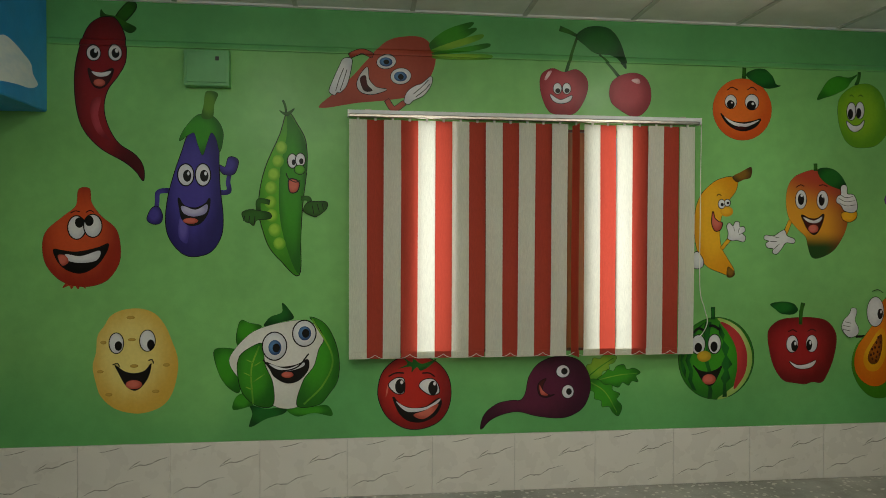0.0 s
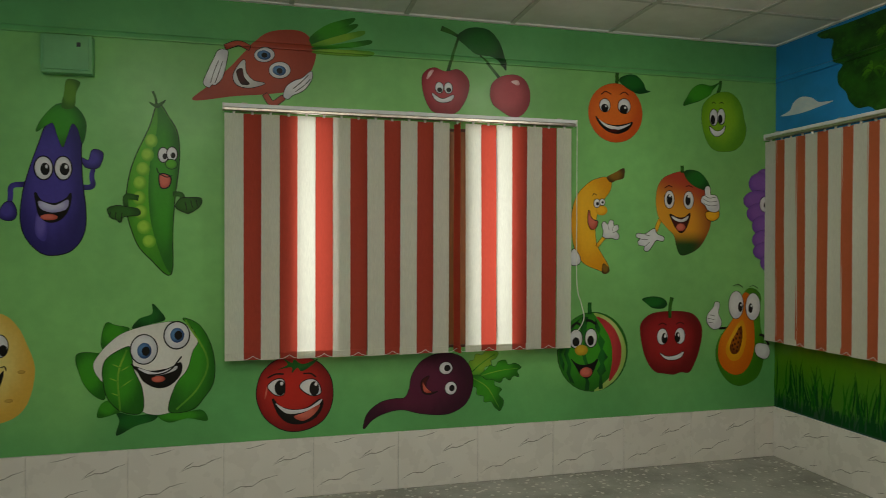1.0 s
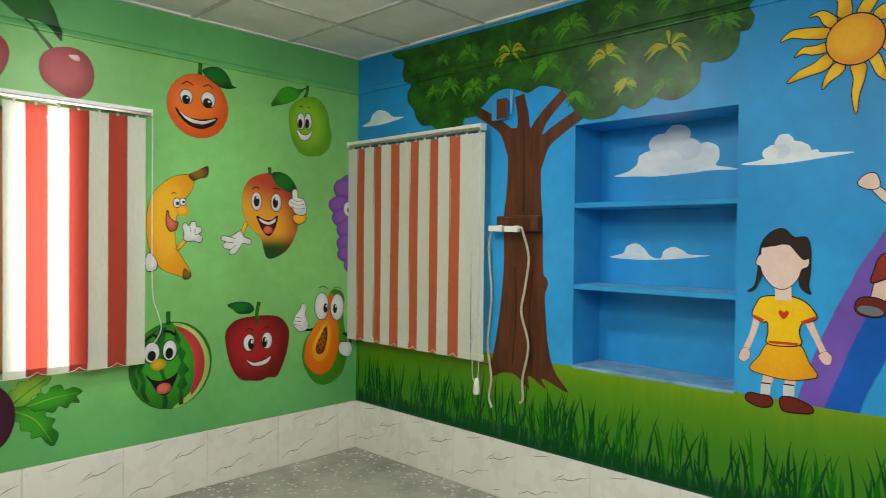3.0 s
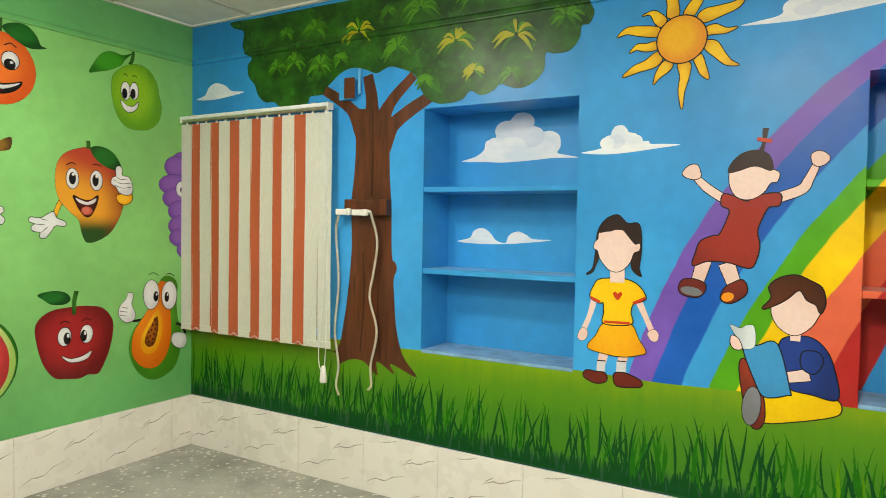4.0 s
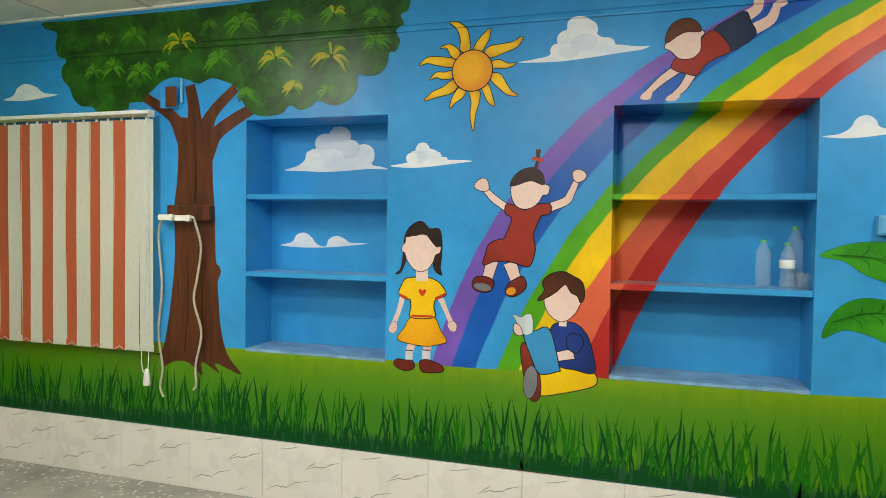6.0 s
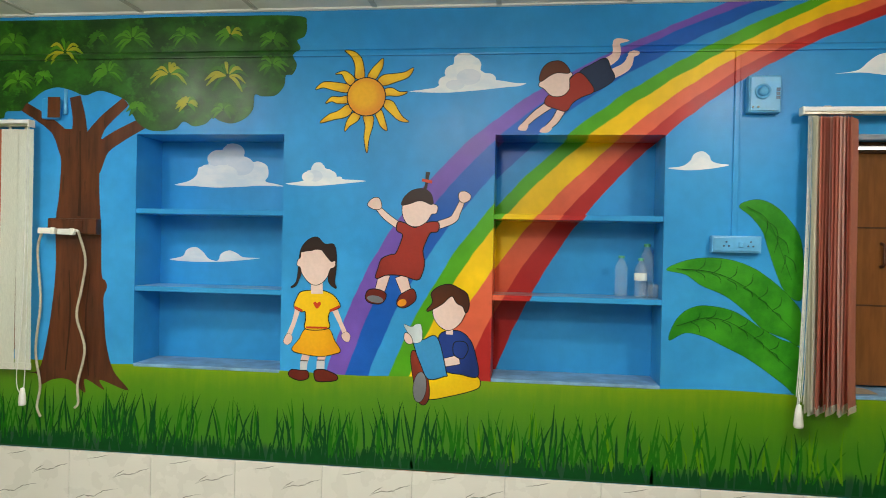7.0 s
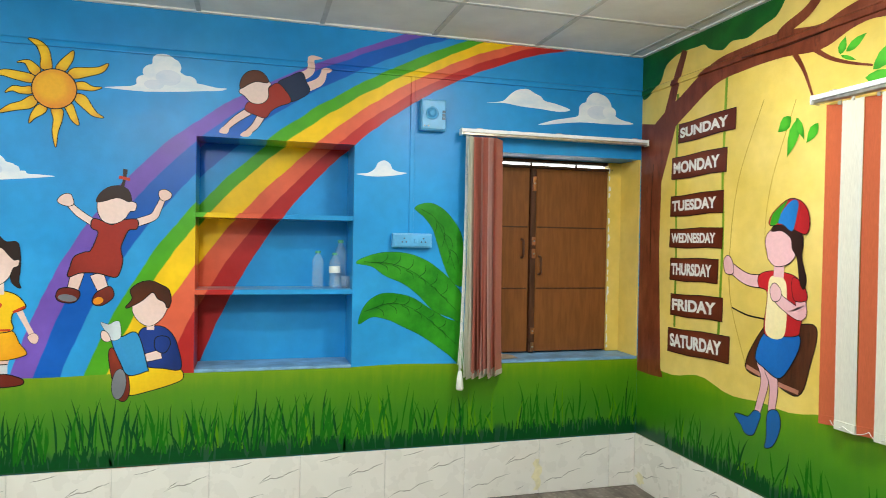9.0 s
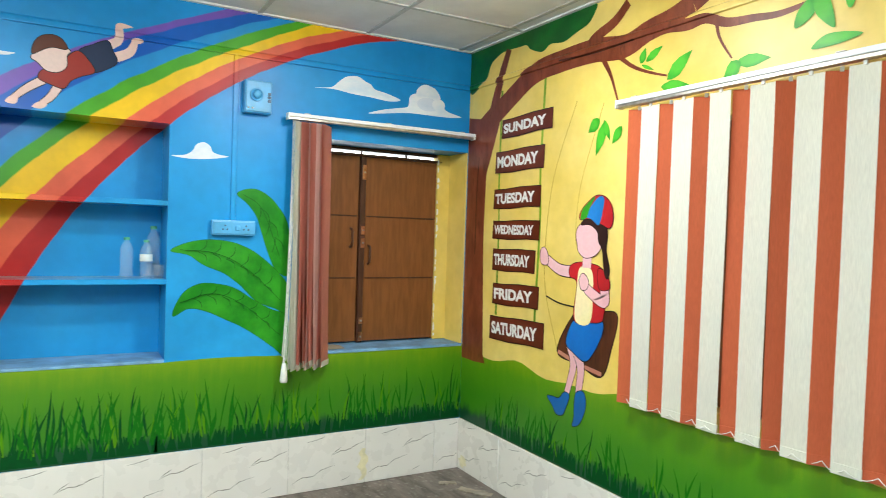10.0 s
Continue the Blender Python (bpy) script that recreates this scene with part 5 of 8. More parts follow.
motif("painted_cauliflower", "NORTH", (-0.640, 0.700), "white cauliflower in green leaves with a grinning face", "wall painting", [
    S("leaf", "b", "dark_leaf", [(-6.8, 20), (-3.8, 24.7), (2.2, 27.2), (2.4, 32.1), (5.7, 29), (8.3, 24), (1.4, 22)]),
    S("leaf", "b", "leaf_green", [(-20.8, 13.5), (-18.7, 22.9), (-14, 21.8), (-8, 20), (-14, 15.5), (-18.8, 10)], k=0.17),
    S("leaf", "b", "leaf_green", [(-31.6, 8.1), (-22.5, 8.6), (-18.3, 6.5), (-18.8, -5.8), (-19.5, -14.1), (-25.9, -10), (-30.1, -2)], k=0.18),
    S("leaf", "b", "dark_leaf", [(-13.7, -20.7), (-5.5, -22.7), (4.8, -22.1), (3.1, -25.6), (-5.5, -28), (-14, -32.1), (-12.7, -25.2)]),
    S("leaf", "b", "leaf_green", [(-22.5, -22.8), (-20.8, -16.2), (-15.7, -14.6), (-12.3, -19.9), (-14.9, -21.6)]),
    S("leaf", "b", "leaf_green", [(4.8, -23), (16.9, -22.4), (25.6, -21.7), (28.1, -27.3), (18.7, -25.6), (10, -27.2)]),
    S("curd", "b", "curd", [(-24.2, 2.2), (-20.8, 9.1), (-14, 16), (-7.2, 19.4), (3.1, 22), (13.5, 22.9), (21.3, 19.1), (23.9, 12.9), (23, 2.3), (18.7, -10), (11.7, -21.4), (-0.3, -22), (-10.6, -12.9), (-20, -5.7)], k=0.17),
    S("leaf", "b", "leaf_green", [(-20, 1.3), (-17.4, 6.5), (-8.9, 11.2), (-7.2, 8.1), (-6.3, 0.1), (-2.4, -9.6), (-2.4, -21), (-10.6, -20.8), (-17.4, -14.5), (-19.8, -5.7)], k=0.36),
    S("vein", "l", "leaf_light", [(-9.2, 9.8), (-13.2, -2.4), (-12.3, -19.9)], w=(0.85,)),
    S("leaf", "b", "leaf_green", [(16.6, 24.6), (23.9, 21.4), (29.1, 12.8), (31.6, 2.1), (30.9, -8.5), (26.5, -15.5), (21.3, -21.1), (11.7, -22.3), (10, -18.7), (13.5, -8.2), (18.7, -1.2), (21.3, 7.6), (23.9, 12.9), (21.3, 19.1)], k=0.34),
    S("vein", "l", "leaf_light", [(-12, 1.1), (-15.7, 2.9)], w=(0.51,)),
    S("vein", "l", "leaf_light", [(-12.7, -5.9), (-17.1, -3.7)], w=(0.51,)),
    S("vein", "l", "leaf_light", [(-12.3, -12.9), (-16.1, -11.1)], w=(0.51,)),
    S("vein", "l", "leaf_light", [(-12, -0.6), (-8, 1.9)], w=(0.54,)),
    S("vein", "l", "leaf_light", [(-12, -8.5), (-6.3, -4.6)], w=(0.54,)),
    S("vein", "l", "leaf_light", [(17.8, 23.6), (28.2, 4), (23.9, -10.2), (13.5, -20.9)], w=(0.90,)),
    S("eye", "o", "white", [(-1.4, 9.7), (5.9, 7, 0)], k=0.68),
    S("iris", "o", "iris_blue", [(-1.2, 9), (3.3, 3.9, 0)]),
    S("pupil", "o", "black", [(-0.5, 8.8), (1.9, 2.3, 0)]),
    S("eye", "o", "white", [(13.8, 16.2), (5.7, 6.5, 0)], k=0.72),
    S("iris", "o", "iris_blue", [(14, 16.2), (3.3, 3.7, 0)]),
    S("pupil", "o", "black", [(14.5, 16.2), (1.9, 2.3, 0)]),
    S("mouth", "b", "black", [(-5.8, 1.4), (1.4, -1.2), (10, -0.2), (15.5, 2.4), (15.5, -2.9), (10.9, -8.1), (4.8, -9.4), (-1.2, -6.1), (-3.8, -1.7)], k=0.36),
    S("teeth", "b", "white", [(-3.8, 0.6), (4.8, -2), (13.5, 1), (12.6, -1.4), (4.8, -3.4), (-1.7, -2.2)]),
    S("tongue", "o", "tongue", [(5.2, -5.2), (3.1, 1.6, 0)]),
    S("smile", "l", "black", [(-7.2, 2.8), (-4.6, 0.1), (1.4, -3), (10, -1.4), (16.1, 5.6)], w=(0.72,)),
])
motif("painted_tomato", "NORTH", (0.072, 0.541), "round red tomato with a wide grin painted under the blind", "wall painting", [
    S("body", "b", "tomato", [(-19.1, 1.6), (-16.8, 10.6), (-10.5, 16.9), (-2.4, 19), (7, 18.1), (14.6, 13.2), (19, 4.6), (18.7, -6.8), (13.7, -15.2), (4.3, -19.3), (-5.2, -18.7), (-13.6, -13.2), (-17.9, -5.9)], k=0.54),
    S("gleam", "b", "tongue", [(-15.3, -2.2), (-14.6, 2.5), (-13.5, 5.3), (-14.2, -0.3)]),
    S("calyx", "b", "dark_leaf", [(-7.1, 19.3), (-1.5, 16), (-0.4, 17.8), (4.2, 15.1), (11.7, 17.6), (7.6, 13.5), (3.4, 11.4), (1.2, 13.3), (-1.5, 10.7), (-1.9, 13.7), (-8.6, 12.7), (-3.7, 15.3)]),
    S("eye", "b", "white", [(-13.5, 4.2), (-9.9, 7.5), (-6, 7.4), (-5.2, 3.6), (-6, -0.2), (-9.9, -0.1)], k=0.57),
    S("pupil", "o", "black", [(-7.5, 3.3), (2.7, 3.9, 0)]),
    S("glint", "o", "white", [(-6.7, 5.5), (0.8, 1, 0)]),
    S("eye", "b", "white", [(2.7, 3.1), (5.1, 6.4), (9.9, 6.7), (12.7, 3.2), (12.8, -0.6), (8, -1.2)], k=0.57),
    S("pupil", "o", "black", [(9.9, 2.1), (2.5, 3.8, 0)]),
    S("glint", "o", "white", [(10.8, 4.4), (0.8, 1, 0)]),
    S("mouth", "b", "black", [(-11.2, -2.3), (-8, -6.1), (-1.4, -8.6), (6.1, -8), (12.8, -3.8), (14.1, -6.7), (10.9, -12.3), (4.3, -15.5), (-2.9, -14.8), (-8, -10.3)], k=0.57),
    S("teeth", "b", "white", [(-9.7, -4.6), (-3.3, -8.1), (6.1, -8), (13.7, -3.6), (11.8, -6.6), (4.2, -9.9), (-4.3, -10)]),
    S("tongue", "b", "tongue", [(-0.5, -12), (5.2, -9.9), (12.8, -6.3), (9.9, -11.3), (4.3, -14.4)]),
    S("brow", "l", "black", [(-13.7, 8.7), (-9.9, 10.5), (-5.6, 10.4)], w=(0.76,)),
    S("brow", "l", "black", [(4.2, 10.2), (8, 10.1), (10.8, 8.2)], w=(0.76,)),
])
motif("painted_beetroot", "NORTH", (0.874, 0.528), "dark purple beetroot with long tail and green leaves painted", "wall painting", [
    S("leaf", "b", "leaf_light", [(13.8, 9.8), (14.2, 14), (16.6, 14.8), (17.8, 17.9), (21.4, 17.4), (23.8, 19.3), (30.6, 18.8), (29.5, 15.3), (26.6, 14.2), (26.7, 11.5), (23, 10.4), (21.9, 6.9), (17.1, 6.2)], k=0.20),
    S("vein", "l", "leaf_green", [(15, 7.8), (21.4, 12.9), (29, 17.7)], w=(0.60, 0.40,)),
    S("leaf", "b", "leaf_green", [(19.1, 5.4), (24.5, 9.6), (25.9, 11.5), (29.1, 10.6), (31.1, 13.3), (35.1, 14), (36.8, 11.3), (40.8, 12), (44.5, 9.6), (42.1, 7.6), (43.3, 4.5), (39.7, 4.9), (37.7, 2.6), (34.4, 4.3), (32, 1.6), (27.5, 3.2), (23.9, 3.3)], k=0.20),
    S("vein", "l", "leaf_light", [(19.9, 5.7), (31.5, 8.2), (42.7, 9.2)], w=(0.57, 0.38,)),
    S("leaf", "b", "leaf_green", [(14.7, 5.9), (20.5, 6.1), (23.9, 3.3), (28.3, 3.2), (28.8, 0.1), (32.8, -2), (31.2, -5.1), (34.1, -9), (32.1, -14.1), (28.9, -12), (26.8, -8.9), (22.8, -8.8), (22.4, -5.6), (18.7, -4.4), (18.3, -0.8), (15.9, 0.8)], k=0.20),
    S("vein", "l", "leaf_light", [(16.3, 4.7), (24.5, -0.8), (31.3, -12.1)], w=(0.60, 0.40,)),
    S("body", "b", "beet", [(-44.4, -19.3), (-42.5, -11.7), (-35.7, -6.1), (-28, -4.4), (-22.5, -4.2), (-19.8, 0.2), (-18.2, 7.9), (-13.4, 14.9), (-5.5, 18.6), (3.4, 18.9), (10.4, 16), (15, 9.2), (15.9, 0.4), (12.5, -8.3), (5.6, -13), (-2.3, -14.3), (-14.2, -12.8), (-24, -10.3), (-32.8, -11.6), (-39.6, -14.7)], k=0.38),
    S("eye", "o", "white", [(0.7, 11), (3.6, 3.3, 0)], k=0.40),
    S("pupil", "o", "black", [(1.5, 11), (1.8, 1.8, 0)]),
    S("eye", "o", "white", [(3.5, -0.1), (3.2, 3.5, 0)], k=0.40),
    S("pupil", "o", "black", [(4.1, -0.1), (1.6, 1.8, 0)]),
    S("mouth", "b", "dark_red", [(-8.8, 7.1), (-10.4, 3.9), (-10.3, 0.6), (-6.8, -1.8), (-4, -1.5), (-8.3, -2.9), (-11.9, -1.9), (-13.3, 2), (-12.3, 5.3)], k=0.38),
    S("tongue", "b", "tongue", [(-12.3, 3.9), (-10.3, 0.6), (-7.4, -1.8), (-11.5, -1.3)]),
])
motif("painted_orange", "NORTH", (1.925, 2.114), "round orange fruit with a smile and one leaf painted", "wall painting", [
    S("body", "o", "orange", [(-2.5, -3.1), (17.4, 17.2, 0)], k=0.10),
    S("leaf", "b", "dark_leaf", [(-0.5, 16), (4.5, 19.3), (10.5, 19.5), (15.1, 15.8), (17.2, 11.5), (19.9, 10.6), (12.9, 9), (6.8, 10.8)], k=0.14),
    S("stem", "l", "stem_green", [(-1.6, 20.2), (-1.8, 14)], w=(2.24,)),
    S("eye", "o", "white", [(-9.4, 1), (3.3, 3.7, 0)], k=0.42),
    S("pupil", "o", "black", [(-9.5, -0.4), (2.3, 2.3, 0)]),
    S("glint", "o", "white", [(-8.8, 0.5), (0.6, 0.5, 0)]),
    S("eye", "o", "white", [(3, 1.1), (3.9, 4.2, 0)], k=0.45),
    S("pupil", "o", "black", [(2.7, -0.7), (2.7, 2.6, 0)]),
    S("glint", "o", "white", [(3.5, 0.2), (0.8, 0.7, 0)]),
    S("mouth", "b", "black", [(-15.3, -5.6), (-11.1, -8.9), (-3.5, -10.5), (4, -9.4), (8.3, -8.2), (5.6, -12.3), (-0.5, -14.9), (-6.5, -14.2), (-11.8, -10.9)], k=0.30),
    S("teeth", "b", "white", [(-13.3, -7.3), (-8.1, -10), (-0.5, -11), (7.3, -8.8), (4, -11.1), (-2, -13), (-8.8, -11.4)]),
    S("tongue", "o", "dark_red", [(-3.5, -13.6), (3.9, 1, 0)]),
    S("brow", "l", "dark_red", [(-12, 7.2), (-9, 9), (-5.5, 7.6)], w=(0.56,)),
    S("brow", "l", "dark_red", [(0.1, 7.8), (3.1, 9.3), (5.7, 7.7)], w=(0.56,)),
])
motif("painted_guava", "NORTH", (2.566, 2.098), "green pear-shaped guava with a smile and leaf painted", "wall painting", [
    S("leaf", "b", "leaf_green", [(-21.9, 5.3), (-18.9, 11.1), (-15.1, 16.2), (-9.7, 18.6), (-2.6, 18), (2.5, 19.9), (-1.5, 15.9), (-4.1, 12.2), (-11.1, 8.4), (-17.3, 6.4)], k=0.15),
    S("stem", "l", "stem_green", [(3.6, 21.4), (3.2, 17.5), (1.7, 13.8)], w=(1.96, 2.24,)),
    S("body", "b", "guava", [(2.1, 14.1), (9.2, 14.8), (14.8, 12), (18.8, 6.3), (20.2, -0.2), (21.9, -7.4), (19.9, -14.8), (14.4, -20), (7.4, -21.5), (0.3, -21), (-4.5, -17.4), (-7.7, -11), (-9.4, -2.4), (-8.6, 5.6), (-4.1, 10.8)], k=0.14),
    S("eye", "o", "white", [(-1, -1), (2.7, 4.9, 0)], k=0.42),
    S("pupil", "o", "black", [(-1.6, -2.5), (1.6, 2.9, 0)]),
    S("eye", "o", "white", [(4.2, -0.3), (2.5, 4.7, 0)], k=0.42),
    S("pupil", "o", "black", [(3.5, -1.8), (1.5, 2.8, 0)]),
    S("mouth", "b", "white", [(-4, -6.6), (0.1, -9.1), (4, -8.7), (6.7, -6), (5.6, -10), (1.4, -12.5), (-2.1, -10.9)], k=0.42),
    S("brow", "l", "black", [(-2.3, 7.4), (-1.1, 8.3), (0.2, 7.1)], w=(0.45,)),
    S("brow", "l", "black", [(3, 7.5), (4.3, 8.4), (5.8, 7.6)], w=(0.42,)),
])
motif("painted_banana", "NORTH", (1.788, 1.454), "yellow banana with eyes and white gloves painted beside blind", "wall painting", [
    S("body", "b", "banana", [(5.2, 25.3), (8.7, 23.7), (7.9, 17.7), (3.8, 12.2), (0.9, 7.2), (-1, 0.8), (-1.5, -6.3), (-0.4, -14.1), (3.4, -20.5), (7.3, -27.1), (5, -29.8), (-0.3, -28.3), (-8.5, -24.7), (-13.8, -17.7), (-16.2, -6.3), (-16, 5), (-12.7, 14.9), (-5.3, 22.1), (0.7, 24.7)], k=0.28),
    S("tip", "b", "banana_dark", [(3.5, -24.8), (6.8, -26.8), (7.7, -29.1), (5.9, -30.8), (2.9, -30.2)]),
    S("stem", "b", "banana_dark", [(5.7, 25.3), (10.5, 28), (16.8, 30.9), (16.5, 25.2), (12, 23.7), (8.4, 22.3)]),
    S("nose", "o", "banana", [(2.5, 6), (3.7, 2.9, 0)]),
    S("eye", "o", "white", [(-0.5, 10.1), (1.9, 2.4, 0)], k=0.42),
    S("pupil", "o", "black", [(-0.2, 9.8), (0.9, 1, 0)]),
    S("eye", "o", "white", [(2.8, 10.8), (1.7, 1.8, 0)], k=0.42),
    S("pupil", "o", "black", [(3.1, 10.7), (0.8, 0.7, 0)]),
    S("mouth", "b", "tongue", [(-5.6, 5.8), (-4.6, 2.2), (-2.1, 0.1), (-0.1, -0.6), (-1.3, -4.1), (-4.3, -4.6), (-6.1, -0.6)], k=0.56),
    S("brow", "l", "black", [(-3.5, 14.4), (-2.4, 15.6), (-0.8, 14.8)], w=(0.42,)),
    S("arm", "l", "banana", [(-0.4, -14.8), (2.6, -11.2), (5.6, -7.9)], w=(1.96,), k=0.28),
    S("glove", "b", "white", [(3.3, -9.1), (3.6, -6), (2.6, -2.3), (4.1, -0.5), (6.2, -2.2), (7.7, 0.2), (9.8, -0.2), (10.2, -2.7), (12.6, -2.5), (13.2, -4.8), (11.7, -6.2), (13.6, -8.3), (12.4, -10.8), (8.6, -9.9), (6, -10.2)], k=0.42),
    S("finger", "l", "black", [(6.6, -2.8), (7.2, -5.1)], w=(0.28,)),
    S("finger", "l", "black", [(9.9, -3.1), (9.3, -5.9)], w=(0.28,)),
    S("finger", "l", "black", [(12, -6.2), (9.6, -6.8)], w=(0.28,)),
    S("glove", "b", "white", [(-16.9, -21.9), (-16.4, -17.7), (-14.6, -16.5), (-12.3, -19.1), (-11.1, -21.9), (-11.8, -25), (-16, -25.6)], k=0.42),
])
motif("painted_mango", "NORTH", (2.317, 1.522), "red and yellow mango with thumb raised painted on wall", "wall painting", [
    S("arm", "l", "banana", [(-12.4, -5.7), (-15.4, -12.9)], w=(2.24,), k=0.28),
    S("glove", "b", "white", [(-18.5, -12.2), (-15.9, -11.2), (-14.3, -14.3), (-10, -16.1), (-10.3, -18.4), (-14.9, -18.1), (-17.6, -21.5), (-20.3, -24.4), (-22.8, -23.7), (-22.5, -21.5), (-26, -20.8), (-26.8, -18.7), (-25, -17.2), (-27.8, -16.1), (-27.2, -14.1), (-22.3, -14.4)], k=0.42),
    S("body", "b", "mango", [(-3.5, 22), (-10.4, 18.8), (-14.2, 13), (-15.1, 4.3), (-13.2, -4.3), (-7.7, -10.7), (-3, -15), (-1.3, -21.5), (1.3, -26.6), (7.2, -26.1), (14.9, -21.5), (21.1, -11.3), (22.8, -1.1), (22.4, 9), (19.2, 16.3), (11.3, 21.9), (3.5, 23.3)], k=0.14),
    S("leaf", "b", "dark_leaf", [(3.8, 23.3), (8.9, 24.5), (15.2, 22.7), (19.9, 17.7), (22, 11.7), (16.1, 12.6), (9.8, 15), (5.1, 19)]),
    S("stem", "l", "stem_green", [(2.3, 26.7), (2.5, 22.5)], w=(2.25,)),
    S("eye", "o", "white", [(-6.2, 6.3), (3.2, 5.2, 0)], k=0.42),
    S("pupil", "o", "black", [(-6.2, 6.4), (1.9, 3.2, 0)]),
    S("glint", "o", "white", [(-5.8, 8.5), (0.8, 0.8, 0)]),
    S("eye", "o", "white", [(6.8, 6.1), (3.3, 5.2, 0)], k=0.42),
    S("pupil", "o", "black", [(6.3, 6.1), (1.8, 3.2, 0)]),
    S("glint", "o", "white", [(6.9, 8.3), (0.8, 0.9, 0)]),
    S("mouth", "b", "dark_red", [(-5.8, -2.5), (-0.8, -4.5), (3.8, -4.4), (7.7, -2), (6.3, -7.8), (3.6, -12.5), (0.8, -13.1), (-2.3, -10), (-4.2, -6.4)], k=0.42),
    S("teeth", "b", "white", [(-4.6, -3.6), (1.5, -5.6), (6.6, -3.3), (5.4, -5.9), (1.5, -7.1), (-2.7, -5.9)]),
    S("tongue", "o", "tongue", [(1.4, -10.2), (3.1, 2.3, 0)]),
    S("cuff", "b", "banana", [(18.6, -1.2), (24.1, -0.4), (27.5, -0.4), (27.3, -4), (23.4, -6.2), (19.4, -4.8)], k=0.42),
    S("glove", "b", "white", [(17.9, 13.3), (19.5, 14.8), (21.4, 13.7), (21.7, 9.8), (25.5, 9.1), (27.5, 5.5), (27.8, 1.1), (24.9, -0.8), (20.1, 0.3), (18.1, 3.2), (15.2, 5.3), (16.1, 8.3), (18, 9.3)], k=0.42),
    S("finger", "l", "black", [(18, 9), (20.8, 7.6), (25.2, 8.2)], w=(0.30,)),
    S("finger", "l", "black", [(16.5, 7.2), (20.9, 5.3), (26.4, 5.9)], w=(0.28,)),
    S("finger", "l", "black", [(17.1, 4.3), (21.7, 2.9), (26.9, 3.6)], w=(0.28,)),
    S("finger", "l", "black", [(-22.6, -14.7), (-19.2, -15.5)], w=(0.28,)),
    S("finger", "l", "black", [(-24.7, -17.5), (-20.7, -17.5)], w=(0.30,)),
    S("finger", "l", "black", [(-22.2, -21.5), (-19.2, -19)], w=(0.30,)),
    S("brow", "l", "dark_red", [(-9.6, 13), (-6.9, 14.5), (-4.5, 13.7)], w=(0.56,)),
    S("brow", "l", "dark_red", [(4.5, 14.3), (7, 14.7), (9.5, 13.8)], w=(0.56,)),
])
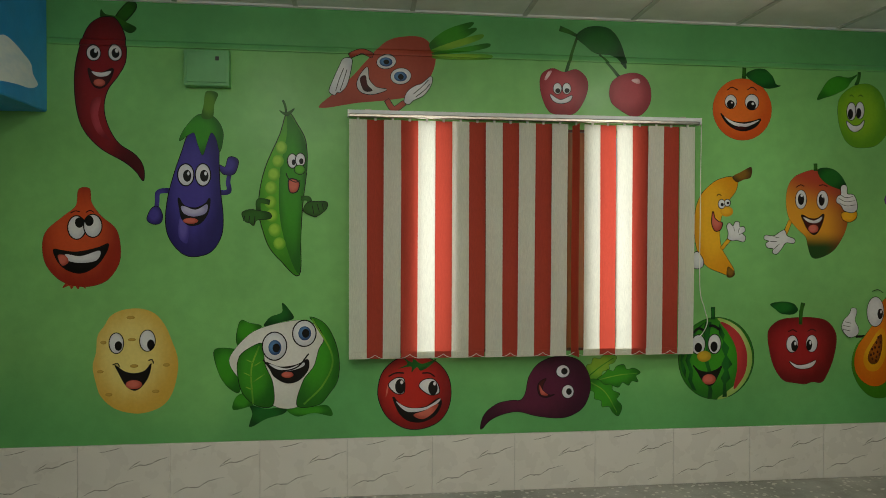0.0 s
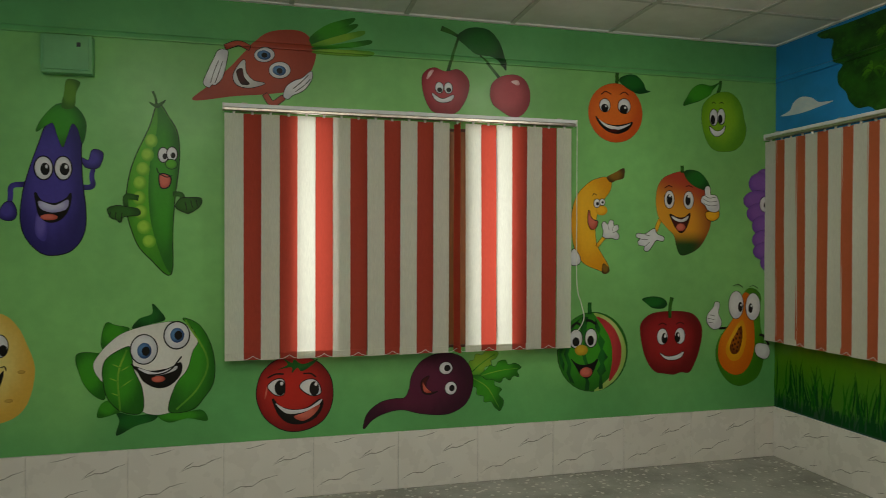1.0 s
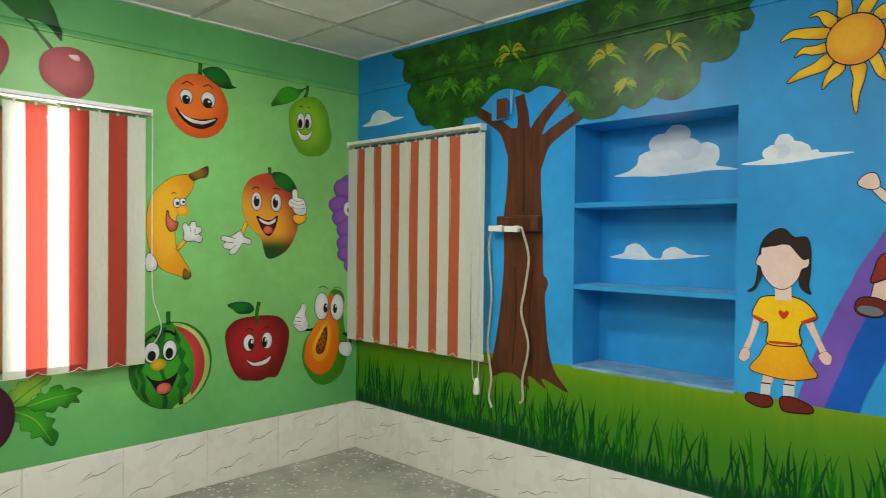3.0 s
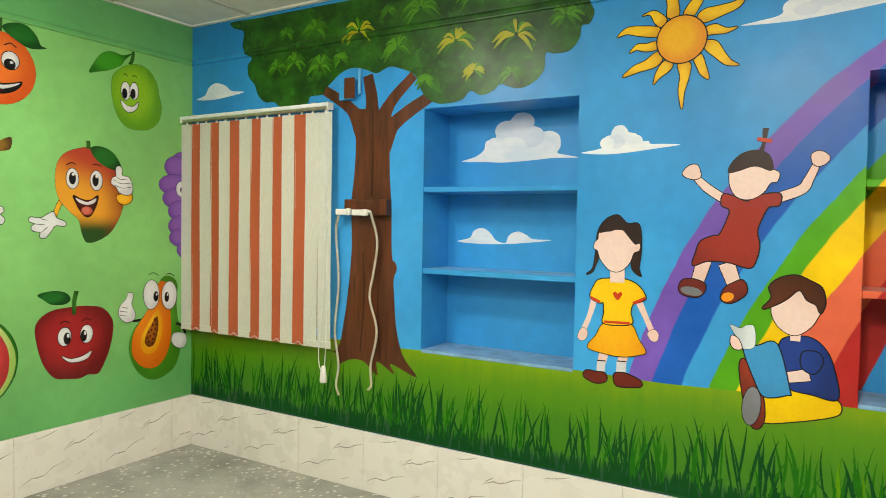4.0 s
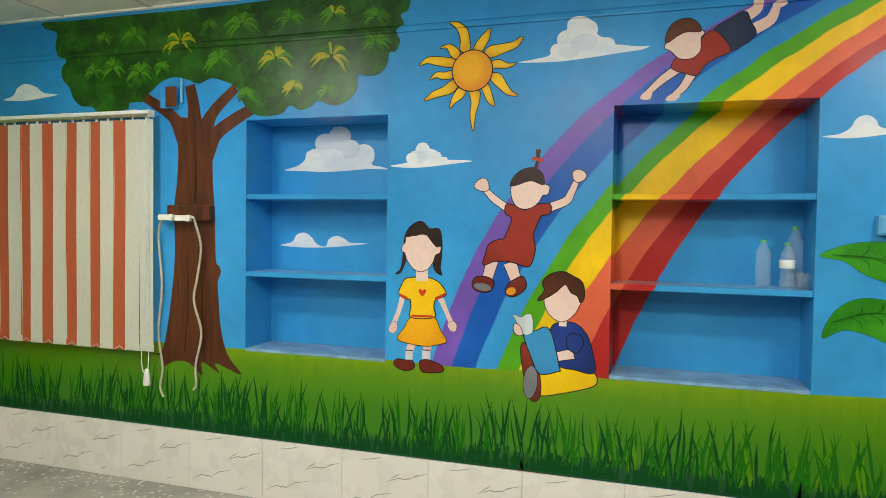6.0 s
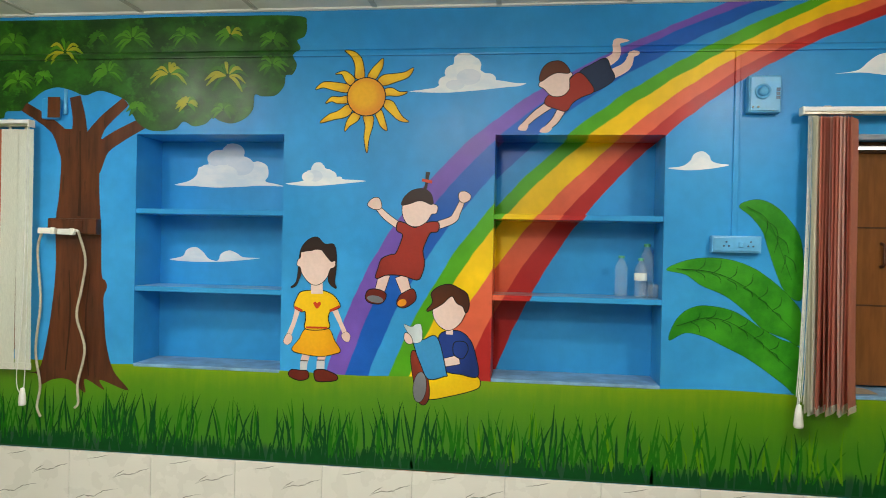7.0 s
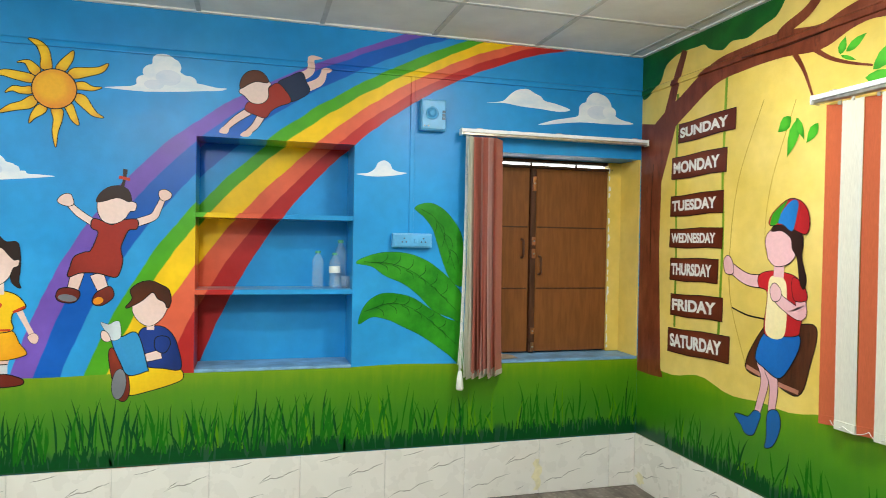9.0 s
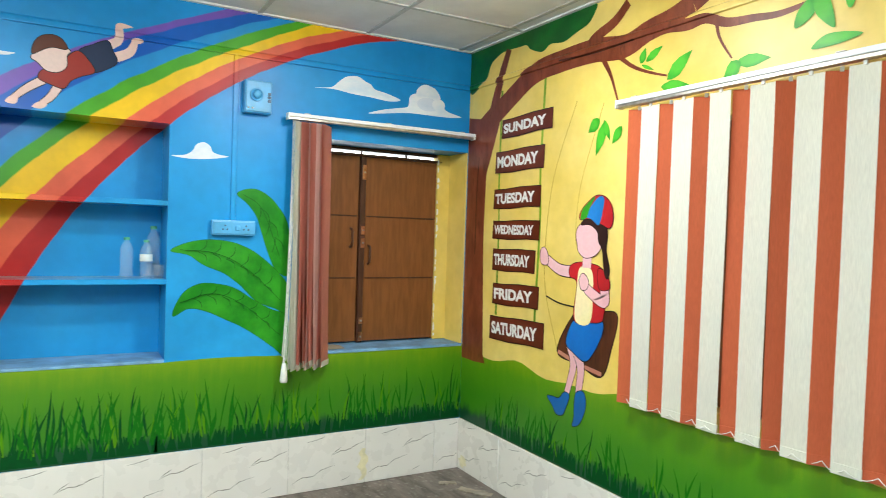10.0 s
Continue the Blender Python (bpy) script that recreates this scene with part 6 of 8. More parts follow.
motif("painted_watermelon", "NORTH", (1.761, 0.723), "striped green watermelon with red flesh side and smiling face", "wall painting", [
    S("rind", "o", "leaf_green", [(0, -2.9), (22.2, 22.9, 0)], k=0.28),
    S("rim", "b", "melon_rim", [(0.5, 18.9), (6.6, 18.1), (14.2, 13), (19.6, 4.3), (21.2, -4.4), (19, -13), (13.8, -20.1), (6.2, -24.9), (0.9, -25.3), (11.5, -17.2), (15.9, -4.3), (12.7, 8.7)]),
    S("flesh", "b", "melon_red", [(2, 17.4), (8.1, 15.2), (14.2, 9.4), (18, 0), (17.5, -10.1), (13.7, -17.2), (10.3, -20), (12.3, -8.5), (11.3, 3), (6.6, 11.6)]),
    S("stripe", "p", "dark_leaf", [(-7, 17.5), (-11.7, 11.9), (-14.4, 6.2), (-13.1, 1.9), (-15.8, -3.7), (-13.6, -9.5), (-14.2, -15.2), (-11.4, -21), (-14.1, -19.8), (-16.6, -14.4), (-15.7, -10.2), (-18.2, -3.7), (-16.1, 2), (-17.4, 5.5), (-13.8, 12.6)]),
    S("stripe", "p", "dark_leaf", [(1.3, 16.7), (4.8, 10.2), (3.9, 7.4), (7.6, 3), (6.1, -1.3), (9.5, -6.3), (6.8, -9.2), (8.4, -14.2), (5.7, -17), (6.4, -24.5), (3.7, -24.7), (4.2, -17), (2.6, -14.1), (4.7, -10.1), (2.9, -6.2), (4.9, -1.9), (2.8, 3.1), (3.9, 6.7), (1.2, 11)]),
    S("stripe", "p", "dark_leaf", [(-7, 17.5), (-3.1, 17.5), (-4.2, 10.4), (-2.7, 4.6), (-5.3, -2.5), (-3.1, -9.7), (-4.3, -14), (-2.1, -21.2), (-2.7, -25.2), (-5.1, -24.8), (-4.5, -19.7), (-6.4, -14.6), (-5.2, -9.9), (-7.4, -3.2), (-6, 3.2), (-7.8, 10.4)]),
    S("stripe", "p", "dark_leaf", [(-20, 4.9), (-18.2, 0.6), (-20, -3.7), (-17.8, -9.4), (-18.1, -13.7), (-20.2, -9.4), (-21.1, -3.7)]),
    S("stem", "l", "dark_leaf", [(-2.3, 25.8), (-2.2, 18.9)], w=(2.40,)),
    S("eye", "o", "white", [(-10.8, 5), (3.9, 5.2, 0)], k=0.56),
    S("pupil", "o", "black", [(-10.8, 3.3), (2.2, 2.6, 0)]),
    S("eye", "o", "white", [(-1.3, 5.2), (3.6, 5.2, 0)], k=0.60),
    S("pupil", "o", "black", [(-1.6, 3.7), (2.1, 2.9, 0)]),
    S("nose", "o", "melon_nose", [(-7.4, -1.6), (4.1, 3.1, 0)]),
    S("mouth", "b", "black", [(-13.7, -6.6), (-10.5, -9.3), (-5.2, -10.5), (0, -9.2), (3, -7.2), (0.8, -12.6), (-1.9, -17.2), (-5.2, -17.7), (-8.5, -14.6), (-11.2, -10.2)], k=0.30),
    S("tongue", "o", "tongue", [(-4.4, -14.5), (3.9, 2.9, 0)]),
    S("brow", "l", "black", [(-14.4, 11.2), (-10.7, 14), (-7.3, 12.5)], w=(1.40,)),
    S("brow", "l", "black", [(-4.7, 15.4), (-1.7, 15.2), (1.8, 13.1)], w=(1.50,)),
])
motif("painted_apple", "NORTH", (2.273, 0.774), "dark red apple with a calm smile and one leaf", "wall painting", [
    S("body", "b", "apple", [(-20.9, 4.1), (-18.7, 9.8), (-12.6, 13.4), (-3.3, 14.4), (6, 14.3), (14.6, 12.4), (19.9, 6.5), (20.9, -0.1), (18.8, -10.3), (15, -19), (11.9, -22.8), (6.4, -22.4), (1.8, -23.6), (-4.4, -22.7), (-10.6, -21.4), (-15.3, -16.3), (-18.8, -8.2)], k=0.10),
    S("leaf", "b", "dark_leaf", [(-19.6, 22.1), (-12.7, 23.5), (-5.7, 22.3), (-2.8, 18.8), (-5.7, 16.2), (-12.6, 16.6), (-16.5, 19.2)]),
    S("stem", "l", "stem_green", [(0.3, 22.7), (-1, 16.9), (-1.1, 10.4)], w=(2.55, 2.10,)),
    S("eye", "o", "white", [(-6.1, -0.6), (3.4, 4.7, 0)], k=0.45),
    S("pupil", "o", "black", [(-4.8, -1.6), (1.9, 3.1, 0)]),
    S("glint", "o", "white", [(-4.2, -0.3), (0.7, 1.1, 0)]),
    S("eye", "o", "white", [(5.7, -0.5), (3.3, 4.7, 0)], k=0.42),
    S("pupil", "o", "black", [(4.2, -1.3), (1.7, 3.1, 0)]),
    S("glint", "o", "white", [(4.8, 0), (0.6, 1.1, 0)]),
    S("mouth", "b", "white", [(-7.7, -10.4), (-3, -12.6), (3.2, -12.1), (8.2, -10.1), (6.3, -13.3), (1.7, -14.7), (-3.8, -14)], k=0.45),
    S("brow", "l", "dark_red", [(-8.7, 6.4), (-6, 7.5), (-3.5, 6.3)], w=(0.60,)),
    S("brow", "l", "dark_red", [(3, 6.5), (5.8, 7.7), (8.3, 6.5)], w=(0.56,)),
])
motif("painted_papaya", "NORTH", (2.734, 0.760), "halved orange papaya with big eyes and thumb up painted", "wall painting", [
    S("arm", "l", "black", [(-13.4, 4.5), (-9.3, 4.6), (-6.8, 4.9)], w=(1.40,)),
    S("pale_pink", "b", "papaya_skin", [(7.7, 28.8), (13.7, 27.3), (16.4, 22.7), (15.6, 16.2), (16.2, 5.2), (18.7, -5), (18.4, -16), (14.9, -25.2), (8.8, -29.5), (1.7, -31.2), (-5.1, -29.2), (-11.2, -23.3), (-15, -15.4), (-15.5, -8.2), (-12.8, -0.5), (-6.2, 6.9), (-0.5, 14.6), (3.5, 24.8)], k=0.11),
    S("flesh", "b", "papaya", [(4.1, 25.8), (8.3, 24.5), (10.1, 16.8), (11.3, 6.9), (11.9, -1.8), (11.3, -10.4), (8.2, -18.6), (2.9, -23.5), (-3.4, -24), (-9.6, -20.5), (-13.4, -14.7), (-13.9, -7.5), (-11.8, -0.6), (-6.8, 5.9), (-2.8, 11.7), (0.6, 18.7)], k=0.10),
    S("core", "b", "banana", [(3.5, 8.9), (5.9, 1.1), (5.3, -6.3), (2.9, -12.3), (-0.6, -15.4), (-5.1, -15.1), (-8.2, -11), (-7.9, -5.3), (-4, 1.4), (0, 7.2)]),
    S("seeds", "b", "seed_dark", [(2.3, 5.8), (3.2, -0.6), (2, -6.8), (0, -10.8), (-3.4, -11.5), (-5.7, -8.8), (-5.1, -4.7), (-2.3, 0.1)]),
    S("seed", "o", "dark_red", [(0.6, 3.9), (0.6, 0.8, 0)]),
    S("seed", "o", "dark_red", [(2, 1.1), (0.6, 0.8, 0)]),
    S("seed", "o", "dark_red", [(-0.6, 0.9), (0.6, 0.8, 0)]),
    S("seed", "o", "dark_red", [(1.1, -1.6), (0.6, 0.8, 0)]),
    S("seed", "o", "dark_red", [(-1.5, -1.9), (0.6, 0.8, 0)]),
    S("seed", "o", "dark_red", [(-3.3, -2.9), (0.6, 0.8, 0)]),
    S("seed", "o", "dark_red", [(0.1, -4.4), (0.6, 0.8, 0)]),
    S("seed", "o", "dark_red", [(-2.3, -5.3), (0.6, 0.8, 0)]),
    S("seed", "o", "dark_red", [(-4, -6.1), (0.6, 0.8, 0)]),
    S("seed", "o", "dark_red", [(-0.6, -7.3), (0.6, 0.8, 0)]),
    S("seed", "o", "dark_red", [(1.3, -5.9), (0.6, 0.8, 0)]),
    S("seed", "o", "dark_red", [(-3.1, -8.4), (0.6, 0.8, 0)]),
    S("seed", "o", "dark_red", [(-1, -9.5), (0.6, 0.8, 0)]),
    S("eye", "o", "white", [(-1.7, 18.7), (5.1, 8.4, 0)], k=0.40),
    S("pupil", "o", "black", [(1.3, 17.4), (1.7, 3, 0)]),
    S("glint", "o", "white", [(1.8, 18.6), (0.5, 0.9, 0)]),
    S("eye", "o", "white", [(10.3, 17.4), (5.1, 8.2, 0)], k=0.44),
    S("pupil", "o", "black", [(8.6, 16.5), (1.6, 3, 0)]),
    S("glint", "o", "white", [(9.1, 17.9), (0.5, 0.8, 0)]),
    S("glove", "b", "white", [(-17.3, 18.4), (-16.6, 20.7), (-13.9, 20.5), (-13.5, 18), (-14.4, 14), (-12.2, 9.2), (-12.8, 5.7), (-17.1, 4.2), (-20.8, 6.7), (-22.4, 9.9), (-21.3, 13.8), (-18.7, 16.5)], k=0.30),
    S("finger", "l", "black", [(-20.3, 13.1), (-16.6, 12.2)], w=(0.30,)),
    S("finger", "l", "black", [(-21.5, 11), (-17.1, 10.1)], w=(0.30,)),
    S("finger", "l", "black", [(-21.7, 8.8), (-17.3, 7.9)], w=(0.30,)),
    S("arm", "l", "black", [(14.9, -0.1), (18.1, -1), (21.9, -6.6)], w=(1.54,)),
    S("glove", "b", "white", [(13.1, -5.8), (17.4, -5.7), (21.2, -7), (22.5, -11.1), (20.6, -14.7), (16.8, -14.8), (13.1, -12.4), (11.8, -8.9)], k=0.33),
    S("brow", "l", "black", [(-4, 30.4), (-0.5, 31.3), (2.9, 29.5)], w=(0.40,)),
    S("brow", "l", "black", [(7.7, 29.9), (10.7, 30.3), (13.7, 28.6)], w=(0.44,)),
])
motif("painted_grapes", "NORTH", (2.913, 1.467), "bunch of purple grapes half hidden by the blind", "wall painting", [
    S("grape", "o", "grape", [(3.4, 27.7), (8.4, 4.6, 0)], k=0.12),
    S("grape", "o", "grape", [(-1.5, 22.6), (9.3, 6.9, 0)], k=0.12),
    S("grape", "o", "grape", [(-3.5, 12.1), (11.1, 6.3, 0)], k=0.12),
    S("grape", "o", "grape", [(0.5, 4.1), (12.7, 7, 0)], k=0.11),
    S("grape", "o", "grape", [(3.2, -3.4), (11.5, 7, 0)], k=0.12),
    S("grape", "o", "grape", [(1.8, -12.2), (10, 6.4, 0)], k=0.12),
    S("grape", "o", "grape", [(2.5, -19.2), (10.1, 5.8, 0)], k=0.12),
    S("grape", "o", "grape", [(5.9, -26.4), (8.2, 5.9, 0)], k=0.11),
    S("eye", "o", "white", [(0.5, 9.9), (3.2, 4.5, 0)], k=0.44),
    S("pupil", "o", "black", [(1.3, 9.4), (1.4, 1.9, 0)]),
])
motif("painted_cloud", "BEAM", (2.676, 2.126), "small white cloud painted on the blue beam", "wall painting", [
    S("cloud", "b", "cloud", [(-22.2, 5.2), (-11.6, 10.5), (-6, 11.7), (1.2, 10.5), (8.8, 8), (15.8, 5.1), (17.7, 0.7), (22.4, -3.3), (15, -6.6), (2.5, -7.5), (-11.8, -9.2), (-22.4, -11.7)]),
])
motif("painted_tree", "EAST", (-1.548, 1.568), "brown tree with a broad leafy green crown painted on wall", "wall painting", [
    S("trunk", "b", "bark", [(-20.6, 39.3), (-19, 23.3), (-19.8, 5.6), (-21.5, -8.6), (-20.9, -30), (-22.4, -49.7), (-25.7, -71.5), (-29.7, -85.4), (-37.1, -86.6), (-29.7, -88.1), (-29, -93.4), (-21.1, -90), (-12.2, -90), (-3.5, -96.2), (-3.6, -89.1), (7, -94.2), (4.9, -89.2), (20.3, -93.9), (12.1, -84.2), (7.9, -70.8), (6.4, -55.4), (5.9, -46.8), (7.7, -41.5), (6.7, -38.1), (4.6, -34.7), (4, -12.3), (2.7, 5), (2.5, 22.2), (4.1, 34.1)]),
    S("bough", "l", "bark", [(-10.2, 24.6), (-9, 42), (-11.7, 56.2)], w=(12.60, 7.56, 6.12,)),
    S("bough", "l", "bark", [(-5.9, 26.1), (2.4, 41.1), (16.3, 53.6)], w=(11.90, 6.46, 5.10,)),
    S("bough", "l", "bark", [(-2.1, 19.8), (4.2, 29.8), (13.4, 36.1), (26.3, 42.7)], w=(11.22, 7.48, 6.80, 5.78,)),
    S("bough", "l", "bark", [(-13.7, 27.4), (-22.9, 40.3), (-41.9, 52.1)], w=(11.88, 6.12, 5.04,)),
    S("groove", "l", "bark_dark", [(-8.3, -5.3), (-8, 14), (-8.6, 38.5)], w=(1.70, 1.02, 0.68,)),
    S("groove", "l", "bark_dark", [(-14.5, -84.9), (-12.4, -56.4), (-13.4, -33.4)], w=(0.72, 1.08, 0.54,)),
    S("groove", "l", "bark_dark", [(-1.5, -87.2), (-3.7, -59.4), (-1.8, -34.9)], w=(0.68, 1.02, 0.51,)),
    S("crown", "b", "crown", [(-111, 96.2), (-89.6, 95.8), (-50.4, 95.8), (-5.3, 95.5), (35.5, 96), (70.8, 95.9), (106.2, 95.2), (110.9, 91.4), (110.1, 85.3), (106.2, 83.1), (108, 79.2), (104.5, 75.4), (106.2, 71), (104.1, 66.4), (100.8, 65.9), (99.9, 60.8), (95.7, 56.2), (89, 55.6), (84.8, 56.3), (84.1, 49.4), (80, 44.7), (73.2, 42.2), (66.7, 43.6), (63.2, 45.2), (59.3, 42.1), (53.1, 40.8), (47.7, 43.2), (43.4, 39.5), (35.3, 38.4), (28.9, 39.1), (23.3, 42.5), (20, 47.1), (16.5, 53.8), (8, 57.6), (1.4, 59), (-6.2, 56.7), (-13.9, 59.4), (-21.7, 60.9), (-29.5, 58.9), (-35.3, 54.7), (-39.2, 52.2), (-42.1, 48.9), (-50.1, 48.5), (-52.1, 45.1), (-61.2, 44.5), (-71.5, 44.6), (-76.8, 47.6), (-84.1, 48.3), (-89.5, 53.1), (-91.8, 58.4), (-96.8, 63.8), (-97.4, 70), (-94.3, 73.8), (-99.7, 77.1), (-102, 82.5), (-100.9, 89.6), (-108.7, 92.5)]),
])
motif("painted_sun", "EAST", (-0.145, 2.096), "golden sun with twelve curling rays painted on blue wall", "wall painting", [
    S("ray", "b", "sun_yellow", [(-4.3, 11.7), (-4.5, 17), (-6.2, 21.6), (-9.5, 24.8), (-5.5, 24.3), (-1.8, 21.5), (-0.4, 16.9), (-0.2, 11.6)], k=0.48),
    S("ray", "b", "sun_yellow", [(1.9, 11.9), (3.4, 15.2), (6.4, 18.5), (9.2, 20.8), (9, 16.9), (7.5, 13.9), (5.4, 10.9)], k=0.45),
    S("ray", "b", "sun_yellow", [(7, 10.3), (9.7, 12.8), (15.1, 13.4), (20.1, 14.1), (24.2, 16.1), (22, 12), (16, 9.6), (9.6, 7.8)], k=0.45),
    S("ray", "b", "sun_yellow", [(10.2, 5.7), (13.8, 6.5), (17.7, 4.6), (21.5, 4.5), (17.7, 2.8), (13.1, 2.9), (10.3, 3)], k=0.45),
    S("ray", "b", "sun_yellow", [(10.4, 0.6), (14.4, -0.1), (17.2, -4.4), (19.6, -7.7), (22.4, -9.8), (17.8, -9.2), (13.7, -5.8), (10.2, -2.4)], k=0.45),
    S("ray", "b", "sun_yellow", [(5.9, -5.2), (8.7, -4.2), (10.4, -8.3), (11.8, -13.9), (8.9, -12.1), (7.3, -9)], k=0.45),
    S("ray", "b", "sun_yellow", [(0.2, -7.1), (4.7, -7.2), (4.6, -12), (2.9, -18.1), (2.1, -24.9), (0.7, -18), (1.1, -12)], k=0.45),
    S("ray", "b", "sun_yellow", [(-5.1, -5.5), (-1.9, -6.6), (-2.8, -9.2), (-6.8, -11.9), (-9.1, -14.3), (-8.1, -9.6)], k=0.45),
    S("ray", "b", "sun_yellow", [(-7.9, -1.5), (-5.8, -4.3), (-8.5, -7.3), (-14.9, -8.7), (-21.6, -10.2), (-17.4, -6.4), (-12.6, -4.5)], k=0.45),
    S("ray", "b", "sun_yellow", [(-8.5, 2.6), (-8.1, -0.4), (-12.7, -0.8), (-16, 0.2), (-19, -0.7), (-16, 2.3), (-12, 2.2)], k=0.45),
    S("ray", "b", "sun_yellow", [(-7.4, 7.9), (-8.3, 4.6), (-15.3, 5.7), (-20.2, 7), (-24.2, 6.2), (-20.3, 9.5), (-13.8, 9.3)], k=0.45),
    S("ray", "b", "sun_yellow", [(-4.6, 10.6), (-6.6, 8.2), (-9, 9.8), (-11.1, 13.4), (-14.3, 13.5), (-10, 14.9), (-6.8, 13.3)], k=0.45),
    S("disc", "o", "sun_gold", [(1.3, 2.3), (9.3, 9.1, 0)], k=0.60),
])
motif("painted_cloud", "EAST", (0.360, 2.230), "white cloud with a flat base painted on blue wall", "wall painting", [
    S("cloud", "b", "cloud", [(-14.7, -6.5), (-11.8, -2.9), (-10.4, -0.7), (-9.8, 2.5), (-6.9, 4.3), (-6.3, 7.9), (-2.6, 9.3), (1.8, 8.7), (4.8, 6.1), (5.6, 2.4), (7.9, 0.2), (11.5, -0.7), (13.3, -3.2), (17.3, -3.9), (23.1, -4.9), (28, -5), (24.5, -6.4), (17.4, -7), (6, -8.2), (-5.7, -9.1), (-11.6, -9.3), (-20.6, -9.1), (-27.9, -8.6), (-20.7, -7.6)]),
    S("puff", "o", "cloud", [(-1.7, 4.9), (4.4, 4.4, 0)]),
    S("puff", "o", "cloud", [(-6.8, 0.3), (4.2, 3.8, 0)]),
    S("puff", "o", "cloud", [(2.7, 3.5), (3.8, 4.1, 0)]),
    S("puff", "o", "cloud_shade", [(0.7, -1.8), (5.9, 3.8, 0)]),
    S("puff", "o", "cloud", [(9.9, -3.1), (3.8, 2.9, 0)]),
    S("puff", "o", "cloud", [(-10.3, -4.4), (3.6, 3, 0)]),
    S("puff", "o", "cloud_shade", [(-5.8, -5.6), (4.5, 2.4, 0)]),
])
motif("painted_cloud", "EAST", (-0.328, 1.740), "small white cloud painted beside the shelf niche", "wall painting", [
    S("cloud", "b", "cloud", [(-20.2, -4.8), (-13.6, -3.7), (-10.3, -2.4), (-9.6, 1.5), (-7.2, 2.3), (-6, 5.4), (-2.4, 5.7), (-0.4, 3.1), (2.9, 2), (4.2, -0.8), (7.8, -1.1), (8.8, -2.3), (13.9, -2.5), (20.2, -3.1), (12.3, -4.1), (-0.5, -5.4), (-10.2, -5.8)]),
    S("puff", "o", "cloud", [(-3.9, 2.3), (3.6, 3.4, 0)]),
    S("puff", "o", "cloud_shade", [(-5.5, -0.8), (3.9, 2.8, 0)]),
    S("puff", "o", "cloud", [(2.6, -0.8), (2.9, 2.5, 0)]),
    S("puff", "o", "cloud", [(-9.1, -1.2), (3, 2.5, 0)]),
])
motif("painted_cloud", "EAST", (2.272, 2.246), "thin white cloud painted over the window", "wall painting", [
    S("cloud", "b", "cloud", [(-25.5, -3.6), (-18.4, -2.6), (-14.9, -1.3), (-11.5, 2), (-7.2, 4.9), (-1, 5.8), (3.4, 3.7), (7, 2.3), (9.7, -0.1), (16.8, -1.4), (25.6, -4.1), (18.7, -5.7), (6.3, -4.8), (-4.3, -4.3), (-14.9, -3.1)]),
])
motif("painted_cloud", "EAST", (2.638, 2.211), "puffy white cloud painted over the window", "wall painting", [
    S("cloud", "b", "cloud", [(-30.3, -10.5), (-21.2, -7.2), (-11.9, -5.3), (-6.1, -3.7), (-5, 0.7), (-1.5, 3.1), (0.1, 7.5), (5.5, 10), (11.6, 8.7), (15.3, 4.2), (14.7, -0.1), (17.9, -2.1), (21.6, -4), (30.3, -6.1), (19.2, -7.2), (4.7, -7.3), (-7.2, -7.6)]),
    S("puff", "o", "cloud", [(5.6, 5.3), (5.8, 5.2, 0)]),
    S("puff", "o", "cloud", [(-0.2, 0.6), (5.2, 3.9, 0)]),
    S("puff", "o", "cloud_shade", [(7, -1.1), (7.2, 3.9, 0)]),
    S("puff", "o", "cloud", [(14.2, -0.6), (4.4, 3.5, 0)]),
])
motif("painted_cloud", "EAST", (1.434, 1.817), "little white cloud painted under the isolator switch", "wall painting", [
    S("cloud", "b", "cloud", [(-13.6, -3.5), (-7.3, -2.5), (-3.8, -0.1), (-2.1, 3), (1.4, 4.4), (4.5, 2.6), (5.7, 0.1), (8.7, -1.2), (13.6, -1.9), (6.1, -3.5), (-4.6, -4.4)]),
])
motif("painted_cloud", "EAST", (-2.754, 2.145), "little white cloud painted above the blind", "wall painting", [
    S("cloud", "b", "cloud", [(-20.2, -3.7), (-13, -1.6), (-9.7, 2.7), (-3.7, 4.8), (4.1, 2.8), (10, -0.9), (20.2, -2.3), (7.8, -3.9), (-6, -4.8)]),
])
motif("painted_cloud", "NICHE", (-0.940, 1.808), "big pale cloud painted at the back of the niche", "wall painting", [
    S("cloud", "b", "cloud", [(-30.8, -10.7), (-23.1, -8.6), (-18.4, -5.4), (-17, -1.1), (-12, 0.1), (-10.8, 5.9), (-5.6, 8.1), (-2.2, 8.8), (-1, 11.5), (4.6, 11.5), (7.8, 8.4), (7.9, 4.1), (12.2, 1.9), (16.8, 2.3), (21.4, -0.1), (22.1, -5.2), (20.7, -8.3), (26.2, -9.6), (30.9, -10.9), (19, -10.6), (8, -11.3), (-6.9, -11.9), (-18.3, -11.3)]),
    S("puff", "o", "cloud_shade", [(2.3, 7), (6.4, 4.8, 0)]),
    S("puff", "o", "cloud_shade", [(-5.8, 3.6), (6.4, 4.8, 0)]),
    S("puff", "o", "cloud", [(16, -2.7), (5.8, 4.8, 0)]),
    S("puff", "o", "cloud", [(-11.9, -3.7), (5.3, 4.2, 0)]),
    S("puff", "o", "cloud_shade", [(6.7, -0.1), (7.4, 5.2, 0)]),
    S("puff", "o", "cloud", [(-3.4, -4.5), (8.4, 4.8, 0)]),
])
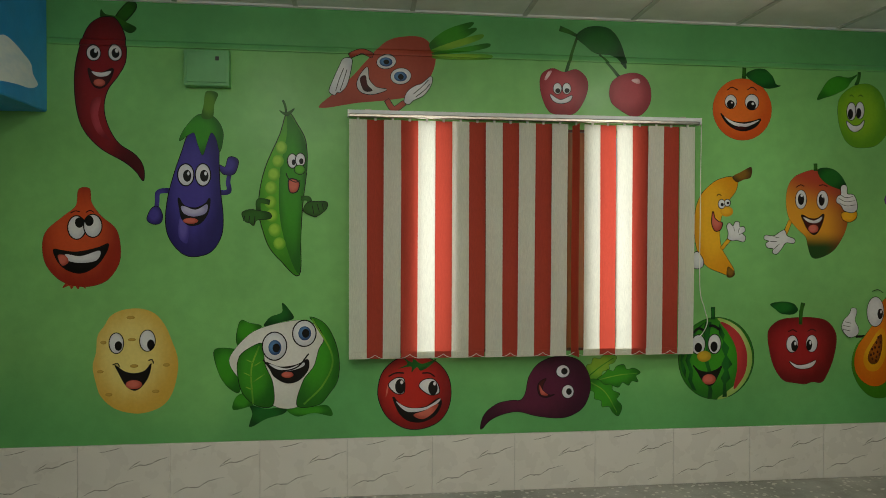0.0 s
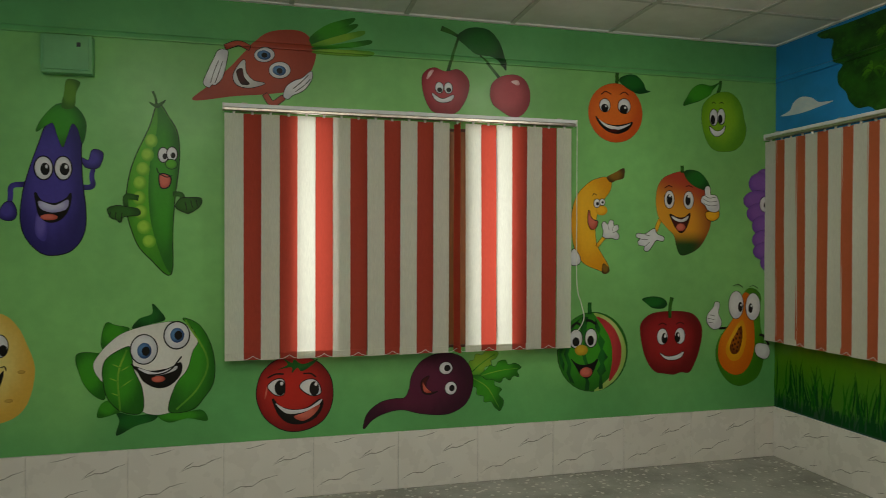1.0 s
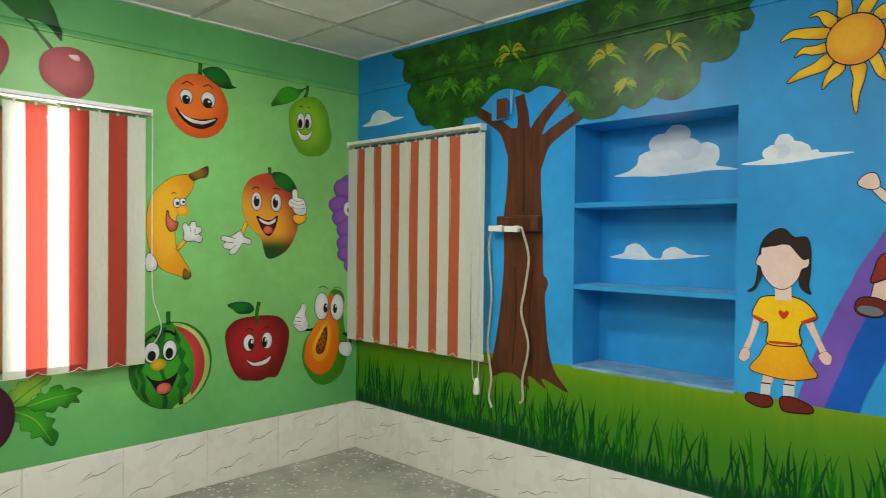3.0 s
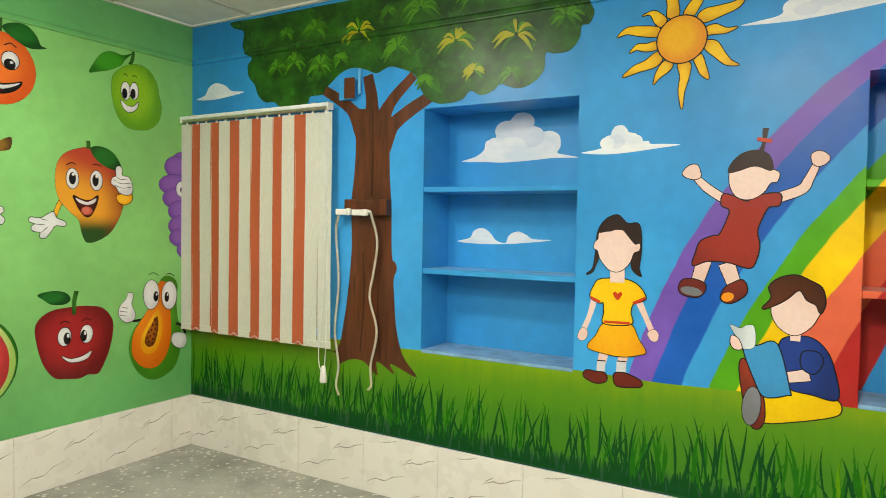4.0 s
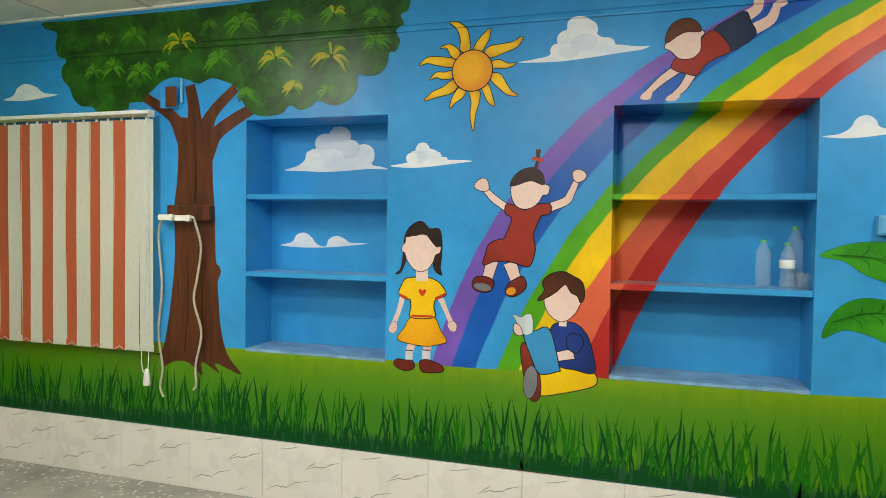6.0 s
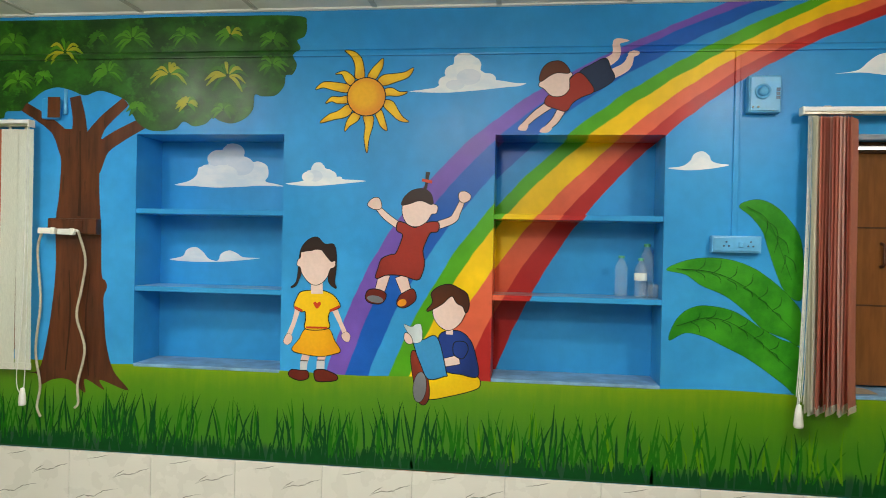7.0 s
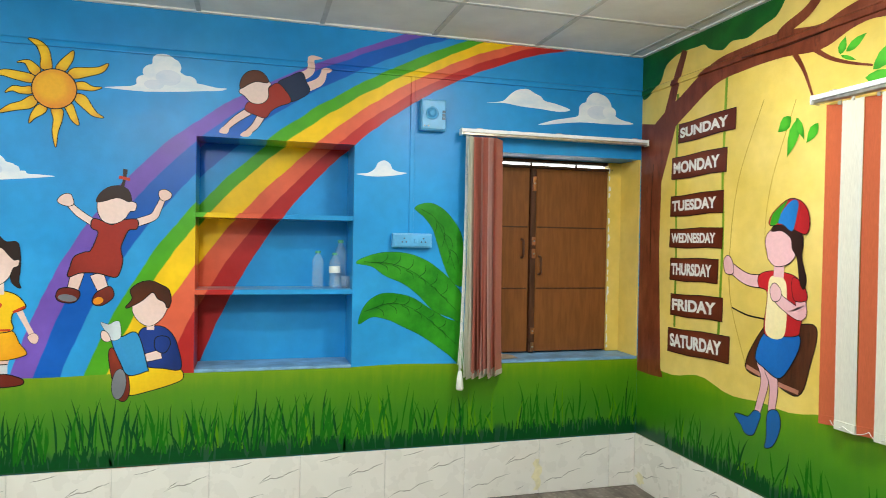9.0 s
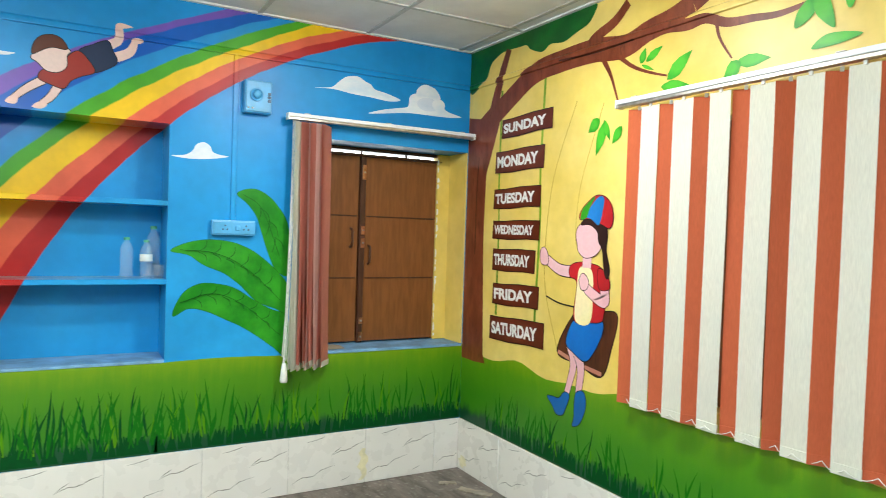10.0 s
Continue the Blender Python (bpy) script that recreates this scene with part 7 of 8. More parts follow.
motif("painted_cloud", "NICHE", (-1.010, 1.326), "pair of small white clouds painted in the niche", "wall painting", [
    S("cloud", "b", "cloud", [(-25.7, -3.1), (-18.5, -1.1), (-16, 2.6), (-11.2, 4), (-6.9, 1.6), (-3.6, -2), (1.5, -3.1), (3.4, 0.6), (8.1, 2.6), (12.9, 0.9), (16.2, -0.9), (25.7, -1.2), (13, -2.8), (1.5, -3.7), (-12.6, -4)]),
])
motif("painted_plant", "EAST", (1.603, 1.198), "three broad green leaves painted beside the drawn blind", "wall painting", [
    S("leaf", "b", "plant_green", [(1.4, 41.2), (5.8, 43.9), (11.4, 44.2), (17.7, 41.1), (23.3, 35.4), (28.3, 26.8), (30.1, 11), (29, -0.7), (22.7, 2), (18.4, 10.6), (14.4, 22.2), (11.7, 30.1), (6.7, 36.6)], k=0.12),
    S("leaf", "b", "plant_green", [(-30.1, 11.5), (-23.1, 15.4), (-13.2, 17.4), (-1.9, 16.7), (8, 13.3), (16.4, 7.7), (23.4, 1.3), (29.1, -6.4), (29.5, -20.9), (22.5, -18.3), (12.8, -14.3), (4.2, -5.9), (-4.3, 0.4), (-14.3, 4.6), (-21.5, 9.5)], k=0.12),
    S("leaf", "b", "plant_green", [(-28.2, -21.1), (-26.7, -14.3), (-22.5, -8.3), (-15.5, -4.8), (-7, -5.1), (1.5, -7.4), (11.4, -13.6), (19.8, -18.4), (29.5, -23.8), (30, -44.1), (21.7, -38.7), (13.2, -32.5), (4.7, -27.1), (-3.8, -23), (-12.3, -19), (-20.9, -17.4)], k=0.12),
    *[S("side_vein", "l", "plant_dark", [(x, y), (x + 3.5, y + 2.6 * d), (x + 4.2, y + 6.4 * d)], w=(0.2, 0.45, 0.1)) for x, y in ((-17, 11.2), (-10, 10.2), (-3, 7.6), (4, 4), (10.5, -0.6), (16.5, -6)) for d in (1, -0.7)],
    *[S("side_vein", "l", "plant_dark", [(x, y), (x + 3.5, y + 2.2 * d), (x + 4.4, y + 5.6 * d)], w=(0.2, 0.45, 0.1)) for x, y in ((-19, -12.2), (-12, -10.8), (-5, -11.4), (2, -14.2), (9, -18.6), (15.5, -24)) for d in (0.8, -0.9)],
    *[S("side_vein", "l", "plant_dark", [(x, y), (x + 1.2 + 2.6 * d, y - 3), (x + 0.6 + 4.6 * d, y - 8)], w=(0.2, 0.45, 0.1)) for x, y in ((13.5, 34.6), (18, 28), (21.4, 19.5)) for d in (1, -0.4)],
    S("rib", "l", "plant_dark", [(-25.8, 12.1), (-8.8, 10.6), (6.8, 3), (25.2, -13.8)], w=(0.35, 0.2)),
    S("rib", "l", "plant_dark", [(-25.2, -14.3), (-9.7, -10), (5.9, -16), (25.6, -32.7)], w=(0.35, 0.2)),
    S("rib", "l", "plant_dark", [(4.5, 41.2), (14.4, 33.8), (24.7, 7.9)], w=(0.3, 0.2)),
])
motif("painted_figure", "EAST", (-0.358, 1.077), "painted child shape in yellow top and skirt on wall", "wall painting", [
    S("patch", "l", "pale_pink", [(-9.6, 1.3), (-11.7, -6.8), (-14.7, -14.3)], w=(2.89, 2.17, 2.41,)),
    S("patch", "l", "pale_pink", [(8.7, 0.4), (12, -6.7), (15.1, -13.2)], w=(2.88, 2.16, 2.40,)),
    S("patch", "b", "pale_pink", [(-14.4, -12.5), (-12.5, -14.2), (-13.2, -17), (-15.2, -18.1), (-16.9, -16.7), (-16, -13.9)], k=0.18),
    S("patch", "b", "pale_pink", [(12.6, -12.1), (15.1, -10.7), (16.9, -12.4), (16.4, -15.1), (14.7, -15.5), (13.1, -14.1)], k=0.18),
    S("patch", "l", "pale_pink", [(-5, -21.7), (-6.4, -27.3)], w=(4.08, 3.60,)),
    S("patch", "l", "pale_pink", [(3.2, -21.8), (2.1, -26.7)], w=(4.09, 3.61,)),
    S("patch", "l", "white", [(-6.2, -25.6), (-6.5, -31.3)], w=(3.61,)),
    S("patch", "l", "white", [(2.3, -25), (2.2, -30.6)], w=(4.08,)),
    S("patch", "l", "black", [(-8.1, -25.8), (-4.4, -25.7)], w=(0.5,)),
    S("patch", "l", "black", [(0.3, -25.1), (4.3, -25)], w=(0.5,)),
    S("patch", "b", "shoe_red", [(-13.8, -32.2), (-12.3, -30.5), (-8.4, -30.7), (-4.5, -30.9), (-4.1, -34), (-8.2, -35.3), (-12.8, -33.9)], k=0.54),
    S("patch", "b", "shoe_red", [(-0.6, -30.8), (2.6, -29.8), (5.8, -30.4), (10.3, -32.3), (10.2, -34.4), (4.7, -35.3), (0.2, -35)], k=0.59),
    S("patch", "b", "skirt_yellow", [(-5.1, -9.8), (5.4, -9.2), (9.1, -15.3), (12.1, -20), (9.3, -21.6), (3, -23), (-4.7, -22.6), (-12.3, -20.6), (-8.8, -15.2)], k=0.39),
    S("patch", "b", "shirt_yellow", [(-8.2, 8.1), (-3.1, 9), (3.3, 8.9), (8.5, 6.5), (11.5, 2), (9.2, 0.2), (6.4, -0.9), (5.5, -4.6), (5.7, -9.2), (-5.3, -9.9), (-5.5, -5.2), (-5.9, -1.3), (-7.9, -1.3), (-11.6, 1), (-10.1, 5.6)], k=0.54),
    S("patch", "l", "shirt_red", [(-5.4, -9.2), (5.4, -9)], w=(1.04,)),
    S("patch", "b", "shirt_red", [(0, 0.2), (1.9, 2.6), (1.1, 3.7), (0, 2.9), (-1.1, 3.7), (-1.9, 2.6)]),
    S("patch", "l", "shirt_red", [(-11.4, 0.6), (-7.4, -1.1)], w=(1.20,)),
    S("patch", "l", "shirt_red", [(6.4, -0.7), (11.4, 1.8)], w=(1.20,)),
    S("patch", "l", "pale_pink", [(-0.4, 13.4), (-0.2, 7.5)], w=(6.00,)),
    S("patch", "b", "dark_brown", [(-13.5, 10.4), (-10.9, 12.9), (-9.8, 19.1), (-9.4, 25.3), (-8.2, 30.2), (-5.1, 33.9), (-0.6, 35.3), (3.3, 32), (7.7, 31.9), (9.1, 27.1), (9.1, 19.8), (8.5, 13.7), (9.4, 10.6), (5.7, 13.6), (4.5, 22.1), (-6, 21.7), (-9.1, 15.5), (-10.9, 11.5)], k=0.39),
    S("patch", "b", "pale_pink", [(-10, 24), (-8.7, 25.3), (-8.1, 28), (-3.6, 28.5), (0.8, 29.5), (4.4, 25.7), (6.7, 23.4), (8.6, 23.7), (8.3, 21), (6.2, 19.9), (4.7, 16), (1.9, 12.9), (-1.2, 11.9), (-4.5, 13.2), (-7.8, 17.3), (-8.8, 20.4), (-10.5, 21.5)], k=0.36),
    S("patch", "b", "dark_brown", [(-8.1, 28), (-7, 31.4), (-3.8, 33.4), (1.3, 33.5), (4.2, 30.6), (5.4, 25.7), (2.1, 28.7), (-1.1, 29.2), (-4.9, 28.5)]),
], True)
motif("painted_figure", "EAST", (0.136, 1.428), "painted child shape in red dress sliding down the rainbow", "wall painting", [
    S("patch", "l", "pale_pink", [(-21.2, 16.6), (-16, 11.2), (-9.8, 6.8)], w=(1.98, 3.06, 3.06,), k=0.41),
    S("patch", "b", "pale_pink", [(-25, 16.6), (-23.6, 18.9), (-21.3, 20.1), (-19.2, 19.4), (-18.2, 15.6), (-20.2, 14.4), (-23.1, 15)], k=0.41),
    S("patch", "l", "pale_pink", [(9.5, 7.1), (16.7, 10), (18.9, 13.6), (21.4, 19.5)], w=(3.60, 3.24, 2.16,), k=0.41),
    S("patch", "b", "pale_pink", [(19.6, 22.6), (22.2, 23.6), (25, 21.8), (24.6, 19.6), (21.9, 18.2), (19.9, 19.5)], k=0.40),
    S("patch", "l", "pale_pink", [(-16, -17.1), (-18.2, -25.4)], w=(5.40, 4.50,), k=0.40),
    S("patch", "l", "pale_pink", [(-7.9, -17.8), (-4.7, -26.3)], w=(5.76, 4.68,), k=0.40),
    S("patch", "b", "shoe_red", [(-25.1, -27.9), (-23.6, -25.1), (-19.4, -24.7), (-15.6, -26.2), (-15.5, -28.9), (-17.8, -31.3), (-22, -31.2), (-24.4, -30.1)], k=0.54),
    S("patch", "o", "sole_grey", [(-20.4, -29.3), (4.1, 1.7, -8)]),
    S("patch", "b", "shoe_red", [(-9.5, -30.6), (-8.1, -27.3), (-5.4, -25.4), (-2.2, -24), (-0.6, -26.2), (-0.9, -29.4), (-5.3, -32.7), (-8.5, -32.5)], k=0.54),
    S("patch", "o", "sun_gold", [(-7.1, -30.7), (2.3, 1.7, 20)]),
    S("patch", "b", "dress_red", [(-9.7, 8.2), (-6.6, 7.8), (-1.5, 5.6), (2.1, 7.7), (9.4, 8.5), (9.5, 4.4), (5.9, 3.5), (3.3, -2), (2.4, -5.7), (3.3, -11.1), (2.2, -16.6), (0, -19.2), (-7.4, -17.3), (-14.9, -17.2), (-20, -19), (-19.1, -14.4), (-17.4, -9.8), (-13.2, -7.7), (-10.5, -6.9), (-7.8, -0.5), (-7.4, 2.7), (-10.2, 4.5)], k=0.60),
    S("patch", "b", "pale_pink", [(-7.7, 16.8), (-6.8, 17.8), (-1.8, 18.3), (1, 19.2), (5.6, 17), (7.4, 17.2), (9.3, 16), (8.6, 13), (6.4, 12.5), (4.4, 9.3), (1.2, 7), (-2.4, 6.5), (-5.7, 8.2), (-7.6, 12.3)], k=0.41),
    S("patch", "b", "dark_brown", [(-8.2, 16.8), (-6.9, 20.5), (-3.3, 23.7), (1.7, 24.7), (5.5, 22.9), (7, 19.3), (6.5, 17.2), (1.9, 18.8), (-0.9, 18.6), (-4.5, 17.3)], k=0.27),
    S("patch", "l", "dark_brown", [(2.7, 23.3), (3.7, 27), (4.3, 32.8)], w=(1.98, 1.26, 2.16,)),
    S("patch", "l", "shirt_red", [(1.5, 28.9), (6.4, 27.9)], w=(1.44,)),
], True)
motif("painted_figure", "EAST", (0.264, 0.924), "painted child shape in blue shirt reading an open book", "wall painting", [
    S("patch", "b", "trouser_yellow", [(-7.1, -17.2), (2.2, -12.8), (9.2, -13.6), (17.3, -14.8), (18.6, -18.7), (15.2, -21.1), (4.9, -24.2), (-5.9, -26.3), (-9.4, -22.1)], k=0.54),
    S("patch", "b", "shoe_red", [(-14.9, -6), (-13.3, -3.5), (-9.7, -10.3), (-6.5, -17.2), (-5.9, -25.3), (-8, -29.1), (-11, -26.9), (-13.8, -15.3)], k=0.50),
    S("patch", "o", "sole_grey", [(-10.4, -20.8), (3.1, 7.3, -5)], k=0.33),
    S("patch", "b", "shirt_blue", [(-1.3, 4.3), (2.2, 6.6), (8.6, 6.7), (13.3, 2.9), (16.1, -3.9), (17.5, -14.2), (9.2, -13.6), (2.8, -12.7), (-0.3, -9.7), (-1.4, -2.7)], k=0.50),
    S("patch", "l", "pale_pink", [(8.4, -6.7), (2, -8.3), (-3.8, -9.3)], w=(4.32, 3.36,), k=0.36),
    S("patch", "b", "pale_pink", [(-8, -9), (-5.1, -6.7), (-1.3, -7.4), (-1.4, -9.7), (-5, -10.9)], k=0.36),
    S("patch", "b", "shirt_blue", [(6.2, 1.3), (11, 1.6), (12.5, -1.8), (9.9, -6), (6, -4)], k=0.54),
    S("patch", "b", "book_blue", [(-13.7, 1.2), (-8.9, 2.1), (-2.4, 3.3), (2.2, -13), (1.7, -14.8), (-6, -16.5), (-9.7, -10.3)], k=0.54),
    S("patch", "b", "paper", [(-18.7, 9.2), (-15.1, 8.2), (-12.7, 9.5), (-10.3, 9.1), (-9.9, 2), (-13.7, 0.6), (-16.2, 4.6)], k=0.18),
    S("patch", "b", "pale_pink", [(-18, 5.1), (-15.6, 4), (-14.3, 0.6), (-16.6, 0.1), (-18.3, 2.1)], k=0.36),
    S("patch", "l", "pale_pink", [(3.6, 8.1), (3.5, 5.2)], w=(3.31,)),
    S("patch", "b", "pale_pink", [(-4.6, 15.3), (-3.5, 20), (3.4, 23.8), (8.1, 20.6), (11.5, 17.8), (10.4, 14.3), (8.4, 10.7), (4.5, 7.6), (1, 7.7), (-2.7, 10.7)], k=0.36),
    S("patch", "b", "mid_brown", [(-7.6, 16.3), (-4.7, 20.5), (-5.5, 24.6), (-2, 27.9), (3.2, 29.1), (7.9, 27.2), (11.5, 24.8), (12.6, 19.6), (11.3, 16.1), (9.9, 18.9), (7, 20.5), (4.3, 23.9), (0, 20.2), (-4.1, 17.6)], k=0.54),
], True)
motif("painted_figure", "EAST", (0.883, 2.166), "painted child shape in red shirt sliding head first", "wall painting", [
    S("patch", "l", "pale_pink", [(12.3, 10.4), (16.8, 13.8), (16.9, 19.3)], w=(4.48, 3.92, 3.36,)),
    S("patch", "b", "pale_pink", [(15.5, 20.7), (17.9, 21.9), (22.9, 20.8), (19.3, 19.6), (16, 18.6)]),
    S("patch", "l", "pale_pink", [(14.5, 4.8), (21.6, 8.7), (24, 14.2)], w=(4.76, 4.20, 2.80,)),
    S("patch", "b", "pale_pink", [(22.3, 14.5), (24.6, 15.8), (27.8, 14.9), (25.4, 13.3)]),
    S("patch", "b", "navy", [(0.4, 5.9), (6.3, 9.9), (12.2, 12.5), (14.4, 8.3), (16.1, 2.7), (7.4, -2.7), (3.9, 0.2)], k=0.42),
    S("patch", "l", "pale_pink", [(-12.8, -8.6), (-19.6, -13.5), (-25.1, -18.7)], w=(3.64, 3.08, 2.24,), k=0.42),
    S("patch", "b", "pale_pink", [(-27.8, -20.5), (-25.8, -17.7), (-23, -18.1), (-24, -21)]),
    S("patch", "l", "pale_pink", [(-7.3, -10.8), (-10.5, -16.4), (-14.3, -20)], w=(3.65, 3.09, 2.25,), k=0.42),
    S("patch", "b", "pale_pink", [(-17.6, -21.6), (-15.3, -19.2), (-11.8, -19.7), (-13.8, -22)]),
    S("patch", "b", "dress_red", [(-3.6, 3.2), (0.4, 5.9), (4.5, 2.3), (7, -2.7), (1.4, -5.4), (-2.6, -8.1), (-5.4, -11.8), (-10, -10.8), (-15.2, -8.5), (-13.7, -4.6), (-8.2, -3.7)], k=0.42),
    S("patch", "b", "pale_pink", [(-17.3, 2.2), (-12.6, 5.6), (-5.8, 6.8), (-3, 5.3), (-4.3, 3.2), (-4.4, -1.7), (-7.5, -4.7), (-12.3, -4.6), (-15.8, -1.4), (-18.2, 0.1)], k=0.42),
    S("patch", "b", "mid_brown", [(-17.8, 2.2), (-17.1, 7.2), (-14.1, 10.6), (-9.3, 11.5), (-5.9, 9.6), (-4.4, 6.1), (-9.9, 6.2), (-13.3, 4.9)], k=0.42),
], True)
motif("painted_tree", "SOUTH", (-2.197, 1.592), "brown tree trunk with a long bough painted by the corner", "wall painting", [
    S("trunk", "p", "bark_red", [(-80.1, -90.7), (-80.1, 40.3), (-80.1, 56), (-56.9, 52.1), (-44.7, 54.2), (-50.9, 39), (-59.1, 20.1), (-60, -18.1), (-56.4, -85.3), (-53.9, -90.1), (-66.1, -90.9)]),
    S("bough", "l", "bark_red", [(-65.3, 45.8), (-53, 53.5), (-40.2, 59.7), (-15.3, 71.0), (7.5, 73.2), (31.2, 73.2), (50.7, 70.8), (64.6, 74.3), (76.4, 76.2), (88, 79.8)], w=(15.5, 13.5, 12, 11.6, 11.2, 11.4, 10.6, 9.6, 9.1, 8.7)),
    S("bough", "l", "bark_red", [(-58.7, 40.6), (-55.7, 51.6), (-46.9, 74.3), (-39.8, 89.1)], w=(9.9, 8.5, 6.4, 5.0)),
    S("bough", "l", "bark_red", [(88, 79.8), (97, 84), (106, 90)], w=(8.7, 8.2, 7.6)),
    S("bough", "l", "bark_red", [(66, 74.0), (76, 73.4), (85.9, 71.6), (94.6, 71.8), (104.4, 67.9), (115.2, 66.7), (126.4, 65.5), (140, 67)], w=(7, 5.4, 4.6, 3.8, 3.5, 2.8, 2.3, 1.4)),
    S("bough", "l", "bark_red", [(27, 74), (31.0, 78.9), (43.6, 83.3), (52.3, 89.8)], w=(7, 5.2, 5.0, 4.4)),
    S("twig", "l", "bark_red", [(37, 68.2), (42.8, 59.2), (47.9, 47.1)], w=(2.86, 1.82, 1.04,)),
    S("twig", "l", "bark_red", [(46.5, 67.8), (56, 61), (66, 56.5), (76.0, 53.2)], w=(2.40, 1.7, 1.2, 0.8)),
    S("twig", "l", "bark_red", [(99.3, 69.6), (101.4, 62.5), (107.0, 53.9)], w=(1.7, 1.2, 0.7)),
    S("groove", "l", "bark_dark", [(6.2, 73.3), (31.8, 72), (56.7, 72.4)], w=(0.70, 0.42,)),
    S("groove", "l", "bark_dark", [(-68.5, -26.8), (-68.6, 7.3), (-67.1, 30.9)], w=(0.85, 0.51,)),
])
motif("painted_canopy", "SOUTH", (-2.442, 2.424), "dark green leaf canopy painted under the ceiling", "wall painting", [
    S("canopy", "b", "canopy", [(-55.6, -11.8), (-55.6, 11.9), (-20.5, 11.9), (11, 11.9), (41, 11.9), (55.5, 11.9), (55, 8.3), (50.7, 3.9), (43.6, 2.1), (39.9, 1.2), (32.3, -0.7), (22.2, 0.7), (16.3, -1.7), (11.5, -1), (4.6, 1.8), (1, 4.7), (-5, 5.1), (-13.7, 5.6), (-21.5, 5.5), (-29.5, 3.2), (-33.6, 0.4), (-36.8, -5.5), (-44.2, -10.1)]),
])
def pointed_leaf(foot, tip, width):
    """A brushed leaf from its foot to a sharp tip."""
    a, b = Vector(foot), Vector(tip)
    n = Vector((a.y - b.y, b.x - a.x)).normalized() * width / 2
    side = [a.lerp(b, f) + n * k for f, k in ((0.12, 0.5), (0.35, 0.95), (0.6, 0.85), (0.82, 0.42))]
    back = [a.lerp(b, f) - n * k for f, k in ((0.82, 0.36), (0.6, 0.8), (0.35, 0.98), (0.12, 0.55))]
    return S("leaf", "p", "leaf_bright", [tuple(v) for v in (a, *side, b, *back)])


motif("painted_leaves", "SOUTH", (-1.300, 2.052), "bright green leaf sprigs painted over the yellow wall", "wall painting", [
    *[pointed_leaf(*q) for q in (((-26.1, 15.5), (-16.6, 20.2), 4.0), ((-28.8, 15.0), (-26.3, 21.5), 4.3), ((-28.3, 14.5), (-21.1, 10.9), 1.7), ((-13.7, 5.5), (-1.2, 15.1), 6.6), ((-17.0, 3.1), (-2.0, 1.5), 5.1), ((19.1, 6.0), (33.7, 4.9), 5.1), ((21.3, 6.0), (13.9, 1.1), 6.4), ((-53.2, -5.5), (-60.8, -11.0), 6.5), ((-49.0, -6.7), (-55.1, -22.6), 6.3), ((-50.3, -6.2), (-45.7, -16.4), 3.6), ((-38.5, -10.5), (-44.6, -17.9), 5.1))],
    S("leaf", "b", "leaf_bright", [(41.9, 13), (43, 18.4), (47.4, 21.7), (49, 16.9), (45.9, 13.9)]),
    S("leaf", "b", "leaf_bright", [(48, 23.4), (53.1, 21.9), (56.2, 10.3), (52.4, 12.4), (49, 16.9)]),
    S("leaf", "b", "leaf_bright", [(48.3, 4.6), (52.6, 8), (58.7, 7.9), (65.1, 6), (60, 4.6), (54, 4.1)]),
    S("leaf", "b", "leaf_bright", [(59.2, 20.2), (62.8, 19.2), (61.3, 15), (59.7, 16)]),
])
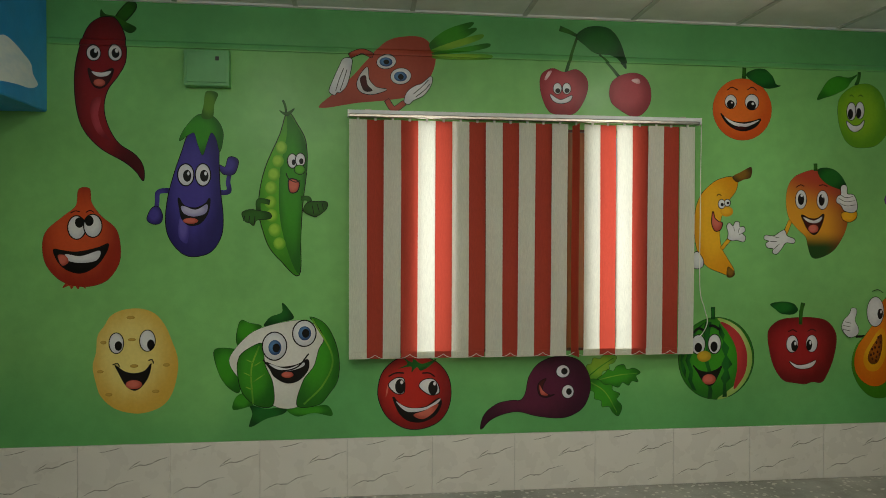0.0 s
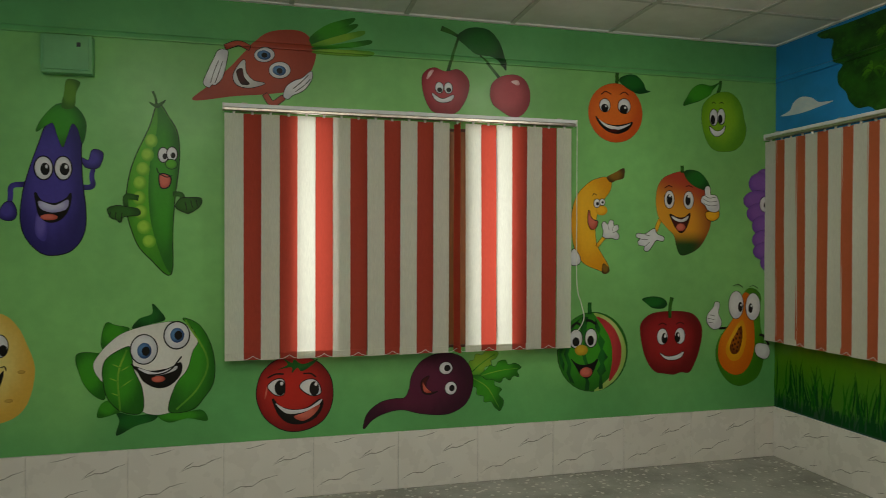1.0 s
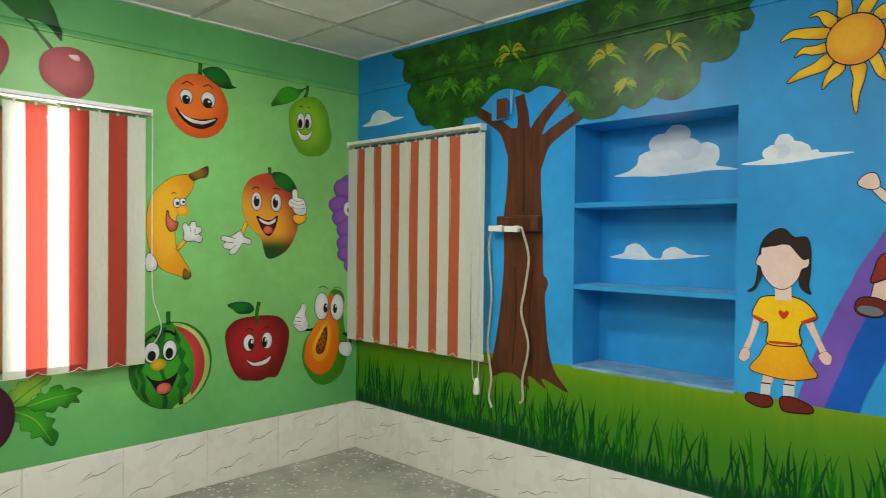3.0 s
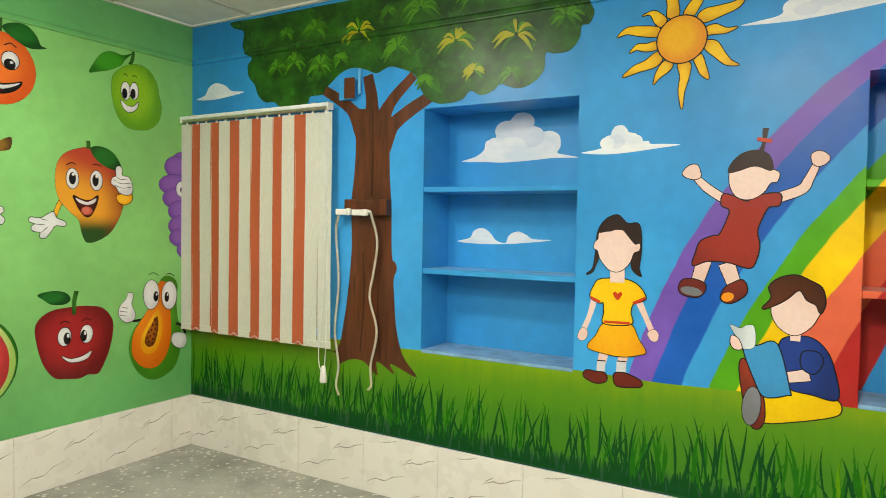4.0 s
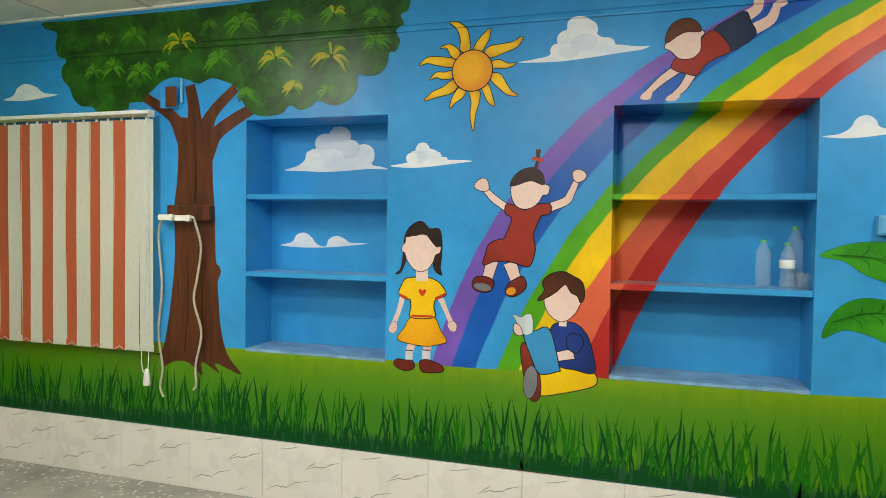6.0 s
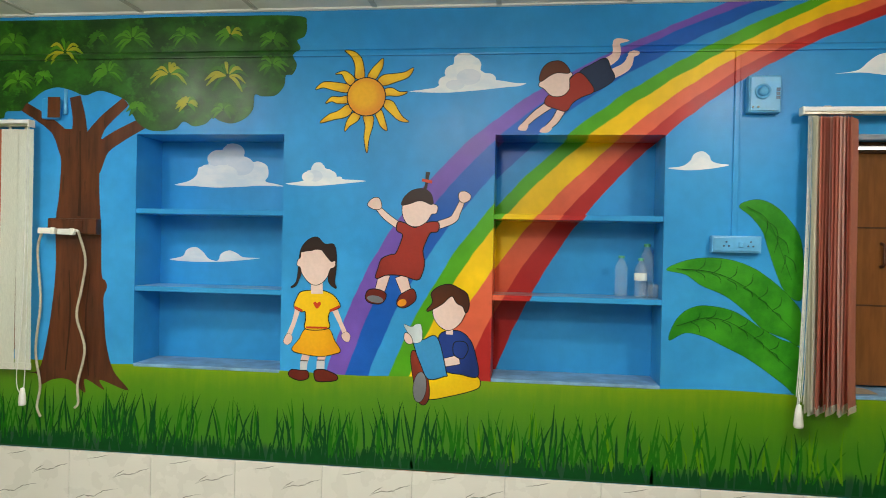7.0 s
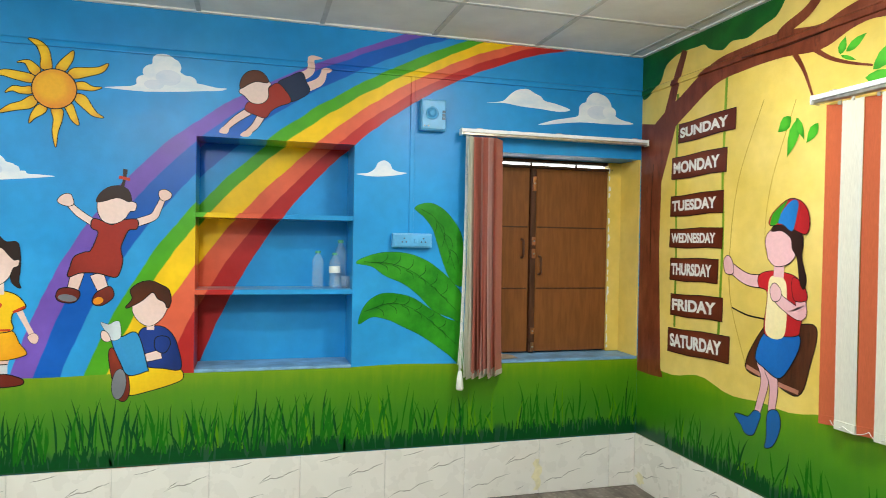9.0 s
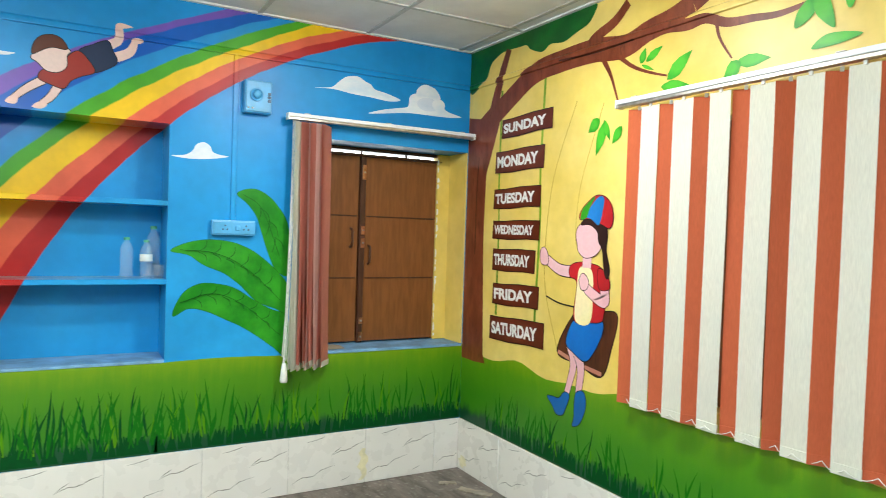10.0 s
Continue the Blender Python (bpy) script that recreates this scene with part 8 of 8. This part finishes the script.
motif("painted_figure", "SOUTH", (-1.958, 1.320), "painted child shape with striped cap sitting on a swing", "wall painting", [
    S("patch", "l", "rope_paint", [(-4, 78.5), (-19.2, 44.5), (-24.4, 13), (-23.5, -14.4), (-12.1, -44.2)], w=(0.42,)),
    S("patch", "l", "rope_paint", [(14.9, 74.8), (1.3, 38.8), (-1.5, 13.3), (2.5, 4)], w=(0.36,)),
    S("patch", "b", "bark", [(-12.1, -44.2), (1.5, -22.9), (13.8, -22.6), (28.3, -21.3), (25.7, -37.2), (19.7, -51), (4.2, -47.9)], k=0.63),
    S("patch", "l", "seat_pink", [(-11.5, -44.4), (4.2, -47.9), (20, -49.9)], w=(1.96,)),
    S("patch", "l", "black", [(-22.3, -17.9), (-11.9, -20.4), (0.6, -21.1)], w=(0.75,)),
    S("patch", "l", "warm_pink", [(-3.2, -38.5), (0.5, -48.6), (-3.7, -63.9)], w=(5.22, 4.43, 3.39,), k=0.39),
    S("patch", "l", "warm_pink", [(3.1, -42.7), (6, -50.1), (4.7, -62.5)], w=(6.16, 4.76, 3.64,), k=0.42),
    S("patch", "b", "boot_blue", [(-18.5, -68.4), (-14.4, -67.6), (-9.4, -67.4), (-5.6, -63.7), (-1.7, -64.4), (-3.5, -70), (-6.2, -74.9), (-11.1, -75.6), (-14.2, -72.2)], k=0.42),
    S("patch", "b", "boot_blue", [(2.8, -62.9), (8.2, -60.5), (10.4, -64.9), (9.4, -70.5), (6, -76.5), (1.5, -78.4), (2.3, -73.8)], k=0.42),
    S("patch", "b", "short_blue", [(-0.5, -27.9), (8.8, -27.5), (18.9, -25.5), (19.9, -30.7), (14.4, -40.6), (8.6, -45.9), (0.4, -43), (-5.4, -38.9)], k=0.58),
    S("patch", "l", "warm_pink", [(-24, 1.5), (-12.5, -3.6), (-0.9, -4.2)], w=(4.50, 5.70,), k=0.45),
    S("patch", "b", "warm_pink", [(-28.4, 4.5), (-25.7, 6.9), (-22.6, 4.4), (-21.8, -1.3), (-27.1, -1.3)], k=0.45),
    S("patch", "b", "swing_red", [(1.7, 0.6), (10.5, 0.4), (18.2, -1.7), (23.2, -8.9), (20.4, -21.7), (18.9, -25.7), (10.6, -27.2), (-0.2, -27.1), (1.1, -9.5), (-4.2, -6.5), (-4.4, -1.7)], k=0.39),
    S("patch", "b", "shirt_cream", [(2.7, -2), (10.6, -2.2), (12.6, -9.8), (11.4, -27.1), (0.8, -27.3), (1.2, -12.2)]),
    S("patch", "l", "warm_pink", [(20.1, -10.4), (20.3, -16.7), (10.1, -12.6), (5, -8.5)], w=(5.20, 5.20, 4.42,), k=0.39),
    S("patch", "b", "warm_pink", [(2.8, -7.3), (5.4, -4.5), (9.1, -7.5), (8.3, -11.5), (4.4, -12.1)], k=0.42),
    S("patch", "b", "swing_red", [(15.7, -1.8), (21.5, -4), (23.6, -10.1), (16.8, -10.7)], k=0.39),
    S("patch", "l", "warm_pink", [(7.8, 3.6), (7.7, -1.7)], w=(6.00,)),
    S("patch", "b", "warm_pink", [(0.6, 17.4), (5.5, 20), (12.5, 18.6), (17.7, 13.5), (17, 8.4), (13, 4.4), (6.1, 3.1), (1.5, 6), (0.5, 9.3), (-0.6, 13.3)], k=0.42),
    S("patch", "b", "dark_brown", [(2.9, 18.7), (5.5, 21.3), (12.4, 23.2), (19.1, 19.9), (20.9, 13.6), (20.3, 7.3), (23, -1.4), (21.9, -5.8), (19.8, -2.8), (17.9, 7.2), (15.3, 10.9), (14.3, 15.4), (9.1, 18.7)], k=0.39),
    S("patch", "b", "swing_red", [(1.9, 21.4), (2.7, 25.4), (7, 29.2), (12.9, 32.2), (18.8, 31.3), (22.9, 27.3), (24.2, 21.1), (22.4, 17.3), (17.5, 18.6), (10.7, 21.3)], k=0.42),
    S("patch", "b", "boot_blue", [(6.3, 22.6), (9.7, 27.8), (14.6, 31.7), (18, 30.7), (17.3, 25), (15, 18.6), (9.9, 21.3)]),
    S("patch", "b", "leaf_green", [(2.3, 21.4), (3.2, 25.6), (7, 28.9), (12.1, 31.8), (8.8, 27.2), (6.4, 22)]),
], True)


# ---- fronds of lighter green in the painted crown ----
def fronds(at, r, colour, seed):
    """A palm-like spray: thin brush strokes that arch up and out from one point and droop at their ends."""
    rnd = random.Random(seed)
    shapes = []
    n = rnd.randint(10, 13)
    for i in range(n):
        a = radians(222 - 264 * i / (n - 1) + rnd.uniform(-8, 8))
        ln = r * 100 * rnd.uniform(0.8, 1.1)
        x, y = math.cos(a) * ln, math.sin(a) * ln * 0.72
        tone = colour if rnd.random() < 0.5 else rnd.choice(("frond_green", "frond_dim"))
        w = rnd.uniform(1.3, 1.9)
        shapes.append(S("frond", "l", tone, [(x * 0.1, y * 0.1), (x * 0.55, y * 0.62 + 0.06 * ln), (x, y - 0.26 * ln)], w=(0.5, w, w, 0.5)))
    return shapes


CROWN = [(-2.22, 2.41, 0.06), (-2.01, 2.41, 0.10), (-1.72, 2.36, 0.11), (-1.54, 2.43, 0.06), (-1.35, 2.42, 0.11), (-1.07, 2.43, 0.08), (-0.83, 2.43, 0.08), (-0.61, 2.40, 0.08), (-2.29, 2.23, 0.08), (-2.16, 2.25, 0.09),
         (-1.98, 2.21, 0.10), (-1.84, 2.23, 0.06), (-1.48, 2.25, 0.10), (-1.15, 2.24, 0.10), (-0.84, 2.23, 0.12), (-0.61, 2.28, 0.08), (-1.32, 2.07, 0.06), (-1.05, 2.09, 0.06), (-0.86, 2.06, 0.07)]
for i, (u, z, r) in enumerate(CROWN):
    t = motif("painted_foliage", "EAST", (u, z), "spray of yellow-green leaves painted in the tree crown", "wall painting", fronds((u, z), r, "frond_yellow" if i in (2, 6, 13, 14, 17) else "frond_dim" if i in (0, 1, 3, 8, 18) else "frond_green", 40 + i), True)
    t.matrix_basis = t.matrix_basis @ Matrix.Translation((0, 0, 0.0055))

# ---- weekday boards painted on the yellow wall ----
DAYS = [("SUNDAY", -2.405, 2.046, 45.8, 9.8, 1.5), ("MONDAY", -2.461, 1.858, 45.3, 11.4, 0.6), ("TUESDAY", -2.473, 1.652, 44.0, 10.5, 1.0), ("WEDNESDAY", -2.474, 1.475, 44.0, 9.6, 0.0),
        ("THURSDAY", -2.484, 1.307, 40.3, 11.6, 0.3), ("FRIDAY", -2.458, 1.117, 43.2, 11.2, 1.4), ("SATURDAY", -2.44, 0.924, 50.5, 12.7, 1.8)]
for day, u, z, w, h, ang in DAYS:
    a, b = w / 2, h / 2
    t = motif("painted_sign", "SOUTH", (u, z), "brown painted board with the word " + day + " in white", "wall painting", [
        S("board", "p", "sign_brown", [(-a, -b), (-a * 0.3, -b - 0.4), (a * 0.5, -b + 0.3), (a - 0.6, -b - 0.2), (a, b), (a * 0.2, b + 0.3), (-a * 0.5, b - 0.3), (-a + 0.6, b)], k=0.5),
        S("word", "t", "sign_white", [(-1.8, 0), (w * 0.84, h * 0.56, 0)], text=day)])
    t.matrix_basis = t.matrix_basis @ Matrix.Translation((0, 0, 0.0035)) @ pose(0, 0, 0, 0, 0, ang)
for u0, u1, z0, z1 in ((-2.649, -2.638, 2.262, 0.99), (-2.25, -2.275, 2.368, 0.99)):
    motif("painted_rope", "SOUTH", ((u0 + u1) / 2, (z0 + z1) / 2), "yellow-green rope painted behind the day boards", "wall painting", [
        S("rope", "l", "rope_green", [((u0 - u1) * 50, (z0 - z1) * 50), (-0.6, 10), (0.5, -15), ((u1 - u0) * 50, (z1 - z0) * 50)], w=(1.9, 1.6, 1.9))], True)


# ---- fittings on the walls ----
def fuse_box():
    """Overpainted distribution box over the aubergine."""
    ob = empty("fuse_box")
    ob.matrix_basis = NORTH @ Matrix.Translation((-0.982, 0, 2.212))
    part("body", box_mesh("body", (-0.111, -0.055, -0.091), (0.111, 0, 0.091), GREEN_BOX, 0.005, 2), ob)
    part("door", box_mesh("door", (-0.097, -0.061, -0.075), (0.097, -0.0545, 0.077), GREEN_BOX, 0.003, 2), ob)
    part("lock", box_mesh("lock", (0.045, -0.063, 0.035), (0.062, -0.0605, 0.055), BLACK, 0.001), ob, None, "small black lock slot")
    return tagged(ob, "green overpainted metal fuse box fixed to the wall", "fuse box")


fuse_box()


def isolator():
    ob = empty("isolator_switch")
    ob.matrix_basis = EAST @ Matrix.Translation((1.702, 0, 2.112))
    part("body", box_mesh("body", (-0.07, -0.05, -0.083), (0.07, 0, 0.083), SWITCH_BLUE, 0.006, 2), ob)
    part("cover", box_mesh("cover", (-0.064, -0.056, -0.076), (0.064, -0.0495, 0.076), SWITCH_BLUE, 0.003, 2), ob)
    part("dial_ring", lathe_mesh("dial_ring", [(0.034, 0), (0.034, 0.01), (0.028, 0.012), (0.026, 0.006), (0.0, 0.006)], SWITCH_BLUE, 24), ob, pose(-0.012, -0.055, 0.008, 90))
    part("knob", lathe_mesh("knob", [(0.02, 0), (0.019, 0.016), (0.012, 0.02), (0, 0.021)], SWITCH_BLUE, 20), ob, pose(-0.012, -0.06, 0.008, 90), "round blue overpainted knob")
    for z in (0.018, 0.0, -0.018):
        part("terminal", box_mesh("terminal", (0.046, -0.06, z - 0.007), (0.062, -0.0555, z + 0.007), SWITCH_DARK, 0.001), ob)
    for u in (-0.052, -0.03):
        part("screw", lathe_mesh("screw", [(0.005, 0), (0.005, 0.002), (0, 0.003)], STEEL, 10), ob, pose(u, -0.056, -0.06, 90))
    return tagged(ob, "blue overpainted isolator switch with a round knob", "switch")


isolator()


def socket_board():
    ob = empty("switch_board")
    ob.matrix_basis = EAST @ Matrix.Translation((1.598, 0, 1.436))
    part("body", box_mesh("body", (-0.108, -0.04, -0.038), (0.108, 0, 0.038), SWITCH_BLUE, 0.005, 2), ob)
    part("plate", box_mesh("plate", (-0.1, -0.045, -0.031), (0.1, -0.0395, 0.031), SWITCH_BLUE, 0.003, 2), ob)
    for u in (-0.045, 0.06):
        for du, dz in ((0, 0.011), (-0.011, -0.008), (0.011, -0.008)):
            part("pin_hole", lathe_mesh("pin_hole", [(0.0045, 0), (0.0045, 0.0012), (0, 0.0013)], SWITCH_DARK, 10), ob, pose(u + du, -0.045, dz, 90))
    part("rocker", box_mesh("rocker", (0.006, -0.052, -0.014), (0.028, -0.0445, 0.012), SWITCH_BLUE, 0.003), ob, None, "blue overpainted rocker switch")
    return tagged(ob, "blue overpainted socket board with two sockets and rocker", "switch")


socket_board()
conduit = tagged(part("conduit", box_mesh("conduit", (1.584, -0.009, 1.474), (1.61, 0, 2.318), BLUE_WALL, 0.004, 2), None, EAST), "blue overpainted cable conduit on the wall", "conduit")


def tree_socket():
    """Brown overpainted socket board on the painted trunk."""
    ob = empty("switch_board")
    ob.matrix_basis = EAST @ Matrix.Translation((-1.641, 0, 1.461))
    part("body", box_mesh("body", (-0.133, -0.045, -0.04), (0.133, 0, 0.04), paint("bark"), 0.005, 2), ob)
    part("plate", box_mesh("plate", (-0.123, -0.05, -0.032), (0.06, -0.0445, 0.032), paint("bark"), 0.003, 2), ob)
    return tagged(ob, "brown overpainted socket board on the painted tree trunk", "switch")


tree_socket()


def hung_cord():
    ob = empty("power_cord")
    ob.matrix_basis = EAST
    w = -0.062
    for u0, u1, z in ((-1.808, -1.716, 1.436), (-1.702, -1.612, 1.433)):
        plug = part("plug", box_mesh("plug", (u0, w - 0.012, z - 0.015), (u1, -0.049, z + 0.015), WHITE_PLASTIC, 0.005, 2), ob, None, "off-white plastic plug")
        part("collar", box_mesh("collar", (u1 - 0.022, w - 0.0145, z - 0.0175), (u1 - 0.008, -0.0495, z + 0.0175), CORD, 0.003), plug)
    part("bend", tube_mesh("bend", smooth_line([(-1.615, w, 1.434), (-1.6, w - 0.004, 1.44), (-1.59, w, 1.434)], 5), 0.0062, CORD, 8), ob)
    for ctrl in ([(-1.79, w, 1.435), (-1.838, -0.03, 1.33), (-1.825, -0.02, 1.07), (-1.848, -0.02, 0.82), (-1.82, -0.02, 0.64), (-1.835, -0.02, 0.53), (-1.815, -0.02, 0.475)],
                 [(-1.592, w, 1.435), (-1.572, -0.03, 1.29), (-1.6, -0.02, 1.13), (-1.622, -0.02, 1.0), (-1.575, -0.02, 0.835), (-1.61, -0.02, 0.66), (-1.606, -0.02, 0.56), (-1.625, -0.02, 0.53)]):
        part("strand", tube_mesh("strand", smooth_line(ctrl, 8), 0.0062, ROPE, 8), ob, None, "pale dangling cord")
    return tagged(ob, "off-white cord with two plugs hanging from the trunk socket board", "power cord")


hung_cord()


def fork_box():
    ob = empty("junction_box")
    ob.matrix_basis = EAST @ Matrix.Translation((-1.775, 0, 2.066))
    part("body", box_mesh("body", (-0.055, -0.03, -0.055), (0.035, 0, 0.05), PLAIN_BLUE, 0.005, 2), ob)
    part("patch", box_mesh("patch", (-0.02, -0.033, -0.05), (0.05, -0.0295, 0.056), paint("bark"), 0.002, 1), ob, None, "brown painted cover half")
    part("pipe", tube_mesh("pipe", [(0.066, -0.012, -0.03), (0.066, -0.012, 0.0), (0.066, -0.012, 0.1)], 0.009, SWITCH_BLUE, 10), ob)
    return tagged(ob, "small blue junction box between the painted boughs", "junction box")


fork_box()

CLEAR = thin_plastic("clear_bottle_plastic", (0.75, 0.83, 0.86))
CAP_GREEN = simple("green_cap_plastic", (0.08, 0.35, 0.2), 0.4)
LABEL_WHITE = simple("white_bottle_label", (0.7, 0.74, 0.7), 0.5)


def bottle(x, y, z, h, r, label, sleeve=False):
    ob = empty("plastic_bottle", (x, y, z))
    prof = [(0.0, 0.002), (r * 0.8, 0.0), (r, 0.008)]
    n = 9
    for i in range(n):
        a = 0.02 + (h * 0.66 - 0.02) * i / n
        prof += [(r, a), (r * 0.93, a + h * 0.03)]
    prof += [(r, h * 0.68), (r * 0.9, h * 0.76), (r * 0.55, h * 0.86), (r * 0.38, h * 0.91), (r * 0.38, h * 0.95)]
    part("shell", lathe_mesh("shell", prof, CLEAR, 20), ob, None, "clear ribbed plastic")
    part("cap", lathe_mesh("cap", [(r * 0.46, h * 0.935), (r * 0.46, h * 0.995), (r * 0.4, h), (0, h)], CAP_GREEN, 16), ob, None, "green screw cap")
    if sleeve:
        part("wrapper", lathe_mesh("wrapper", [(r * 1.01, h * 0.44), (r * 1.015, h * 0.52), (r * 1.01, h * 0.62)], LABEL_WHITE, 20), ob, None, "white paper label")
    return tagged(ob, label, "bottle", "bottles on the niche shelf")


bottle(3.13, -1.116, 1.172, 0.2, 0.032, "clear ribbed plastic water bottle with green cap, empty")
bottle(3.15, -1.24, 1.172, 0.26, 0.034, "tall clear plastic water bottle with green cap, empty")
bottle(3.1, -1.203, 1.172, 0.19, 0.03, "clear plastic bottle with white label, empty", True)
cup = part("plastic_cup", lathe_mesh("plastic_cup", [(0, 0.001), (0.022, 0), (0.027, 0.065), (0.028, 0.066), (0.026, 0.065), (0.021, 0.003), (0, 0.003)], CLEAR, 20), None, pose(3.09, -1.262, 1.172))
tagged(cup, "small clear plastic cup beside the bottles", "cup")


def scrap():
    """A curled sheet of brown card left on the window sill."""
    n = 8
    verts = [(3.02 + 0.09 * j + 0.02 * i / n, -2.1 - 0.15 * i / n, 0.7705 + 0.012 * math.sin(3 * i / n) * j + 0.0008) for j in (0, 1) for i in range(n + 1)]
    verts += [(x, y, z + 0.0012) for x, y, z in verts]
    m = 2 * (n + 1)
    faces = [(i, i + 1, i + n + 2, i + n + 1) for i in range(n)]
    faces += [tuple(q + m for q in f[::-1]) for f in faces]
    return tagged(part("card_scrap", mesh_from("card_scrap", verts, faces, simple("brown_card", (0.3, 0.24, 0.17), 0.8))), "curled scrap of brown card on the sill", "scrap")


scrap()
# loose cord at the end of the wide blind
cord = part("blind_cord", tube_mesh("blind_cord", smooth_line([(1.622, -0.075, 1.98), (1.628, -0.06, 1.5), (1.64, -0.04, 1.1), (1.672, -0.03, 0.98), (1.69, -0.03, 0.9), (1.66, -0.03, 0.835), (1.61, -0.05, 0.815)], 8), 0.0024, CORD, 6), None, NORTH)
tagged(cord, "white operating cord hanging beside the wide blind", "cord")


def floor_scrap(x, y, turn, w, d):
    """A torn strip of brown packing board lying on the floor."""
    rnd = random.Random(int(turn))
    n = 7
    top = [(w * (i / n - 0.5), d / 2 + rnd.uniform(-0.012, 0.012)) for i in range(n + 1)]
    low = [(w * (i / n - 0.5), -d / 2 + rnd.uniform(-0.012, 0.012)) for i in range(n + 1)]
    verts = [(a, b, 0.001 + 0.004 * abs(a) / w) for a, b in top + low] + [(a, b, 0.005 + 0.006 * abs(a) / w) for a, b in top + low]
    m, k = n + 1, 2 * (n + 1)
    faces = [(i, i + 1, m + i + 1, m + i) for i in range(n)] + [(k + i, k + m + i, k + m + i + 1, k + i + 1) for i in range(n)]
    faces += [(i, k + i, k + i + 1, i + 1) for i in range(n)] + [(m + i, m + i + 1, k + m + i + 1, k + m + i) for i in range(n)]
    ob = part("board_scrap", mesh_from("board_scrap", verts, faces, simple("packing_board", (0.3, 0.26, 0.2), 0.85, 0, 0.25, 20)), None, pose(x, y, 0, 0, 0, turn))
    return tagged(ob, "torn strip of brown packing board on the floor", "scrap")


floor_scrap(2.6, -2.88, 35, 0.2, 0.05)
floor_scrap(2.78, -2.8, 70, 0.1, 0.04)


def tile_mesh(width, high):
    """A bevelled glazed tile with its printed grey veins, the same on every tile."""
    me = box_mesh("tile", (0.0012, -0.010, 0.001), (width - 0.0012, -0.001, high), TILE, 0.0015)
    bm = bmesh.new()
    bm.from_mesh(me)
    rnd = random.Random(2)
    for pts, w in ((((0.24, 0.178), (0.29, 0.2), (0.345, 0.205), (0.385, 0.222), (0.44, 0.24)), 0.0034), (((0.245, 0.182), (0.28, 0.21), (0.305, 0.224)), 0.0026), (((0.02, 0.05), (0.075, 0.08), (0.14, 0.08), (0.19, 0.11), (0.27, 0.127)), 0.0034),
                   (((0.1, 0.27), (0.16, 0.282), (0.215, 0.296)), 0.0022), (((0.3, 0.03), (0.33, 0.04), (0.36, 0.055)), 0.002)):
        line = smooth_line([(x, 0, z) for x, z in pts], 6)
        prev = None
        for i, p in enumerate(line):
            f = i / (len(line) - 1)
            ww = w * (0.25 + math.sin(math.pi * f)) * rnd.uniform(0.5, 1.0) * 0.9
            p = Vector((p.x, -0.0102, p.z + rnd.uniform(-0.002, 0.002)))
            if p.x > width - 0.004:
                break
            now = [bm.verts.new(p + Vector((0, 0, ww))), bm.verts.new(p - Vector((0, 0, ww)))]
            if prev:
                bm.faces.new((prev[0], prev[1], now[1], now[0])).material_index = 1
            prev = now
    bm.to_mesh(me)
    bm.free()
    me.materials.append(VEIN)
    return me


# ---- tiled dado: every tile a piece of its wall ----
def dado(wall, u0, u1, phase, base_z=0.0):
    width, high = 0.4475, 0.306
    part("grout_bed", box_mesh("grout_bed", (u0, -0.006, base_z), (u1, -0.0005, 0.308), GROUT), wall)
    full = tile_mesh(width, high)
    u = phase - width * math.ceil((phase - u0) / width)
    while u < u1 - 0.01:
        a, b = max(u, u0), min(u + width, u1)
        if b - a > width - 0.001:
            part("tile", full, wall, pose(u, 0, 0))
        elif b - a > 0.01:
            part("tile", tile_mesh(b - a, high), wall, pose(a, 0, 0))
        u += width


def paint_run(base, u, z0, z1, w, seed):
    """A thin dried run of spilt yellow paint down the glazed tiles."""
    rnd = random.Random(seed)
    n = 7
    side = [(u + 0.012 * math.sin(2 * i + seed), z1 + (z0 - z1) * i / n, w * (0.35 + 0.65 * math.sin(math.pi * (i + 0.5) / (n + 1))) * rnd.uniform(0.7, 1.1)) for i in range(n + 1)]
    verts = [(x + s * q, y, z) for y in (-0.0103, -0.0108) for x, z, q in side for s in (-1, 1)]
    k = 2 * (n + 1)
    faces = [(k + 2 * i, k + 2 * i + 1, k + 2 * i + 3, k + 2 * i + 2) for i in range(n)]
    return tagged(part("paint_run", mesh_from("paint_run", verts, faces, STAIN), None, base), "pale yellow dried paint run on the tiles", "stain", kind="structure")


STAIN = simple("dried_yellow_paint", (0.72, 0.66, 0.42), 0.5, 0, 0.12, 30)
paint_run(EAST, 2.36, 0.02, 0.2, 0.028, 3)
paint_run(SOUTH, -2.93, 0.02, 0.09, 0.04, 5)
dado(wall_north, X0, X1 - 0.011, 0.167)
dado(wall_east, -Y1, -Y0 - 0.011, -3.0)
dado(wall_south, -X1, -X0, -3.0)
